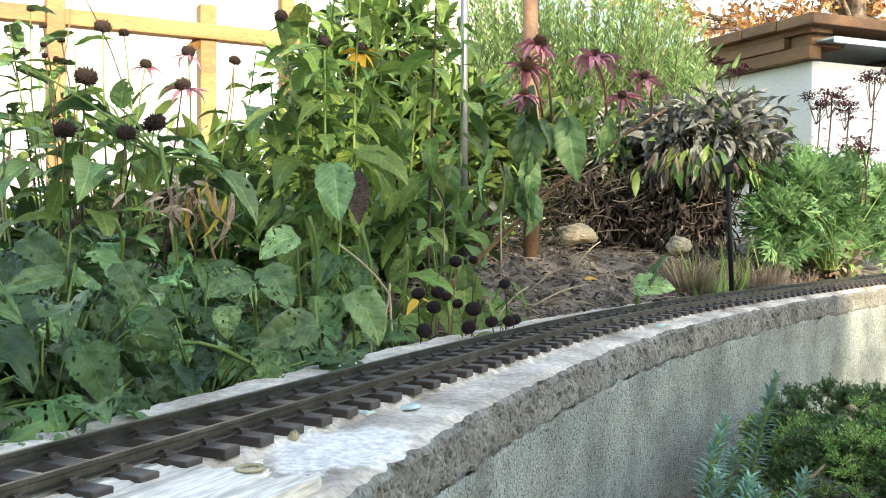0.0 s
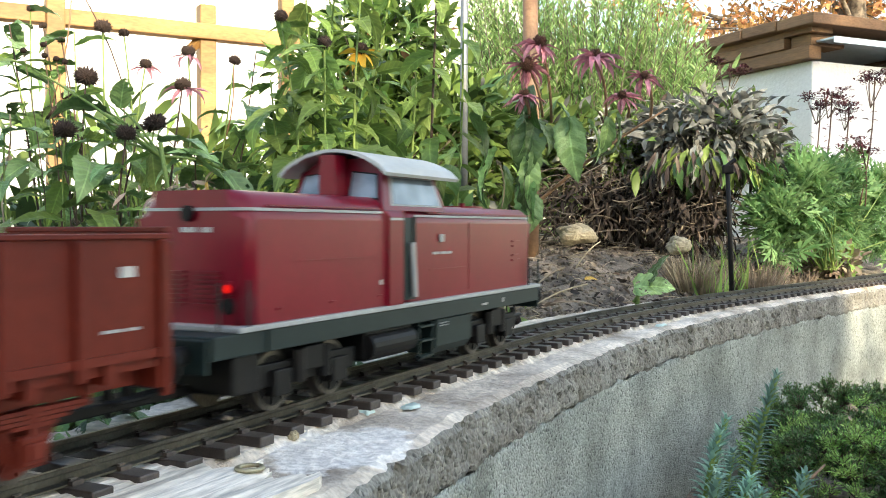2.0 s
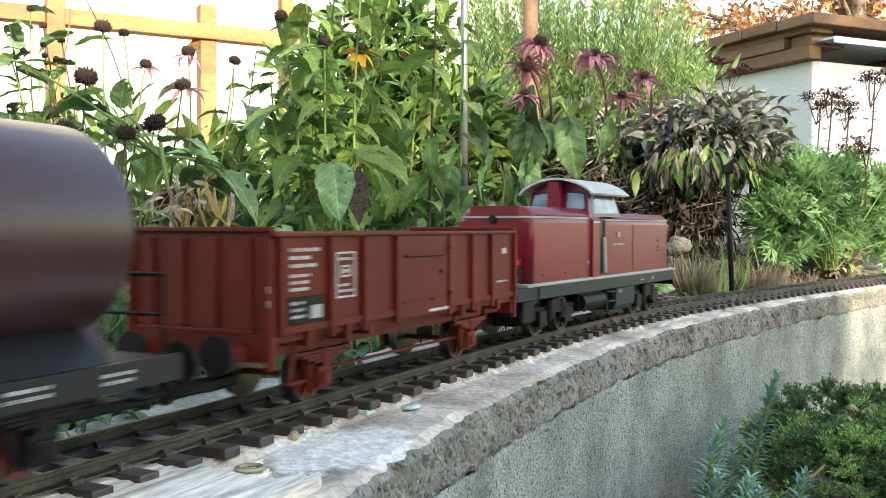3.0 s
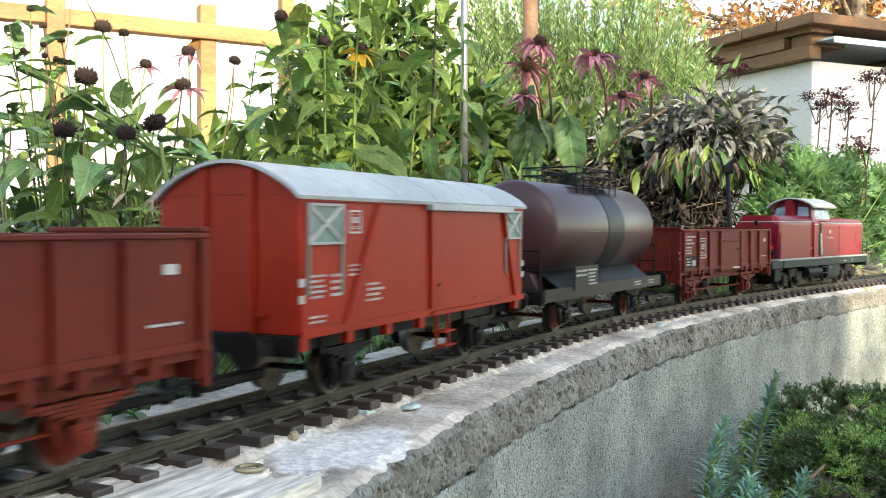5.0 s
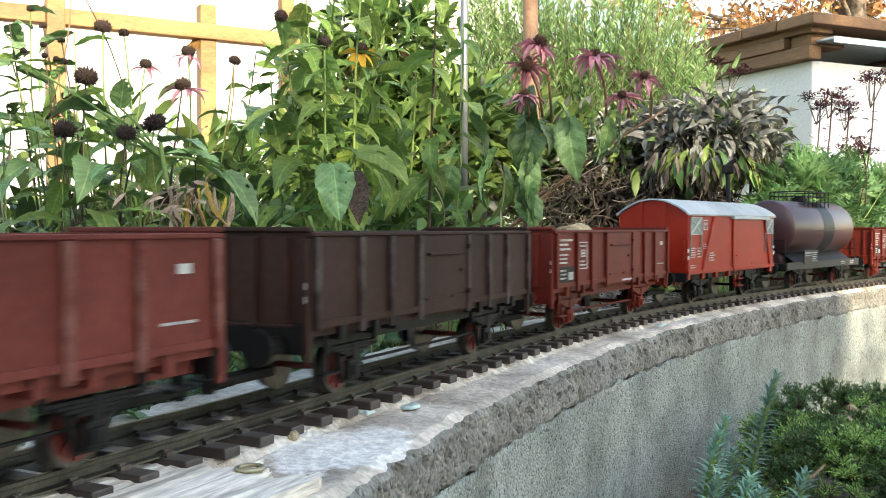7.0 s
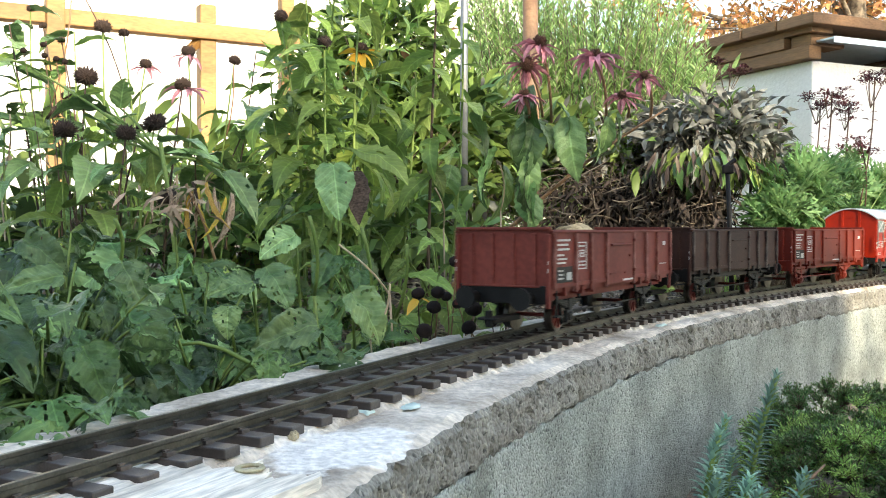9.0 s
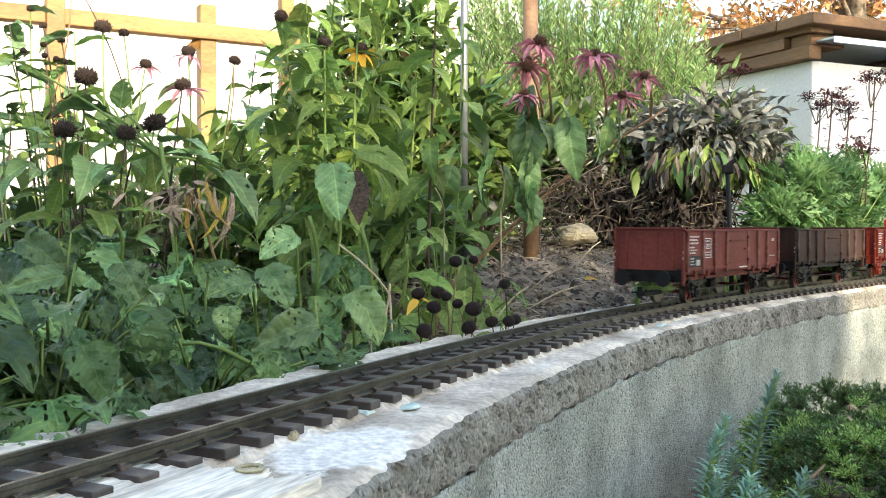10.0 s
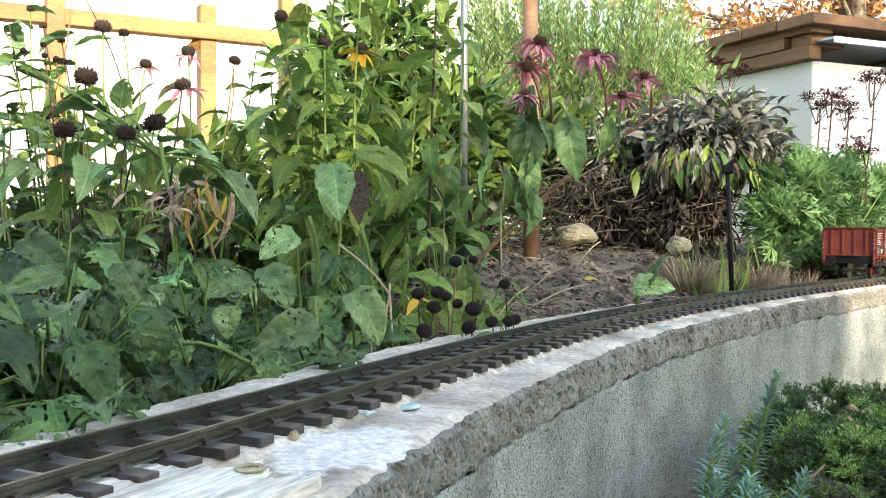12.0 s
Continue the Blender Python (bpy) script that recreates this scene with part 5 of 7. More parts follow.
def clump(name, label, at, n, spread, height, size, kinds, seed, group="leafy clumps behind the wall", stem="stem", tilt=0.35):
    """A clump of broad leaves on stalks from one root."""
    rnd = random.Random(seed)
    v = thing(name, Matrix.Translation(at), label, "perennial", group)
    stalks = []
    for k in range(n):
        a = rnd.uniform(0, 2 * math.pi)
        rad = spread * math.sqrt(rnd.random())
        tip = Vector((rad * math.cos(a), rad * math.sin(a), height * (1.02 - 0.55 * (rad / spread) ** 2) * rnd.uniform(0.45, 1.05)))
        stalks.append((curve_pts((0, 0, 0.0), tip, (0, 0, height * 0.12), 6), [0.0022, 0.002, 0.0018, 0.0016, 0.0014, 0.0012], 5))
        way = Vector((math.cos(a) * 0.8 + rnd.uniform(-.5, .5), math.sin(a) * 0.45 + rnd.uniform(-.4, .4) - 0.5, rnd.uniform(-1.1, 0.25)))
        part("leaf", rnd.choice(kinds), None, v, at=aim(tip, way, size * rnd.uniform(0.6, 1.25), rnd.uniform(-0.75, 0.75)))
    part("stalk_growth", tubes("stalk_growth", stalks, stem), None, v, "pale green leaf stalks")["kind"] = "stuff"
    return v


SMALL_LEAF = ([(0, 0, 0), (-0.22, 0.35, 0.05), (0, 0.38, 0), (0.22, 0.35, 0.05), (-0.19, 0.68, 0.0), (0, 0.7, -0.06), (0.19, 0.68, 0.0), (0, 1, -0.18)],
              [(0, 3, 2, 1), (1, 2, 5, 4), (2, 3, 6, 5), (4, 5, 6, 7)])
SAGE_LEAF = ([(x * 0.75, y, z * 1.6) for x, y, z in SMALL_LEAF[0]], SMALL_LEAF[1])
NARROW_LEAF = ([(x * 0.45, y, z) for x, y, z in SMALL_LEAF[0]], SMALL_LEAF[1])
NEEDLE = ([(0, 0, 0), (0.07, 0.4, 0.02), (0, 1, -0.08), (-0.07, 0.4, 0.02)], [(0, 1, 2, 3)])
BLADE = ([(-0.012, 0, 0), (0.012, 0, 0), (0.009, 0.5, -0.03), (-0.009, 0.5, -0.03), (0.001, 1, -0.2), (-0.001, 1, -0.2)], [(0, 1, 2, 3), (3, 2, 4, 5)])


def cut_leaf():
    V, F = [(0, 0, 0)], []
    for a, ln in ((-1.25, 0.55), (-0.65, 0.85), (0, 1.0), (0.65, 0.85), (1.25, 0.55)):
        c, s = math.sin(a), math.cos(a)
        k = len(V)
        V += [(c * ln * 0.5 - s * 0.075, s * ln * 0.5 + c * 0.075, 0.03), (c * ln, s * ln, -0.08), (c * ln * 0.5 + s * 0.075, s * ln * 0.5 - c * 0.075, 0.03)]
        F.append((0, k + 2, k + 1, k))
        for sd in (-1, 1):
            k = len(V)
            bx, by = c * ln * 0.52, s * ln * 0.52
            dx, dy = math.sin(a + sd * 0.75) * ln * 0.34, math.cos(a + sd * 0.75) * ln * 0.34
            V += [(bx, by, 0.02), (bx + dx * 0.5 - dy * 0.16, by + dy * 0.5 + dx * 0.16, 0.03), (bx + dx, by + dy, -0.04), (bx + dx * 0.5 + dy * 0.16, by + dy * 0.5 - dx * 0.16, 0.03)]
            F.append((k, k + 3, k + 2, k + 1))
    return V, F


CUT_LEAF = cut_leaf()


def blob_points(rnd, lumps, n, shell=0.5):
    """Places and outward ways inside a set of ellipsoids (centre, radii), thicker near their skin."""
    w = [r[0] * r[1] * r[2] for _, r in lumps]
    for _ in range(n):
        c, r = rnd.choices(lumps, w)[0]
        d = Vector((rnd.gauss(0, 1), rnd.gauss(0, 1), rnd.gauss(0, 1))).normalized()
        f = (shell + (1 - shell) * rnd.random()) * rnd.uniform(0.85, 1.12)
        yield Vector((c[0] + d.x * r[0] * f, c[1] + d.y * r[1] * f, c[2] + d.z * r[2] * f)), d


def bush(name, label, lumps, n, size, leaf, mat, seed, category="shrub", up=0.4, shell=0.5, root=None, twigs=24, twig_mat="twig", droop=0.0, floor=None, extra=(), jitter=0.9, thick=0.0032, clear=0.0):
    """A shrub: twigs from the root and many small leaves over lumps."""
    rnd = random.Random(seed)
    root = Vector(root if root is not None else (lumps[0][0][0], lumps[0][0][1], lumps[0][0][2] - lumps[0][1][2]))
    v = thing(name, Matrix.Translation(root), label, category)
    many = []
    for p_, d in blob_points(rnd, lumps, twigs, 0.7):
        if clear and float(np.min(np.hypot(LINE_X - p_.x, LINE_Y - p_.y))) < clear:
            continue
        b = p_ - root
        many.append((curve_pts((rnd.uniform(-.02, .02), rnd.uniform(-.02, .02), 0), b, (rnd.uniform(-.03, .03), rnd.uniform(-.03, .03), 0.03), 6), [thick * f for f in (1.0, 0.84, 0.68, 0.54, 0.4, 0.24)], 5))
    part("branch_growth", tubes("branch_growth", many, twig_mat), None, v, "thin woody branches")["kind"] = "stuff"
    for leaf_, mat_, share, size_ in ((leaf, mat, 1.0, size), *extra):
        mats = []
        for p_, d in blob_points(rnd, lumps, int(n * share), shell):
            if floor is not None and p_.z < floor:
                continue
            if clear and float(np.min(np.hypot(LINE_X - p_.x, LINE_Y - p_.y))) < clear:
                continue     # the track is kept free
            way = d * 0.7 + Vector((rnd.uniform(-1, 1), rnd.uniform(-1, 1), rnd.uniform(-1, 1))) * jitter * 0.6 + Vector((0, 0, up - droop))
            mats.append(np.array(aim(p_ - root, way, size_ * rnd.uniform(0.55, 1.25), rnd.uniform(-1.2, 1.2))))
        part("foliage", scatter_mesh("foliage", *leaf_, mats, mat_), None, v)["kind"] = "stuff"
    return v


# ---- behind the camera: unseen blockers added to shade the near part of the garden ----
bm = bmesh.new()
box(bm, -9.0, 3.94, -6.8, -4.8, -0.2, 3.20)
# an invented building, sized so its shadow edge falls across the plants
house = thing("garden_house", Matrix.Identity(4), "plain white box house added unseen behind the viewpoint to cast shade", "house")
part("wall", bm, "render_white", house)
part("roof", boxm(-9.3, 4.04, -7.1, -4.65, 3.202, 3.35), "dark_timber", house)
# leaf masses added out of view, placed along the sun's path to the wall
bush("hedge", "tall dark green leaf masses added unseen to filter the sun", [((5.6, -5.0, 1.5), (1.8, 0.5, 1.95)), ((8.6, -5.0, 1.5), (2.4, 0.6, 1.9)), ((6.6, -5.0, 4.5), (1.35, 0.6, 1.7))], 26000, 0.17, SMALL_LEAF, "hedge_leaf", 91, "hedge", root=(5.3, -4.9, -0.02), twigs=40, shell=0.2)
# loose leaves added unseen to dapple the sun on wall and geranium
bush("hedge_shoots", "sparse leaf cluster added unseen to break the sun into spots", [((3.95, -5.0, 3.90), (0.40, 0.4, 0.40)), ((4.72, -5.0, 3.75), (0.50, 0.4, 0.50)), ((4.25, -5.0, 3.02), (0.34, 0.3, 0.40)), ((4.25, -5.0, 3.02), (0.3, 0.3, 0.36))], 560, 0.11, SMALL_LEAF, "hedge_leaf", 92, "hedge", root=(4.4, -5.0, 3.2), twigs=26, up=0.3, shell=0.2)

# invented leaves above the roof edge, dappling the sun on the tall perennials
bush("climbing_shrub", "loose leaf cluster added unseen above the eaves to dapple the sun", [((1.7, -4.3, 3.35), (0.6, 0.25, 0.28)), ((2.5, -4.3, 3.35), (0.5, 0.25, 0.30))], 170, 0.12, SMALL_LEAF, "hedge_leaf", 93, "shrub", root=(2.3, -4.3, -0.02), twigs=30, up=0.2, shell=0.1, thick=0.012)

# denser invented leaves that keep sun off the sage underside and leaning leaves
bush("climbing_shrub", "dense leaf cluster added unseen above the eaves to block the sun", [((3.08, -4.3, 3.22), (0.30, 0.2, 0.30)), ((3.58, -4.3, 3.28), (0.30, 0.2, 0.24))], 430, 0.11, SMALL_LEAF, "hedge_leaf", 94, "shrub", root=(3.3, -4.3, -0.02), twigs=40, up=0.2, shell=0.05, thick=0.012)

# ---- far: house wall, timber frame, tree, oven house ----
far_house = thing("house", Matrix.Identity(4), "sunlit white rendered house wall behind the garden", "house")
bm = bmesh.new()
box(bm, -9.0, 0.9, 10.0, 10.3, -0.2, 5.0)
part("wall", bm, "render_white", far_house)
part("plinth", boxm(-9.0, 0.9, 9.96, 9.998, -0.2, 0.55), "concrete", far_house)
part("roof", boxm(-9.3, 1.2, 9.4, 14.0, 5.002, 5.2), "dark_timber", far_house)

fence = thing("timber_frame_fence", Matrix.Identity(4), "honey-coloured squared timber fence with posts and a top beam", "fence")
pa, pb = see(-60, 8, 5.3), see(540, 79, 6.3)
dirn = (pb - pa)
yaw = math.degrees(math.atan2(dirn.y, dirn.x))
Lb = dirn.xy.length
zt = (pa.z + pb.z) / 2 + 0.07
mid = pa.lerp(pb, 0.5)
part("top_beam", boxm(-Lb / 2 - 1.5, Lb / 2, -0.05, 0.05, -0.047, 0.047, bevel=0.006), "timber", fence, at=pose(mid.x, mid.y, zt - 0.07, 0, 0, yaw))
for px, d in ((88, 5.38), (360, 5.9)):
    b = see(px, 400, d)
    part("post", boxm(-0.05, 0.05, -0.05, 0.05, 0.1, zt + (0.30 if px < 100 else 0.10), bevel=0.006), "timber", fence, at=pose(b.x, b.y + 0.10, 0, 0, 0, yaw))
for px, d in ((497, 6.4),):
    b = see(px, 400, d)
    part("post", boxm(-0.045, 0.045, -0.045, 0.045, 0.1, zt + 0.9, bevel=0.006), "timber", fence, at=pose(b.x, b.y + 0.25, 0, 0, 0, yaw))
b = see(330, 62, 5.9)
part("brace", rodm((b.x, b.y + 0.04, b.z - 0.10), (b.x + 0.10, b.y + 0.07, b.z + 0.02), 0.03, 4), "timber", fence)

# oven house: white block under stacked timbers
oc = see(1435, 105, 4.0)
oven = thing("white_masonry_block", pose(oc.x, oc.y, 0, 0, 0, 24.8), "white rendered masonry block under a stack of brown timbers", "outbuilding")
zt = oc.z
part("masonry", boxm(0, 1.5, 0, 1.5, 0.1, zt, bevel=0.008), "render_white", oven, "white rendered masonry")
part("front_beam", boxm(-0.05, 0.02, -0.03, 1.5, zt + 0.001, zt + 0.055, bevel=0.004), "dark_timber", oven)
part("cross_beam", boxm(-0.03, 0.16, -0.02, 0.09, zt + 0.056, zt + 0.105, bevel=0.004), "dark_timber", oven)
part("edge_beam", boxm(-0.06, 0.03, 0.10, 1.5, zt + 0.056, zt + 0.105, bevel=0.004), "dark_timber", oven)
part("cross_beam", boxm(0.62, 0.75, -0.02, 0.9, zt + 0.056, zt + 0.125, bevel=0.004), "dark_timber", oven)
part("metal_sheet", boxm(0.0, 1.5, -0.11, 0.5, zt + 0.070, zt + 0.078), "sheet_metal", oven, "pale blue-grey sheet metal")
part("sheet_lip", boxm(0.0, 1.5, -0.114, -0.1105, zt + 0.055, zt + 0.080), "sheet_metal", oven)
for k in range(6):
    part("plank", boxm(-0.10 - 0.004 * (k % 3), 1.5, -0.10 + k * 0.205, 0.10 + k * 0.205, zt + 0.127 + 0.003 * (k % 2), zt + 0.172 + 0.003 * (k % 2), bevel=0.004), "dark_timber", oven)
part("edge_beam", boxm(-0.055, 0.06, -0.05, 1.4, zt + 0.106, zt + 0.1268), "dark_timber", oven)

# autumn tree
rnd = random.Random(8)
tb = see(1480, 380, 9.0)
tree = thing("autumn_tree", pose(tb.x, tb.y, 0.3), "tree with sparse orange-brown autumn leaves and bare twigs", "tree")
limbs, tips = [], []
trunk = curve_pts((0, 0, -0.1), (0.2, 0.1, 2.6), (0.08, 0, 0), 8)
part("trunk", tubes("trunk", [(trunk, [0.14, 0.13, 0.12, 0.11, 0.10, 0.09, 0.08, 0.06], 10)], "twig"), None, tree)
for k in range(34):
    a = rnd.uniform(0, 2 * math.pi)
    st = trunk[rnd.randint(3, 7)]
    en = st + Vector((math.cos(a) * rnd.uniform(0.7, 2.6), math.sin(a) * rnd.uniform(0.5, 1.5), rnd.uniform(-0.2, 1.3)))
    pts = curve_pts(st, en, (0, 0, rnd.uniform(-0.1, 0.25)), 6)
    limbs.append((pts, [0.035, 0.028, 0.022, 0.016, 0.010, 0.005], 5))
    for q in pts[2:]:
        for _ in range(4):
            e2 = q + Vector((rnd.gauss(0, .3), rnd.gauss(0, .3), rnd.gauss(0.05, .22)))
            limbs.append((curve_pts(q, e2, (0, 0, 0.03), 4), [0.008, 0.006, 0.004, 0.002], 4))
            tips.append((q, e2))
part("limb_growth", tubes("limb_growth", limbs, "twig"), None, tree)["kind"] = "stuff"
mats = []
for a, b in tips:
    for _ in range(16):
        q = a.lerp(b, rnd.uniform(0.2, 1.1)) + Vector((rnd.gauss(0, .05), rnd.gauss(0, .05), rnd.gauss(0, .05)))
        mats.append(np.array(aim(q, (rnd.gauss(0, 1), rnd.gauss(0, 1), rnd.gauss(-.4, .7)), rnd.uniform(0.06, 0.11), rnd.uniform(-1, 1))))
part("crown", scatter_mesh("crown", *SMALL_LEAF, mats, "autumn"), None, tree)["kind"] = "stuff"

# poles
b = see(940, 447, 2.05)
pole = tubes("round_stake", [([(0, 0, -0.08), (0, 0, 0.3), (-0.004, 0, 0.62)], [0.0170, 0.0166, 0.0160], 16)], "stake")
single("round_stake", pole, Matrix.Translation((b.x, b.y, b.z)), "round brown wooden stake driven into the soil", "stake")
b = see(821, 400, 1.95)
single("metal_tube", tubes("metal_tube", [([(0, 0, 0.20), (0, 0, 0.7), (0.002, 0, 1.15)], [0.0078, 0.0078, 0.0078], 14)], "galvanised"), Matrix.Translation((b.x, b.y, 0.0)), "upright grey galvanised metal tube", "pole")
b = see(1291, 505, 1.75)
rod_thing = thing("garden_spike", Matrix.Translation((b.x, b.y, b.z - 0.03)), "thin black plastic garden spike with a clip head", "garden spike")
part("shaft", tubes("shaft", [([(0.006, 0, -0.02), (0.001, 0, 0.12), (-0.005, 0, 0.245)], [0.0045, 0.0045, 0.004], 10)], "black"), None, rod_thing)
bm = bmesh.new()
box(bm, -0.014, 0.006, -0.006, 0.006, 0.236, 0.252, 0.002)
rod(bm, (-0.013, 0, 0.244), (0.010, 0, 0.262), 0.004, 8)
part("clip_head", bm, "black", rod_thing)

# shrubs at the back
rnd = random.Random(12)
root = see(1040, 400, 3.3)
rose = thing("rosemary_shrub", Matrix.Translation((root.x, root.y, 0.3)), "sunlit rosemary shrub with upright needle-leaved stems", "shrub")
stems, mats = [], []
for k in range(560):
    px = rnd.uniform(820, 1265)
    top = 150 * max(0, (px - 1150) / 110) ** 2
    e = see(px, rnd.uniform(-60 + top, 150 + top * 0.4), rnd.uniform(2.95, 3.7)) - Vector((root.x, root.y, 0.3))
    s = Vector((e.x * 0.75 + rnd.uniform(-.06, .06), e.y * 0.6 + rnd.uniform(-.05, .05), max(0.0, e.z - rnd.uniform(0.25, 0.45))))
    pts = curve_pts(s, e, (rnd.uniform(-.02, .02), 0, 0), 6)
    stems.append((pts, [0.0022, 0.002, 0.0018, 0.0015, 0.0012, 0.0008], 4))
    for i in range(46):
        f = i / 46 * 4.99
        q = pts[int(f)].lerp(pts[int(f) + 1], f - int(f))
        a = i * 2.4
        mats.append(np.array(aim(q, (math.cos(a), math.sin(a), 1.1), rnd.uniform(0.024, 0.044), rnd.uniform(-.5, .5), 1.4)))
part("stem_growth", tubes("stem_growth", stems, "twig"), None, rose)["kind"] = "stuff"
part("needle_foliage", scatter_mesh("needle_foliage", *NEEDLE, mats, "needle"), None, rose)["kind"] = "stuff"

c = see(1265, 228, 2.36)
bush("sage_shrub", "grey-purple sage shrub with drooping dry leaves beneath", [((c.x, c.y, c.z), (0.17, 0.15, 0.085)), ((c.x - 0.09, c.y + 0.04, c.z - 0.015), (0.12, 0.13, 0.085)), ((c.x + 0.08, c.y - 0.01, c.z - 0.03), (0.09, 0.10, 0.07))],
     1500, 0.046, SAGE_LEAF, "sage_leaf", 14, root=(c.x, c.y, c.z - 0.26), twigs=60, up=0.15, shell=0.4, thick=0.0022, jitter=1.5, extra=((SAGE_LEAF, "dead", 0.1, 0.04), (SAGE_LEAF, "mid_leaf", 0.12, 0.04)))
bush("hanging_sage_leaves", "limp sage leaves hanging below the shrub", [((c.x - 0.05, c.y - 0.10, c.z - 0.085), (0.20, 0.05, 0.05))],
     70, 0.05, SAGE_LEAF, "mid_leaf", 141, root=(c.x, c.y - 0.02, c.z - 0.2), twigs=26, up=0, droop=1.3, shell=0.1, thick=0.0016, jitter=0.7, extra=((SAGE_LEAF, "light_leaf", 0.2, 0.055), (SAGE_LEAF, "big_leaf", 0.7, 0.05), (SAGE_LEAF, "sage_leaf", 0.6, 0.045), (NARROW_LEAF, "dead", 2.2, 0.05), (NARROW_LEAF, "dry", 0.3, 0.045)))
c = see(1075, 262, 2.5)
bush("green_shrub", "grey-green leafy shrub behind the leaning coneflower", [((c.x, c.y, c.z), (0.17, 0.12, 0.085)), ((c.x + 0.1, c.y, c.z - 0.03), (0.10, 0.1, 0.07))],
     620, 0.046, SAGE_LEAF, "mid_leaf", 142, root=(c.x, c.y, c.z - 0.22), twigs=40, up=0.1, shell=0.3, thick=0.002, jitter=1.3, extra=((SAGE_LEAF, "sage_leaf", 0.8, 0.045), (NARROW_LEAF, "dead", 0.3, 0.045)))
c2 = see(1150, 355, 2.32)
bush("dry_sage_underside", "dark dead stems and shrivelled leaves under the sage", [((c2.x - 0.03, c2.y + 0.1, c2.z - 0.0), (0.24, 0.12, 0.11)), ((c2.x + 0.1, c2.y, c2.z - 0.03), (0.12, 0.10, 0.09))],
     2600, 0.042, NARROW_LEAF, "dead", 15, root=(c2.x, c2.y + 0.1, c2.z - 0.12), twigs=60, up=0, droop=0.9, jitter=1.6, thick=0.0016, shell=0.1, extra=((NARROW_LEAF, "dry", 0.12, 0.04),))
rnd = random.Random(55)
many = []
for k in range(300):
    q = Vector((c2.x + rnd.uniform(-.32, .20), c2.y + rnd.uniform(-.06, .16), c2.z + rnd.uniform(-.12, .06)))
    a = rnd.uniform(0, 6.28)
    ln = rnd.uniform(0.04, 0.13)
    e = q + Vector((math.cos(a) * ln, math.sin(a) * ln * 0.5, rnd.uniform(-.03, .05)))
    many.append((curve_pts(q, e, (0, 0, rnd.uniform(-.015, .02)), 5), [0.0016, 0.0014, 0.0012, 0.001, 0.0007], 4))
tang = thing("dead_twig_tangle", Matrix.Identity(4), "tangle of dead grey-brown twigs under the sage", "dead twigs", kind="stuff")
part("twig_growth", tubes("twig_growth", many, "twig"), None, tang)["kind"] = "stuff"
c = see(1470, 366, 2.34)
bush("cut_leaved_geranium", "bright green scented geranium with deeply cut leaves", [((c.x, c.y, c.z), (0.19, 0.13, 0.12)), ((c.x + 0.14, c.y + 0.19, c.z), (0.22, 0.13, 0.13)), ((c.x - 0.16, c.y - 0.13, c.z - 0.035), (0.08, 0.08, 0.085)), ((c.x - 0.09, c.y - 0.10, c.z + 0.02), (0.11, 0.09, 0.10)), ((c.x - 0.05, c.y + 0.02, c.z + 0.05), (0.13, 0.1, 0.08)), ((c.x + 0.42, c.y + 0.45, c.z), (0.25, 0.2, 0.15))],
     2500, 0.054, CUT_LEAF, "geranium_leaf", 16, root=(c.x, c.y + 0.02, c.z - 0.15), twigs=70, twig_mat="stem", up=0.35, shell=0.45, thick=0.0024, clear=0.115)
c = see(1495, 462, 2.42)
bush("dry_geranium_base", "yellowing leaves and twigs low under the geranium", [((c.x, c.y, c.z), (0.17, 0.10, 0.045))], 350, 0.03, SMALL_LEAF, "dry", 17, root=(c.x, c.y, c.z - 0.05), twigs=60, up=0.1, shell=0.1, clear=0.10, extra=((SMALL_LEAF, "light_leaf", 0.35, 0.03),))
# middle greenery behind the tall perennials
c = see(640, 300, 2.3)
bush("green_shrub", "pale green leafy shrub behind the tall perennials", [((c.x, c.y, c.z), (0.34, 0.2, 0.16)), ((c.x - 0.30, c.y - 0.1, c.z - 0.07), (0.22, 0.16, 0.10)), ((c.x + 0.20, c.y, c.z + 0.10), (0.20, 0.16, 0.12))],
     1300, 0.050, SMALL_LEAF, "light_leaf", 18, root=(c.x, c.y, c.z - 0.24), twigs=70, up=0.25, shell=0.3, extra=((NARROW_LEAF, "mid_leaf", 0.6, 0.06), (SMALL_LEAF, "big_leaf", 0.2, 0.05)))
c = see(850, 260, 2.45)
bush("green_shrub", "mixed green leafy shrub beside the stake", [((c.x, c.y, c.z), (0.17, 0.14, 0.17)), ((c.x + 0.15, c.y + 0.1, c.z + 0.02), (0.16, 0.14, 0.12)), ((c.x + 0.05, c.y + 0.3, c.z - 0.02), (0.34, 0.1, 0.2)), ((c.x - 0.3, c.y + 0.3, c.z + 0.02), (0.3, 0.1, 0.2))],
     1700, 0.055, SMALL_LEAF, "mid_leaf", 19, root=(c.x, c.y, c.z - 0.25), twigs=40, up=0.2, shell=0.3, extra=((SMALL_LEAF, "sage_leaf", 0.4, 0.05), (NARROW_LEAF, "big_leaf", 0.5, 0.07)))
c = see(230, 250, 1.65)
bush("loose_green_shrub", "loose leafy growth between the seed heads", [((c.x, c.y, c.z), (0.17, 0.1, 0.07)), ((c.x - 0.16, c.y, c.z - 0.02), (0.10, 0.1, 0.08)), ((c.x + 0.13, c.y, c.z - 0.04), (0.12, 0.1, 0.05))],
     45, 0.07, SMALL_LEAF, "mid_leaf", 24, root=(c.x, c.y, c.z - 0.28), twigs=26, up=0.0, shell=0.2, thick=0.002, extra=((NARROW_LEAF, "mid_leaf", 0.8, 0.085), (SMALL_LEAF, "dry", 0.12, 0.05)))
c = see(1000, 150, 4.1)
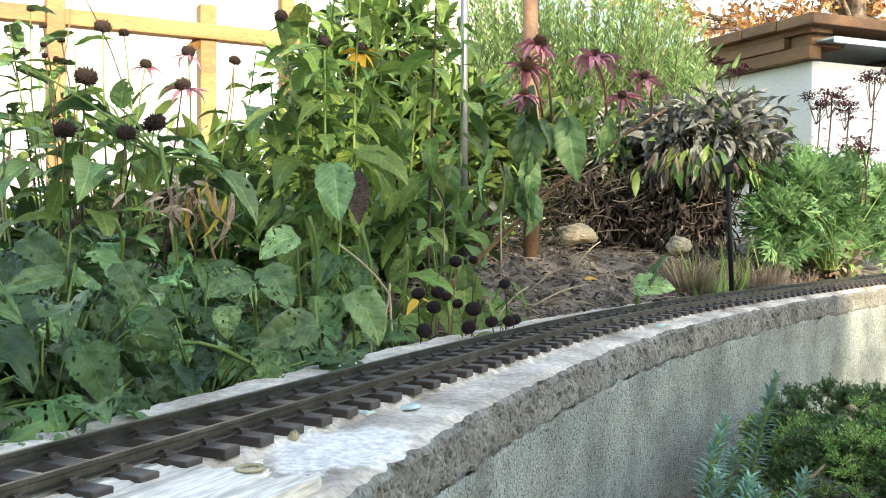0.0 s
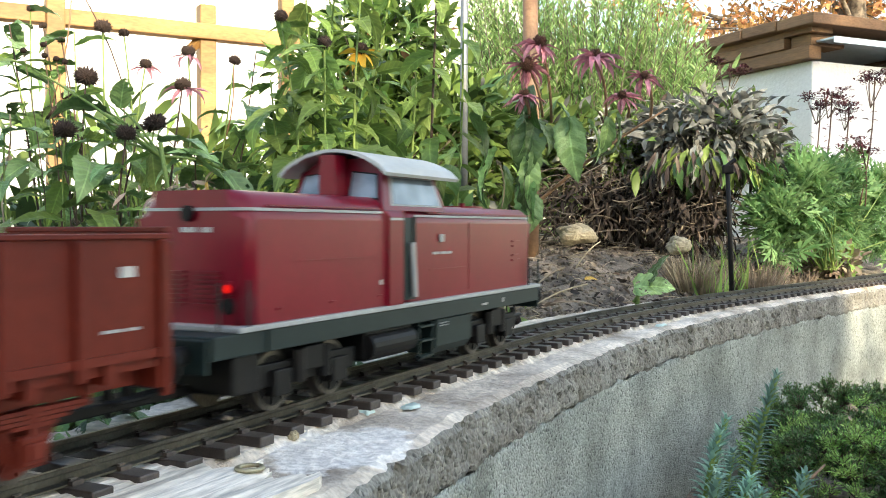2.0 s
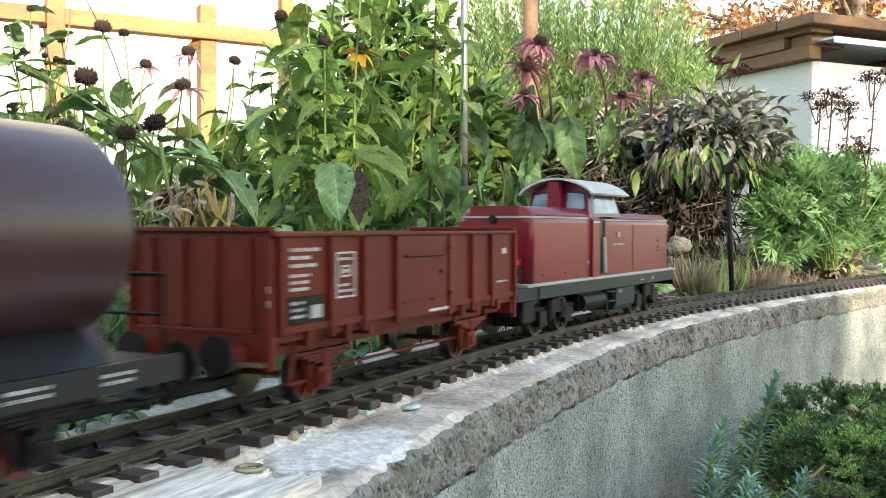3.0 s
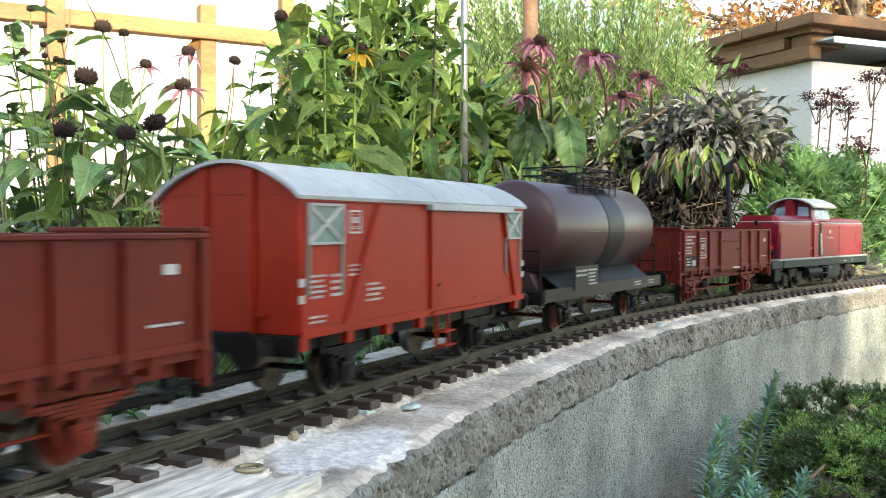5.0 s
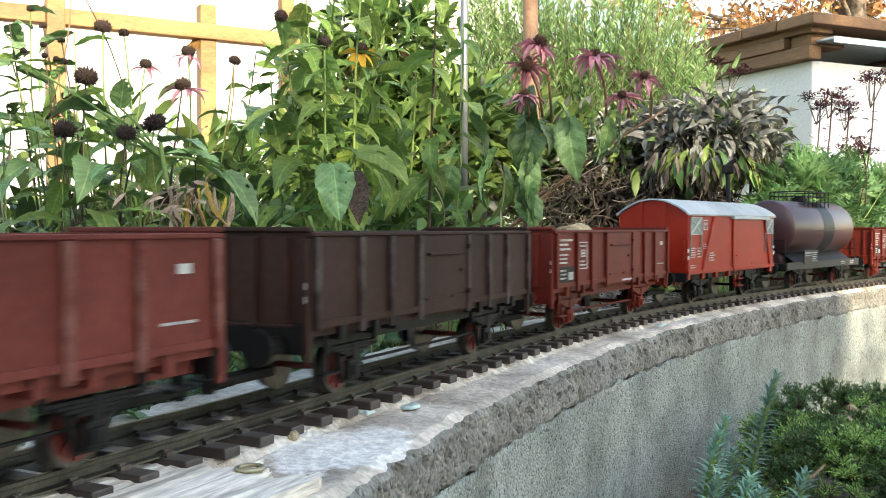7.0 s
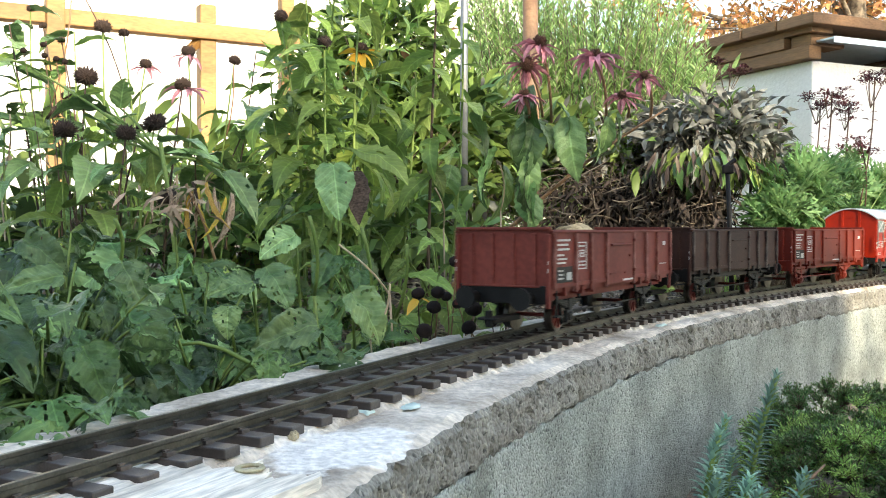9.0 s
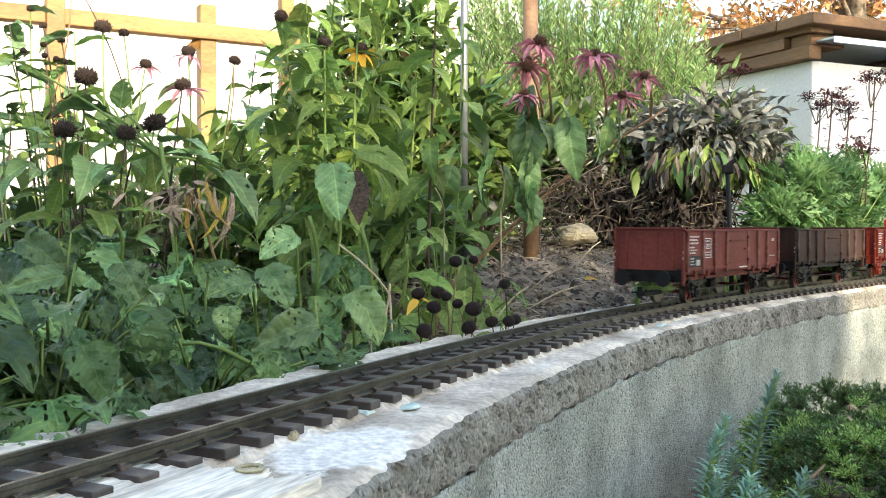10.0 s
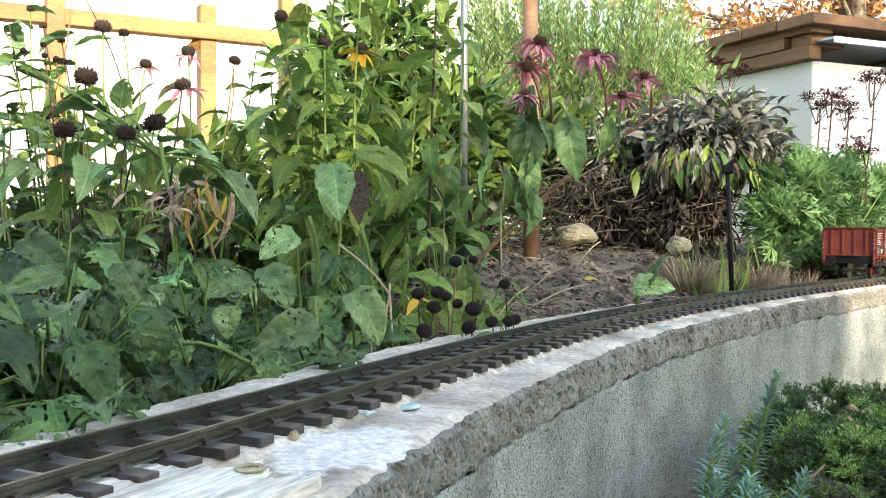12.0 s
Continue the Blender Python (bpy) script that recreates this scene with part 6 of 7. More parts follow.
bush("green_backing_shrub", "dense sunlit light green shrub behind the rosemary", [((c.x, c.y, c.z - 0.3), (0.62, 0.25, 0.62)), ((c.x + 0.35, c.y, c.z - 0.2), (0.4, 0.25, 0.55)), ((c.x - 0.35, c.y, c.z - 0.4), (0.35, 0.25, 0.42))],
     2600, 0.085, NARROW_LEAF, "needle", 25, root=(c.x, c.y, 0.3), twigs=60, up=0.6, shell=0.2, extra=((NARROW_LEAF, "mid_leaf", 0.5, 0.08),))
c = see(200, 330, 1.9)
bush("green_shrub", "shaded dark green leafy shrub under the seed heads", [((c.x + 0.05, c.y, c.z - 0.11), (0.40, 0.2, 0.075))],
     120, 0.065, SMALL_LEAF, "mid_leaf", 20, root=(c.x, c.y, c.z - 0.25), twigs=40, up=0.2, shell=0.3, extra=((SMALL_LEAF, "mid_leaf", 0.5, 0.07),))

c = see(690, 70, 2.3)
bush("tall_backing_shrub", "tall light green leafy growth behind the yellow coneflowers", [((c.x, c.y, c.z), (0.19, 0.12, 0.12)), ((c.x - 0.16, c.y + 0.1, c.z - 0.07), (0.15, 0.1, 0.11)), ((c.x + 0.06, c.y, c.z - 0.17), (0.22, 0.12, 0.11))],
     1100, 0.060, NARROW_LEAF, "mid_leaf", 26, root=(c.x, c.y, c.z - 0.5), twigs=60, up=0.1, shell=0.2, thick=0.0026, jitter=1.2, extra=((SMALL_LEAF, "light_leaf", 0.35, 0.055), (SMALL_LEAF, "big_leaf", 0.35, 0.06), (SMALL_LEAF, "autumn", 0.03, 0.04)))

for px, py, d, w_, h_, n, seed in ((450, 425, 1.95, 0.30, 0.075, 330, 27), (720, 415, 1.9, 0.16, 0.09, 240, 28), (120, 415, 1.8, 0.30, 0.075, 260, 29)):
    c = see(px, py, d)
    bush("low_green_shrub", "low shaded green growth between the perennials", [((c.x, c.y, c.z), (w_, 0.12, h_))],
         n, 0.060, SMALL_LEAF, "big_leaf", seed, root=(c.x, c.y, c.z - 0.10), twigs=40, up=0.1, shell=0.2, thick=0.002, jitter=1.2, extra=((SMALL_LEAF, "mid_leaf", 0.6, 0.05), (NARROW_LEAF, "light_leaf", 0.25, 0.06)))

# stonecrop with dark red flat heads
for k, (px, py, d) in enumerate(((1290, 112, 2.6), (1470, 160, 2.6), (1450, 175, 2.65), (1545, 135, 2.55), (1520, 245, 2.5), (1500, 190, 2.7))):
    rnd = random.Random(70 + k)
    tip = see(px, py, d)
    base = see(px - 25 if k != 4 else px + 10, 330, d)
    v = thing("stonecrop", Matrix.Translation(base), "dry stonecrop stem with dark red flat flower heads", "perennial", "stonecrop stems")
    e = tip - base
    mats = []
    part("stem", tubes("stem", [(curve_pts((0, 0, -0.05), e, (0.01, 0, 0), 6), [0.002] * 6, 5)], "stem_dark"), None, v)
    for j in range(6):
        q = e + Vector((rnd.uniform(-.04, .04), rnd.uniform(-.03, .03), rnd.uniform(-.035, .012)))
        part("branch", tubes("branch", [(curve_pts(e * 0.72, q, (0, 0, -0.004), 4), [0.0014, 0.0012, 0.001, 0.0008], 4)], "stem_dark"), None, v)
        for _ in range(54):
            w_ = q + Vector((rnd.gauss(0, .011), rnd.gauss(0, .011), rnd.gauss(0, .004)))
            mats.append(np.array(aim(w_, (rnd.gauss(0, 1), rnd.gauss(0, 1), rnd.uniform(0, 1)), rnd.uniform(.008, .015))))
    for j in range(14):
        q = e * rnd.uniform(0.1, 0.75)
        mats.append(np.array(aim(q, (rnd.gauss(0, 1), rnd.gauss(0, 1), 0.3), rnd.uniform(.015, .026))))
    part("flower_head", scatter_mesh("flower_head", *SMALL_LEAF, mats, "sedum"), None, v)["kind"] = "stuff"

# ---- the leafy stretch behind the wall ----
rnd = random.Random(21)
k = 0
for s, off, n, h, size in ((0.00, -0.17, 30, 0.12, 0.062), (0.08, -0.25, 34, 0.16, 0.066), (0.17, -0.18, 34, 0.12, 0.060), (0.26, -0.27, 36, 0.17, 0.070), (0.35, -0.18, 34, 0.12, 0.062),
                           (0.45, -0.27, 34, 0.16, 0.072), (0.53, -0.18, 26, 0.10, 0.064), (0.20, -0.40, 24, 0.16, 0.078), (0.40, -0.42, 34, 0.19, 0.080), (0.60, -0.40, 28, 0.16, 0.076),
                           (0.34, -0.60, 32, 0.22, 0.088), (0.55, -0.60, 30, 0.20, 0.086), (0.75, -0.55, 20, 0.16, 0.075), (0.08, -0.42, 16, 0.14, 0.080), (0.18, -0.56, 16, 0.15, 0.085),
                           (0.64, -0.25, 16, 0.11, 0.062), (0.70, -0.36, 18, 0.13, 0.066), (0.52, -0.34, 20, 0.13, 0.070), (0.66, -0.50, 16, 0.15, 0.070)):
    x, y, _ = line(s, off - 0.032)
    clump("broad_leaved_clump", "dark green broad-leaved clump, leaves eaten into holes", (x, y, CONC - 0.07), int(n * 1.35), 0.13, h, size * 0.82, BROAD + TEAL_BROAD[:2] if k % 3 else BROAD + LANCE_DARK[:2], 200 + k)
    k += 1
for k, (bx, by, tx, ty, d, wide) in enumerate(((222, 545, 316, 622, 0.86, 1.0), (562, 574, 436, 604, 0.93, 0.95), (213, 459, 101, 520, 0.95, 1.0), (215, 462, 256, 540, 0.94, 1.1), (107, 662, 6, 738, 0.74, 0.9), (135, 655, 132, 726, 0.78, 0.9),
                                          (168, 660, 198, 731, 0.79, 0.85), (78, 548, 132, 640, 0.84, 0.9), (404, 540, 398, 596, 0.92, 1.1), (446, 496, 362, 514, 0.98, 1.1), (524, 412, 452, 446, 1.05, 1.2), (622, 515, 690, 602, 1.0, 0.9),
                                          (112, 486, -12, 506, 0.92, 0.8), (281, 655, 358, 694, 0.84, 0.8), (330, 600, 300, 672, 0.84, 0.9), (60, 590, -20, 640, 0.8, 0.9), (470, 470, 520, 540, 1.0, 1.1), (40, 420, 120, 470, 0.98, 0.8))):
    b, t_ = see(bx, by, d + 0.02), see(tx, ty, d)
    x, y = b.x, b.y + 0.05
    shoot = thing("broad_leaf_shoot", Matrix.Translation((x, y, CONC - 0.08)), "single large blue-green leaf on a stalk, eaten into holes", "perennial", "large leaves behind the wall")
    o_ = Vector((x, y, CONC - 0.08))
    part("stalk", tubes("stalk", [(curve_pts((0, 0, 0), b - o_, (0.0, 0.01, 0), 7), [0.0024, 0.0023, 0.0022, 0.002, 0.0018, 0.0016, 0.0014], 6)], "stem"), None, shoot)
    part("leaf", TEAL_BROAD[k % 6], None, shoot, at=aim(b - o_, t_ - b, (t_ - b).length, 0.95 * (t_ - b).x / (t_ - b).length, wide))
for px, py, d, n, sz, kinds in ((690, 470, 1.28, 16, 0.06, PALE + LANCE), (640, 420, 1.32, 12, 0.07, PALE + BROAD), (830, 470, 1.42, 12, 0.06, PALE + LANCE), (560, 440, 1.4, 14, 0.08, LANCE + BROAD), (780, 420, 1.5, 14, 0.07, LANCE + PALE)):
    b = see(px, py + 130, d)
    clump("pale_leaved_clump", "pale green leafy clump with torn leaves", (b.x, b.y, min(b.z, CONC + 0.0) - 0.02), n, 0.09, 0.14, sz, kinds, 300 + n + px, "pale leafy clumps")
b = see(1122, 545, 1.42)
young = thing("young_broad_leaved_plant", Matrix.Translation((b.x, b.y, b.z - 0.01)), "single young plant with two broad folded green leaves", "plant")
part("stalk", tubes("stalk", [(curve_pts((0, 0, 0), (0.004, 0, 0.045), (0.004, 0, 0), 5), [0.004, 0.0035, 0.003, 0.0026, 0.002], 6), (curve_pts((0, 0, 0.02), (0.02, 0.0, 0.05), (0, 0, 0), 4), [0.003, 0.003, 0.002, 0.002], 6)], "stem"), None, young)
part("leaf", TEAL_BROAD[1], None, young, at=aim((0.0, 0, 0.042), (0.8, -0.3, 0.12), 0.062, 0.9))
part("leaf", TEAL_BROAD[0], None, young, at=aim((0.022, 0.0, 0.045), (0.35, -0.2, 0.9), 0.055, 0.6))

# ---- tall perennials ----
CL = "coneflower with dark bristly seed heads and dull green leaves"
for k, (px, py, d, r) in enumerate(((155, 135, 1.30, .0155), (185, 47, 1.36, .0115), (116, 228, 1.24, .0145), (225, 234, 1.22, .0125), (276, 216, 1.26, .0145), (335, 90, 1.38, .010), (325, 148, 1.34, .0115),
                                    (260, 112, 1.44, .009), (417, 106, 1.46, .009), (93, 198, 1.4, .012), (298, 348, 1.16, .0125), (120, 168, 1.45, .008), (80, 45, 1.5, .006), (222, 58, 1.5, .008))):
    rnd = random.Random(400 + k)
    tip = see(px, py, d)
    base = see(px * 0.55 + 105 + rnd.uniform(-40, 40), 560, d)
    stem_plant("coneflower", CL, (base.x, base.y, CONC - 0.06), tip, (rnd.uniform(-.03, .03), 0, 0), (8 if k in (0, 2, 3, 9) else 5), 0.080, TEAL + LANCE[:3], 430 + k, (r, 0), 0.0026, "stem" if k % 3 else "stem_dark", 0.3, 0.84,
               droop=0.1, petals=(7 if k in (5, 6, 7) else 0), up=Vector((rnd.uniform(-.3, .3), -0.2, 1)).normalized())
# hanging yellowed leaves under the low head
hang = thing("withered_leaf_cluster", Matrix.Translation(see(330, 345, 1.15)), "withered yellow and brown leaves hanging from a stem", "withered leaves")
for k, (dx, ln, me) in enumerate(((-10, 0.045, 1), (8, 0.075, 0), (16, 0.06, 3), (38, 0.07, 0), (66, 0.062, 3), (72, 0.078, 1), (-30, 0.04, 1), (5, 0.04, 2), (24, 0.045, 1), (-55, 0.035, 1), (48, 0.035, 1))):
    part("leaf", WITHER[me], None, hang, at=aim((dx * 1.15 / 1700, 0.01 * (k % 3), 0.006 * (k % 4)), (0.22 * (k % 4 - 1.5), -0.2, -1), ln, 0.9 * k, 0.62))
mats = []
for k in range(80):
    q = Vector((rnd.gauss(-0.004, 0.022), rnd.gauss(0, 0.014), rnd.gauss(-0.004, 0.013)))
    mats.append(np.array(aim(q, (rnd.gauss(0, 1), rnd.gauss(0, 1), rnd.gauss(-0.6, 0.8)), rnd.uniform(0.012, 0.028), rnd.uniform(-1.5, 1.5))))
part("crumpled_leaves", scatter_mesh("crumpled_leaves", *NARROW_LEAF, mats, "dry"), None, hang, "crumpled dry brown leaves")["kind"] = "stuff"
part("stem", tubes("stem", [(curve_pts((0, 0, 0.015), (0.02, 0.05, -0.18), (0.02, 0, 0), 5), [0.002] * 5, 5)], "stem_tan"), None, hang)

for k, (px, py, bx, d, n, sz, st) in enumerate(((498, 28, 540, 1.46, 12, .105, "stem"), (575, 74, 560, 1.42, 11, .10, "stem"), (640, 84, 600, 1.55, 10, .09, "stem"), (700, -50, 620, 1.6, 13, .11, "stem"), (775, -70, 755, 1.5, 13, .10, "stem_dark"),
                                             (600, -60, 570, 1.62, 13, .11, "stem"), (540, -40, 550, 1.55, 13, .12, "stem"), (480, 140, 520, 1.5, 9, .11, "stem"), (680, 60, 640, 1.7, 11, .10, "stem"), (820, 40, 790, 1.75, 10, .09, "stem"),
                                             (740, 30, 700, 1.66, 12, .10, "stem"), (640, -20, 650, 1.5, 11, .11, "stem"))):
    rnd = random.Random(500 + k)
    base = see(bx, 520, d)
    stem_plant("tall_coneflower", "tall yellow coneflower with toothed lance-shaped green leaves", (base.x, base.y, CONC - 0.03), see(px, py, d), (rnd.uniform(-.02, .02), 0, 0), int(n * 1.7), sz * 0.86, LANCE + LANCE_DARK[:1] + (PALE[:1] if k % 2 else []), 520 + k,
               (0.0105, 0) if k in (0, 1, 2) else None, 0.0034, st, 0.28, 0.99, 0.2, petals=13 if k == 2 else 0, petal_mesh=PETAL_Y if k == 2 else None, up=Vector((0.1, -0.55, 0.8)).normalized())
# spreading leaves and small black balls between the heads
spread = thing("spreading_coneflower", Matrix.Translation(see(300, 330, 1.2)), "coneflower stem with long spreading green leaves", "perennial")
o_ = see(300, 330, 1.2)
many = [(curve_pts((0.0, 0.02, CONC - 0.06 - o_.z), see(285, 250, 1.22) - o_, (0.01, 0, 0), 7), [0.003] * 7, 6)]
for k, (px, py, ex, ey, ln) in enumerate(((290, 268, 420, 300, .135), (285, 250, 380, 232, .085), (190, 195, 70, 165, .085), (200, 250, 100, 300, .085), (215, 190, 222, 130, .06), (270, 260, 275, 330, .075), (60, 120, 10, 100, .07), (180, 225, 250, 200, .06), (400, 300, 470, 380, .09))):
    q, w_ = see(px, py, 1.3) - o_, see(ex, ey, 1.27) - o_
    many.append((curve_pts(see(285, 275, 1.22) - o_, q, (0, 0, 0.006), 5), [0.0022, 0.002, 0.0018, 0.0016, 0.0014], 5))
    part("leaf", (TEAL + LANCE)[k % 8], None, spread, at=aim(q, w_ - q, ln, 0.25 * (k % 3 - 1), 1.25))
part("stem_growth", tubes("stem_growth", many, "stem"), None, spread)["kind"] = "stuff"
for k, (px, py) in enumerate(((45, 88), (82, 97), (103, 103), (118, 108), (80, 78))):
    tip, base = see(px, py, 1.34), see(px * 0.5 + 70, 560, 1.34)
    stem_plant("black_seed_head_stem", "thin stem with a small round black seed head", (base.x, base.y, CONC - 0.05), tip, (0.01, 0, 0), 2, 0.05, LANCE, 660 + k, (0.0048, 2), 0.0012, "stem_dark")

# two large leaves held out in front
big = thing("large_hanging_leaf_stem", Matrix.Translation(see(590, 300, 1.3)), "leaf stem with a broad toothed leaf and a torn pale leaf", "perennial")
part("leaf", TEAL_BROAD[0], None, big, at=aim((0.0, 0, 0.01), (0.15, -0.5, -0.85), 0.085, 0.2, 1.0))
part("leaf", PALE[1], None, big, at=aim((0.03, 0.02, 0.03), (0.8, -0.4, -0.25), 0.095, 0.3, 1.1))
part("leaf", WITHER[2], None, big, at=aim((0.03, 0, 0.0), (0.1, -0.2, -1), 0.075, 0.3, 2.0))
part("stem", tubes("stem", [(curve_pts((-0.03, 0.05, -0.22), (0.0, 0, 0.012), (0.02, 0, 0), 6), [0.003] * 6, 6), (curve_pts((-0.01, 0.02, -0.1), (0.03, 0.02, 0.03), (0, 0, 0.01), 5), [0.0024] * 5, 6)], "stem"), None, big)

# leaning coneflower in pink bloom
a0, a1 = see(770, 400, 1.6), see(1180, 190, 1.55)
lean = thing("leaning_coneflower", Matrix.Translation(a0), "leaning coneflower with faded pink drooping petals and hanging leaves", "perennial")
many = [(curve_pts((-0.02, 0.02, -0.15), a1 - a0, (0.02, 0, 0.045), 10), [0.0042, 0.004, 0.0038, 0.0036, 0.0033, 0.003, 0.0027, 0.0024, 0.002, 0.0015], 7)]
rnd = random.Random(77)
for px, py, sx, sy, r, ux, uy, uz, ln in ((932, 112, 960, 205, .0115, 0.0, -0.95, 0.25, 3.6), (955, 72, 975, 215, .0105, 0.25, -0.35, 0.9, 4.0), (926, 165, 935, 232, .009, -0.1, 0.15, 0.95, 4.0), (1052, 96, 1072, 205, .0105, 0.05, 0.12, 1.0, 4.6), (1140, 132, 1150, 205, .0075, 0.2, -0.7, 0.65, 4.6), (1100, 166, 1110, 205, .0075, -0.2, -0.6, 0.75, 4.4)):
    st, en = see(sx, sy, 1.56) - a0, see(px, py, 1.5) - a0
    many.append((curve_pts(st, en, (0.004, -0.01, 0), 6), [0.0026, 0.0025, 0.0024, 0.0023, 0.0022, 0.002], 6))
    flower(lean, en, r, 19, rnd, 1, Vector((ux, uy, uz)).normalized(), None, ln)
part("stem", tubes("stem", many, "stem_tan"), None, lean, "reddish tan leaning stems")
for px, py, ln, dx in ((1003, 205, 0.115, 0.05), (1040, 210, 0.08, 0.3), (893, 290, 0.105, 0.25), (930, 300, 0.09, -0.1), (1075, 205, 0.085, 0.2), (860, 300, 0.07, -0.4), (985, 180, 0.07, 0.9), (945, 190, 0.06, -0.9), (1090, 200, 0.09, 0.3), (830, 200, 0.11, 0.6), (880, 260, 0.10, -0.5), (800, 290, 0.09, -0.2), (925, 195, 0.08, 0.3), (945, 250, 0.09, 0.1), (938, 318, 0.085, -0.2), (950, 210, 0.07, 0.7), (915, 225, 0.075, -0.6), (938, 150, 0.085, 0.1), (946, 215, 0.10, -0.1), (934, 275, 0.10, 0.12), (944, 340, 0.075, 0.0)):
    part("leaf", rnd.choice(TEAL[:4] + LANCE_DARK[:2]), None, lean, at=aim(see(px, py, 1.53) - a0, (dx + rnd.uniform(-.25, .25), -0.25, -1.0), ln * 0.98, rnd.uniform(-0.9, 0.9), 1.1))

# low black seed heads beside the track
for k, (px, py, d, r) in enumerate(((740, 517, 1.12, .0072), (775, 515, 1.12, .0075), (768, 541, 1.10, .0078), (838, 544, 1.13, .0092), (893, 500, 1.18, .0066), (806, 460, 1.2, .0076), (751, 583, 1.06, .0085), (830, 577, 1.1, .008), (870, 567, 1.12, .0068), (901, 566, 1.15, .007), (912, 563, 1.17, .0066), (810, 535, 1.14, .006), (720, 590, 1.1, .006), (790, 522, 1.16, .006), (838, 457, 1.3, .006))):
    rnd = random.Random(600 + k)
    tip = see(px, py, d)
    base = see(px + rnd.uniform(-20, 20), 620, d + 0.02)
    stem_plant("black_seed_head_stem", "short stem with a round black seed head", (base.x, base.y, CONC - 0.05), tip, (rnd.uniform(-.01, .01), 0, 0), 2, 0.035, LANCE, 620 + k, (r * 1.15, 2), 0.0014, "stem_tan" if k % 2 else "stem_dark", petals=(3 if k == 0 else 0), petal_mesh=PETAL_Y)

# bare and cut stems among the leaves
cut = thing("fallen_plant", Matrix.Translation(see(470, 655, 0.86)), "pale green cut stem lying over the leaves to the wall", "fallen plant")
o_ = see(470, 655, 0.86)
part("stem", tubes("stem", [([see(*q) - o_ for q in ((318, 608, 0.84), (350, 604, 0.84), (395, 616, 0.85), (440, 640, 0.86), (475, 660, 0.86))], [0.0014, 0.0018, 0.002, 0.0022, 0.0024], 7)], "stem"), None, cut)
part("dry_end", tubes("dry_end", [([see(*q) - o_ for q in ((472, 656, 0.858), (485, 664, 0.86), (500, 662, 0.862))], [0.004, 0.003, 0.001], 6)], "stem_tan"), None, cut, "frayed brown stem end")
for k, (p0, p1, d, mat) in enumerate((((548, 380), (556, 520), 1.02, "stem"), ((204, 385), (210, 470), 0.98, "stem"), ((640, 400), (655, 560), 1.1, "stem"), ((600, 430), (690, 520), 1.05, "straw"), ((770, 330), (785, 400), 1.35, "straw"), ((885, 290), (886, 370), 1.45, "straw"),
                                      ((20, 200), (2, 320), 1.2, "straw"), ((130, 0), (95, 180), 1.45, "stem_tan"), ((150, -10), (220, 150), 1.5, "stem_dark"), ((415, 120), (395, 260), 1.45, "stem_tan"), ((690, 500), (655, 600), 1.0, "straw"), ((720, 430), (700, 560), 1.15, "stem"))):
    a_, b_ = see(*p0, d), see(*p1, d + 0.03)
    single("bare_stem", tubes("bare_stem", [(curve_pts(Vector((0, 0, 0)), a_ - b_, (0.006, 0, 0), 6) , [0.0022 if mat == "stem" else 0.0012] * 6, 6), ([Vector((0, 0, 0)), Vector((0.004, 0.03, CONC - 0.05 - b_.z))], [0.0022 if mat == "stem" else 0.0012] * 2, 5)], mat),
           Matrix.Translation(b_), "leafless upright " + {"stem": "green", "straw": "straw-pale", "stem_tan": "tan", "stem_dark": "dark brown"}[mat] + " plant stem", "bare stem", "bare stems")

# leafy shoots rising among the seed heads, thinner towards their tips
for k, (px, py, d, n, sz) in enumerate(((58, 15, 1.5, 9, .07), (112, 70, 1.46, 8, .07), (25, 110, 1.4, 8, .075), (250, 225, 1.32, 8, .085), (395, 290, 1.3, 8, .10), (345, 270, 1.28, 8, .095), (150, 200, 1.25, 9, .09), (440, 215, 1.5, 7, .09), (10, 230, 1.2, 9, .08), (20, 40, 1.42, 12, .08), (135, 55, 1.5, 10, .075), (455, 90, 1.62, 9, .085))):
    rnd = random.Random(700 + k)
    base = see(px * 0.6 + 90, 560, d)
    stem_plant("leafy_coneflower_shoot", "leafy coneflower shoot with spreading dull green leaves", (base.x, base.y, CONC - 0.06), see(px, py, d), (rnd.uniform(-.03, .03), 0, 0), n, sz, TEAL + LANCE[:4] + LANCE_DARK[:1], 720 + k, (0.006, 0) if k in (0, 1, 3) else None, 0.0024, "stem_dark" if k % 2 else "stem", 0.5, 1.0, droop=-0.1)

# ---- litter, stones and the strip in front of the wall ----
def stone(name, at, size, seed, label):
    bm = bmesh.new()
    bmesh.ops.create_icosphere(bm, subdivisions=4, radius=1.0)
    for v in bm.verts:
        n_ = noise.noise(v.co * 1.3 + Vector((seed, 0, 0))) * 0.35 + noise.noise(v.co * 4 + Vector((seed, 3, 0))) * 0.10 + noise.noise(v.co * 11) * 0.04
        v.co *= 1 + n_
        v.co = Vector((v.co.x * size[0], v.co.y * size[1], v.co.z * size[2]))
    single(name, mesh_of(name, bm, "stone", False), Matrix.Translation(at), label, "stone")


b = see(1020, 412, 2.12)
stone("stone", b, (0.043, 0.03, 0.024), 3, "rounded ochre limestone lying on the soil")
b = see(1200, 432, 2.0)
stone("stone", b, (0.024, 0.03, 0.02), 9, "small pale stone half under dry grass")

def on_bed(s, off):
    x, y, _ = line(s, off)
    return Vector((x, y, ground_height(x, y, off)))


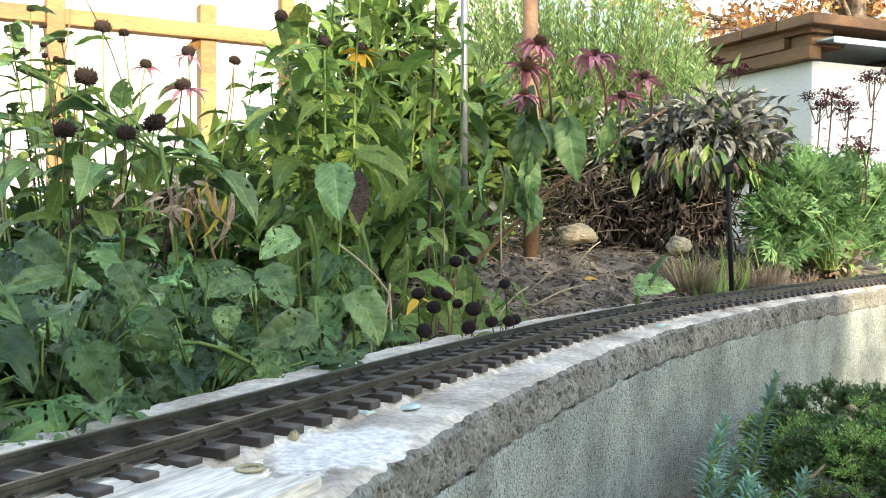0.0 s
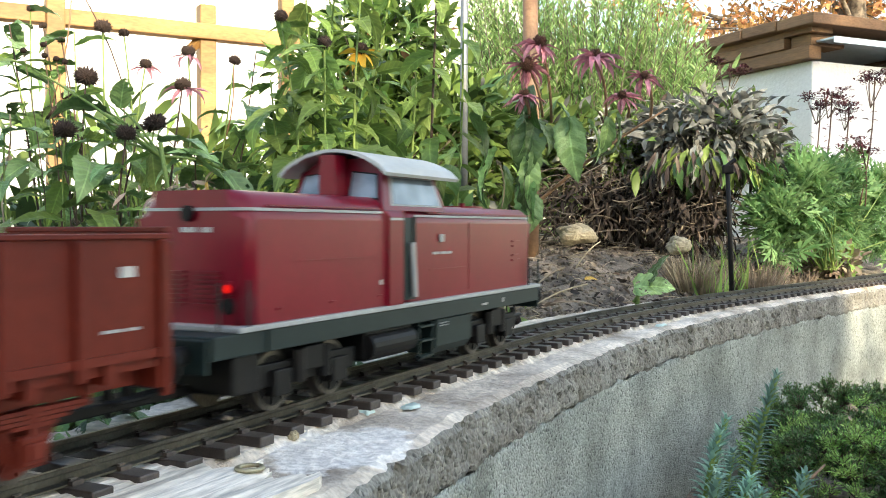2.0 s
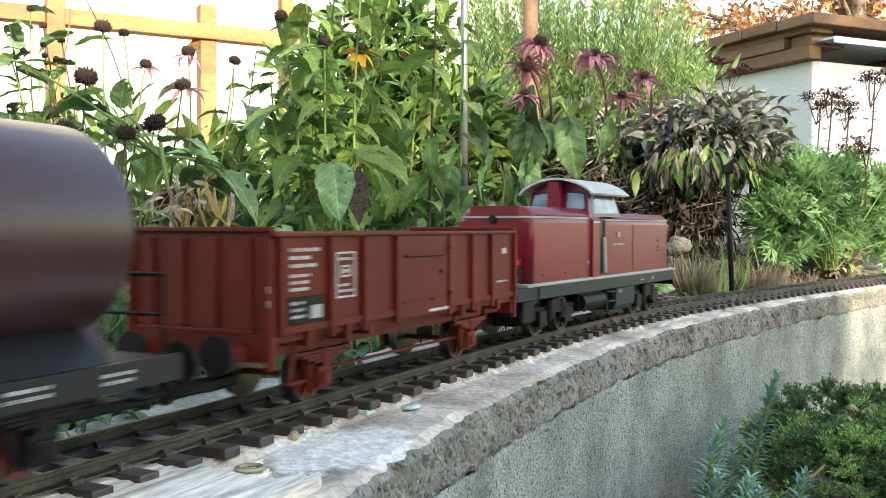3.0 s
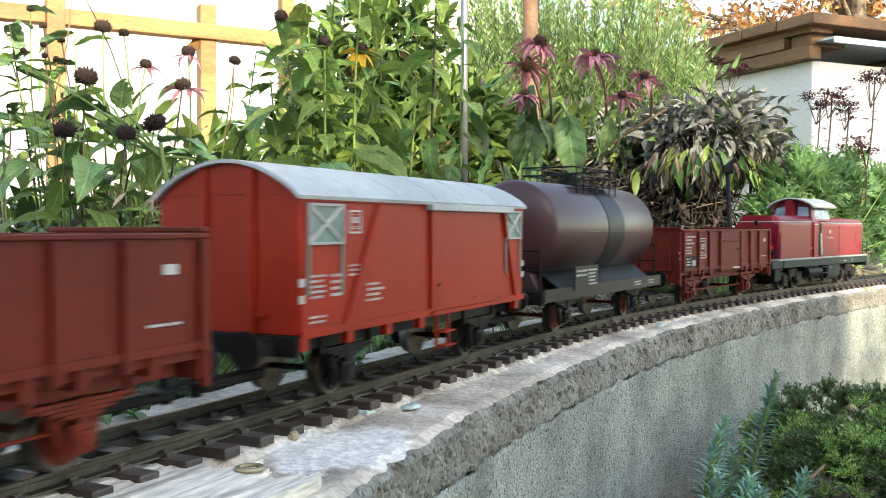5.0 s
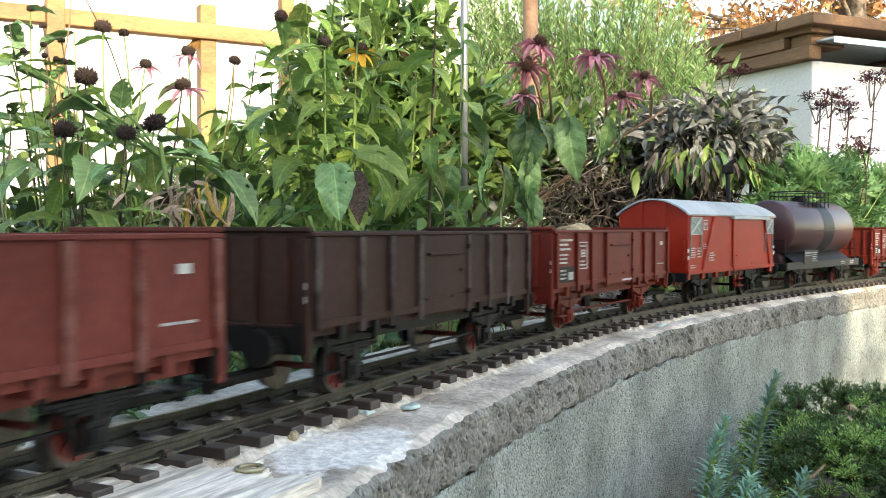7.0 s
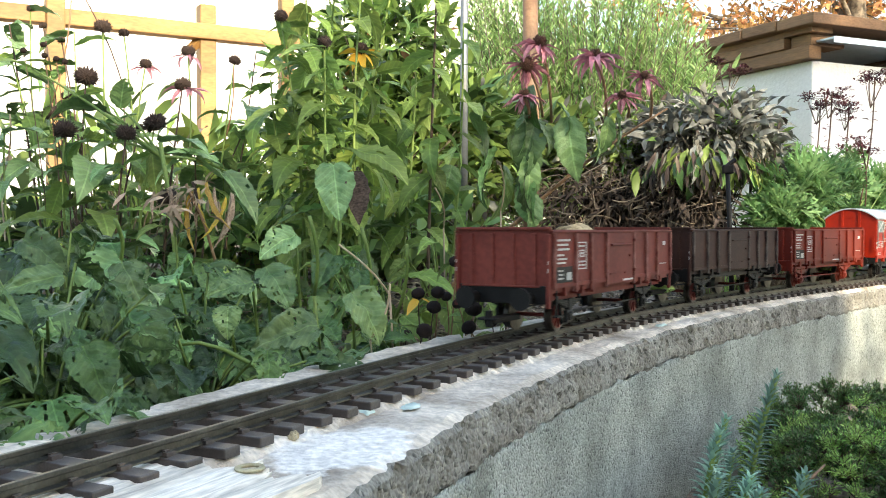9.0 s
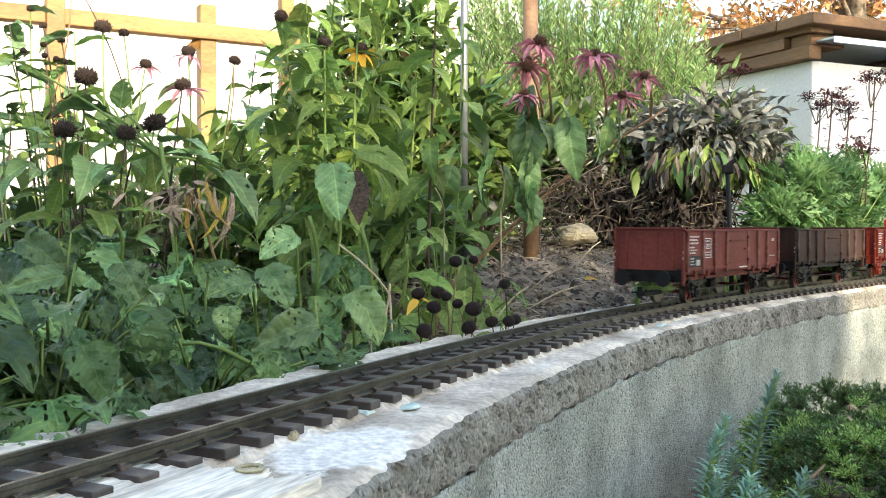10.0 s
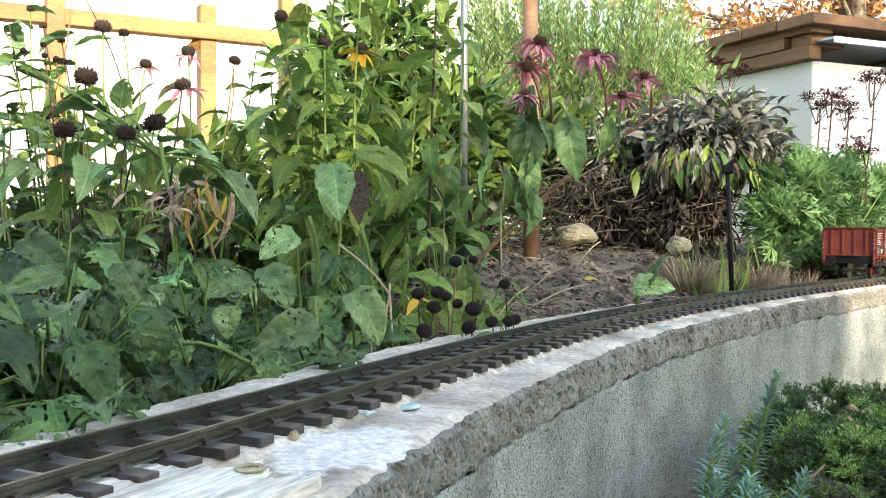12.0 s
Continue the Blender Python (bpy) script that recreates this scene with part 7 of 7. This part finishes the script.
rnd = random.Random(31)
mats_dry, mats_dead = [], []
for k in range(4200):
    q = on_bed(rnd.uniform(0.45, 2.6), -(0.14 + 1.2 * rnd.random() ** 1.7))
    way = (rnd.gauss(0, 1), rnd.gauss(0, 1), rnd.gauss(0.1, 0.25))
    m = np.array(aim(q + Vector((0, 0, 0.003)), way, rnd.uniform(0.008, 0.026), rnd.uniform(-1, 1)))
    (mats_dead if k % 3 else mats_dry).append(m)
litter = thing("leaf_litter", Matrix.Identity(4), "dry leaves, crumbs and straw scattered over the soil", "litter", kind="stuff")
part("dark_leaves", scatter_mesh("dark_leaves", *SMALL_LEAF, mats_dead, "dead"), None, litter)
part("dry_leaves", scatter_mesh("dry_leaves", *SMALL_LEAF, mats_dry, "dry"), None, litter)
many = []
for k in range(420):
    q = on_bed(rnd.uniform(0.5, 2.3), -rnd.uniform(0.13, 1.0)) + Vector((0, 0, 0.004))
    a = rnd.uniform(0, 6.28)
    ln = rnd.uniform(0.02, 0.075)
    many.append((curve_pts(q, q + Vector((math.cos(a) * ln, math.sin(a) * ln, rnd.uniform(-.004, .014))), (0, 0, 0.004), 4), [0.0007] * 4, 4))
for (p0, p1, d) in (((1020, 470), (1062, 425), 1.75), ((930, 520), (1000, 470), 1.5), ((935, 545), (1040, 500), 1.4), ((880, 560), (935, 505), 1.35), ((975, 535), (1060, 540), 1.4)):
    many.append((curve_pts(see(*p0, d), see(*p1, d + 0.06), (0, 0, 0.006), 5), [0.0013] * 5, 5))
for k in range(260):
    q = on_bed(rnd.uniform(0.62, 1.0), -rnd.uniform(0.14, 0.40)) + Vector((0, 0, 0.006))
    a = rnd.uniform(0, 6.28)
    ln = rnd.uniform(0.02, 0.06)
    many.append((curve_pts(q, q + Vector((math.cos(a) * ln, math.sin(a) * ln, rnd.uniform(-.004, .02))), (0, 0, 0.005), 4), [0.0009] * 4, 4))
part("straws", tubes("straws", many, "straw"), None, litter)
# crumbs of soil
mats = []
for k in range(7000):
    q = on_bed(rnd.uniform(0.5, 2.4), -(0.13 + 1.1 * rnd.random() ** 1.7))
    mats.append(np.array(Matrix.Translation(q) @ Euler((rnd.random() * 6, rnd.random() * 6, rnd.random() * 6)).to_matrix().to_4x4() @ Matrix.Scale(rnd.uniform(0.002, 0.010), 4)))
CRUMB = ([(1, 0, 0), (-1, 0.2, 0), (0, 1, 0.1), (0.1, -1, 0), (0, 0, 0.8), (0, 0.1, -0.8)], [(0, 2, 4), (2, 1, 4), (1, 3, 4), (3, 0, 4), (2, 0, 5), (1, 2, 5), (3, 1, 5), (0, 3, 5)])
part("soil_crumbs", scatter_mesh("soil_crumbs", *CRUMB, mats, "soil", False), None, litter)
part("yellow_leaf", WITHER[0], None, litter, at=aim(see(1035, 492, 1.5), (1, 0.3, 0.1), 0.025, 0.4, 2.2))

# dry grass tufts by the spike
for k, (px, d, n, hgt, mat) in enumerate(((1235, 1.95, 420, 0.085, "straw"), (1200, 2.0, 200, 0.075, "dry"), (1340, 2.0, 420, 0.07, "dry"), (1400, 2.05, 200, 0.055, "dry"), (1270, 1.9, 36, 0.10, "light_leaf"), (1320, 2.0, 16, 0.12, "light_leaf"))):
    rnd = random.Random(50 + k)
    b = see(px, 512, d)
    mats = []
    for i in range(n):
        a, r = rnd.uniform(0, 6.28), 0.045 * math.sqrt(rnd.random())
        mats.append(np.array(aim((r * math.cos(a), r * math.sin(a), -0.015), (math.cos(a) * rnd.uniform(0, .6), math.sin(a) * rnd.uniform(0, .6), 1), hgt * rnd.uniform(0.5, 1.3), rnd.uniform(-1.5, 1.5), 1.6)))
    v = thing("grass_tuft", Matrix.Translation((b.x, b.y, b.z)), "tuft of dry straw-coloured grass" if mat != "light_leaf" else "few fresh yellow-green grass blades", "grass", "grass tufts by the track")
    part("grass_growth", scatter_mesh("grass_growth", *BLADE, mats, mat), None, v)["kind"] = "stuff"

# juniper mat and spurge shoots in front of the wall
rnd = random.Random(61)
jl = [((0.47, 1.12, 0.03), (0.11, 0.14, 0.08)), ((0.56, 1.32, 0.04), (0.125, 0.12, 0.088)), ((0.70, 1.20, 0.03), (0.18, 0.2, 0.085)), ((0.465, 1.25, 0.03), (0.06, 0.09, 0.08)), ((0.62, 1.00, 0.02), (0.16, 0.14, 0.08))]
jun = thing("creeping_juniper", Matrix.Identity(4), "low creeping dark green juniper mat in front of the wall", "shrub")
mats, mats2, tw = [], [], []
for q, d in blob_points(rnd, jl, 1500, 0.86):
    if q.z < 0.0 or d.z < -0.1:
        continue
    fresh = noise.noise(q * 14) + 0.25 * rnd.gauss(0, 1) > 0.12
    for k in range(13):
        way = (d * 0.5 + Vector((0, 0, 0.5)) + Vector((rnd.gauss(0, .6), rnd.gauss(0, .6), rnd.gauss(0, .4)))).normalized()
        ln = rnd.uniform(0.012, 0.025)
        tw.append(([q, q + way * ln], [0.0006, 0.0004], 3))
        side = way.orthogonal().normalized()
        for i in range(13):
            w2 = Matrix.Rotation(i * 2.4, 3, way) @ side
            (mats2 if fresh else mats).append(np.array(aim(q + way * ln * (0.25 + 0.75 * i / 13), w2 + way * 1.1, rnd.uniform(0.0045, 0.0075), rnd.uniform(-1, 1), 2.2)))
part("twig_growth", tubes("twig_growth", tw, "stem_dark"), None, jun)["kind"] = "stuff"
part("foliage", scatter_mesh("foliage", *NEEDLE, mats, "juniper"), None, jun)["kind"] = "stuff"
part("fresh_foliage", scatter_mesh("fresh_foliage", *NEEDLE, mats2, "juniper_fresh"), None, jun, "fresh yellow-green shoots")["kind"] = "stuff"
part("bare_twig", tubes("bare_twig", [([see(1410, 872, 1.0), see(1440, 845, 1.0), see(1463, 822, 1.02)], [0.0022, 0.002, 0.0012], 5)], "stem_tan"), None, jun, "short reddish bare twig")

for k, (b0, b1, d) in enumerate((((1320, 830), (1378, 660), 0.98), ((1255, 880), (1288, 740), 0.92), ((1250, 900), (1275, 768), 0.90), ((1268, 930), (1275, 845), 0.86), ((1325, 930), (1332, 845), 0.9), ((1420, 900), (1430, 838), 0.9), ((1300, 900), (1300, 800), 0.95), ((1345, 910), (1350, 870), 0.88))):
    rnd = random.Random(80 + k)
    a_, b_ = see(*b0, d), see(*b1, d)
    a_ = a_ - Vector((0, 0, max(0, a_.z - 0.01)))
    v = thing("spurge_shoot", Matrix.Translation(a_), "blue-green spurge shoot with rows of pointed leaves", "succulent", "spurge shoots")
    pts = curve_pts((0, 0, 0), b_ - a_, (-0.008, 0, 0), 12)
    part("stem", tubes("stem", [(pts, [0.0024] * 12, 6)], "stem"), None, v)
    n = int(110 + 480 * (b_ - a_).length)
    mats = []
    for i in range(n):
        f = (i / n) * 10.99
        q = pts[int(f)].lerp(pts[int(f) + 1], f - int(f))
        ax = (pts[int(f) + 1] - pts[int(f)]).normalized()
        w2 = Matrix.Rotation(i * 2.4, 3, ax) @ ax.orthogonal().normalized()
        mats.append(np.array(aim(q, w2 * 1.0 + ax * (0.5 if i < n * 0.8 else 1.5), rnd.uniform(0.014, 0.019) * (1 if i < n * 0.9 else 0.7), 0, 1.35)))
    part("leaves", scatter_mesh("leaves", *NARROW_LEAF, mats, "spurge"), None, v)["kind"] = "stuff"

# on the wall: a weathered board end, a smear of pale mortar, an eyelet, shards
x, y, t = line(-0.05, 0.055)
bm = bmesh.new()
n1, n2 = 60, 40
grid = {}
for i in range(n1 + 1):
    for j in range(n2 + 1):
        u, w_ = i / n1, j / n2
        ex = 0.097 + ((0.022 * noise.noise((w_ * 9, 0, 0)) + 0.016 * noise.noise((w_ * 31, 0, 2))) * max(0, u - 0.8) * 5)
        xx = -0.40 + (0.40 + ex) * u
        zz = 0.0055 + 0.0014 * noise.noise((u * 5, w_ * 30, 1)) + 0.0010 * noise.noise((u * 9, w_ * 75, 2)) - 0.004 * max(0, u - 0.93) / 0.07 * abs(noise.noise((w_ * 22, 4, 0)))
        for lev in (0, 1):
            grid[i, j, lev] = bm.verts.new((xx, -0.062 + 0.125 * w_, zz if lev else -0.001))
for i in range(n1):
    for j in range(n2):
        bm.faces.new([grid[i + a, j + b_, 1] for a, b_ in ((0, 0), (1, 0), (1, 1), (0, 1))])
for j in range(n2):
    bm.faces.new([grid[n1, j, 0], grid[n1, j + 1, 0], grid[n1, j + 1, 1], grid[n1, j, 1]])
for i in range(n1):
    for j in (0, n2):
        bm.faces.new([grid[i, j, 0], grid[i + 1, j, 0], grid[i + 1, j, 1], grid[i, j, 1]])
single("weathered_board", mesh_of("weathered_board", bm, "old_wood"), pose(x, y, CONC + 0.0005, 0, 0, 90 - math.degrees(t)), "grey weathered splintered board end lying under the track", "board")


def patch(name, s, off, rs, ro, h, mat, label, seed, cat):
    """A low irregular patch lying on the wall."""
    bm = bmesh.new()
    c = bm.verts.new((0, 0, h))
    rings = []
    for f, z in ((0.5, h), (0.85, h * 0.8), (1.0, -0.0005)):
        rings.append([bm.verts.new((math.cos(a) * rs * f * (1 + 0.45 * noise.noise((math.cos(a) * 1.6, math.sin(a) * 1.6, seed)) + 0.25 * noise.noise((math.cos(a) * 6, math.sin(a) * 6, seed))), math.sin(a) * ro * f * (1 + 0.45 * noise.noise((math.cos(a) * 1.6, math.sin(a) * 1.6, seed + 5)) + 0.25 * noise.noise((math.cos(a) * 6, math.sin(a) * 6, seed + 5))), z + 0.0006 * noise.noise((a * 3, f * 5, seed)))) for a in np.linspace(0, 2 * math.pi, 29)[:-1]])
    for i in range(28):
        j = (i + 1) % 28
        bm.faces.new((c, rings[0][i], rings[0][j]))
        for r0, r1 in zip(rings, rings[1:]):
            bm.faces.new((r0[i], r1[i], r1[j], r0[j]))
    xx, yy, tt = line(s, off)
    return single(name, mesh_of(name, bm, mat, True), pose(xx, yy, CONC + 0.0012, 0, 0, 90 - math.degrees(tt)), label, cat)


patch("plastic_shard", 0.255, 0.058, 0.010, 0.006, 0.0016, "shard", "flat pale green broken plastic shard", 2, "shard")
patch("plastic_shard", 0.905, 0.058, 0.014, 0.006, 0.0016, "shard", "flat pale green broken plastic shard", 4, "shard")
patch("plastic_shard", 0.222, 0.040, 0.010, 0.006, 0.0018, "shard", "flat pale green broken plastic shard", 6, "shard")
ex, ey, et = line(0.045, 0.077)
bm = bmesh.new()
ring = [[bm.verts.new(((0.0062 + 0.0017 * math.cos(c)) * math.cos(a), (0.0062 + 0.0017 * math.cos(c)) * math.sin(a), 0.0012 * math.sin(c))) for c in np.arange(8) * math.pi / 4] for a in np.arange(28) * math.pi / 14]
for i in range(28):
    for j in range(8):
        bm.faces.new((ring[i][j], ring[(i + 1) % 28][j], ring[(i + 1) % 28][(j + 1) % 8], ring[i][(j + 1) % 8]))
single("metal_eyelet", mesh_of("metal_eyelet", bm, "brass", True), pose(ex, ey, CONC + 0.0068), "small dull brass eyelet ring set on the board", "eyelet")
stone("pebble", Vector((*line(0.128, 0.046)[:2], CONC + 0.004)), (0.003, 0.003, 0.003), 5, "tiny reddish pebble beside a sleeper")


# ---- what moves ----
def motions():
    for v, wheels, s0, base in TRAIN:
        rows = []
        for i in range(0, 49):
            t = i * 0.25
            s = s0 + SPEED * t
            xa, ya, _ = line(s - base / 2)
            xb, yb, _ = line(s + base / 2)
            rows.append((t, pose((xa + xb) / 2, (ya + yb) / 2, RAIL, 0, 0, math.degrees(math.atan2(yb - ya, xb - xa)))))
        walk(v, rows)
        for ax, r in wheels:
            x, y, z = ax.location
            walk(ax, [(i / 30, pose(x, y, z, 0, math.degrees(SPEED * i / 30 / r), 0)) for i in range(361)])


motions()
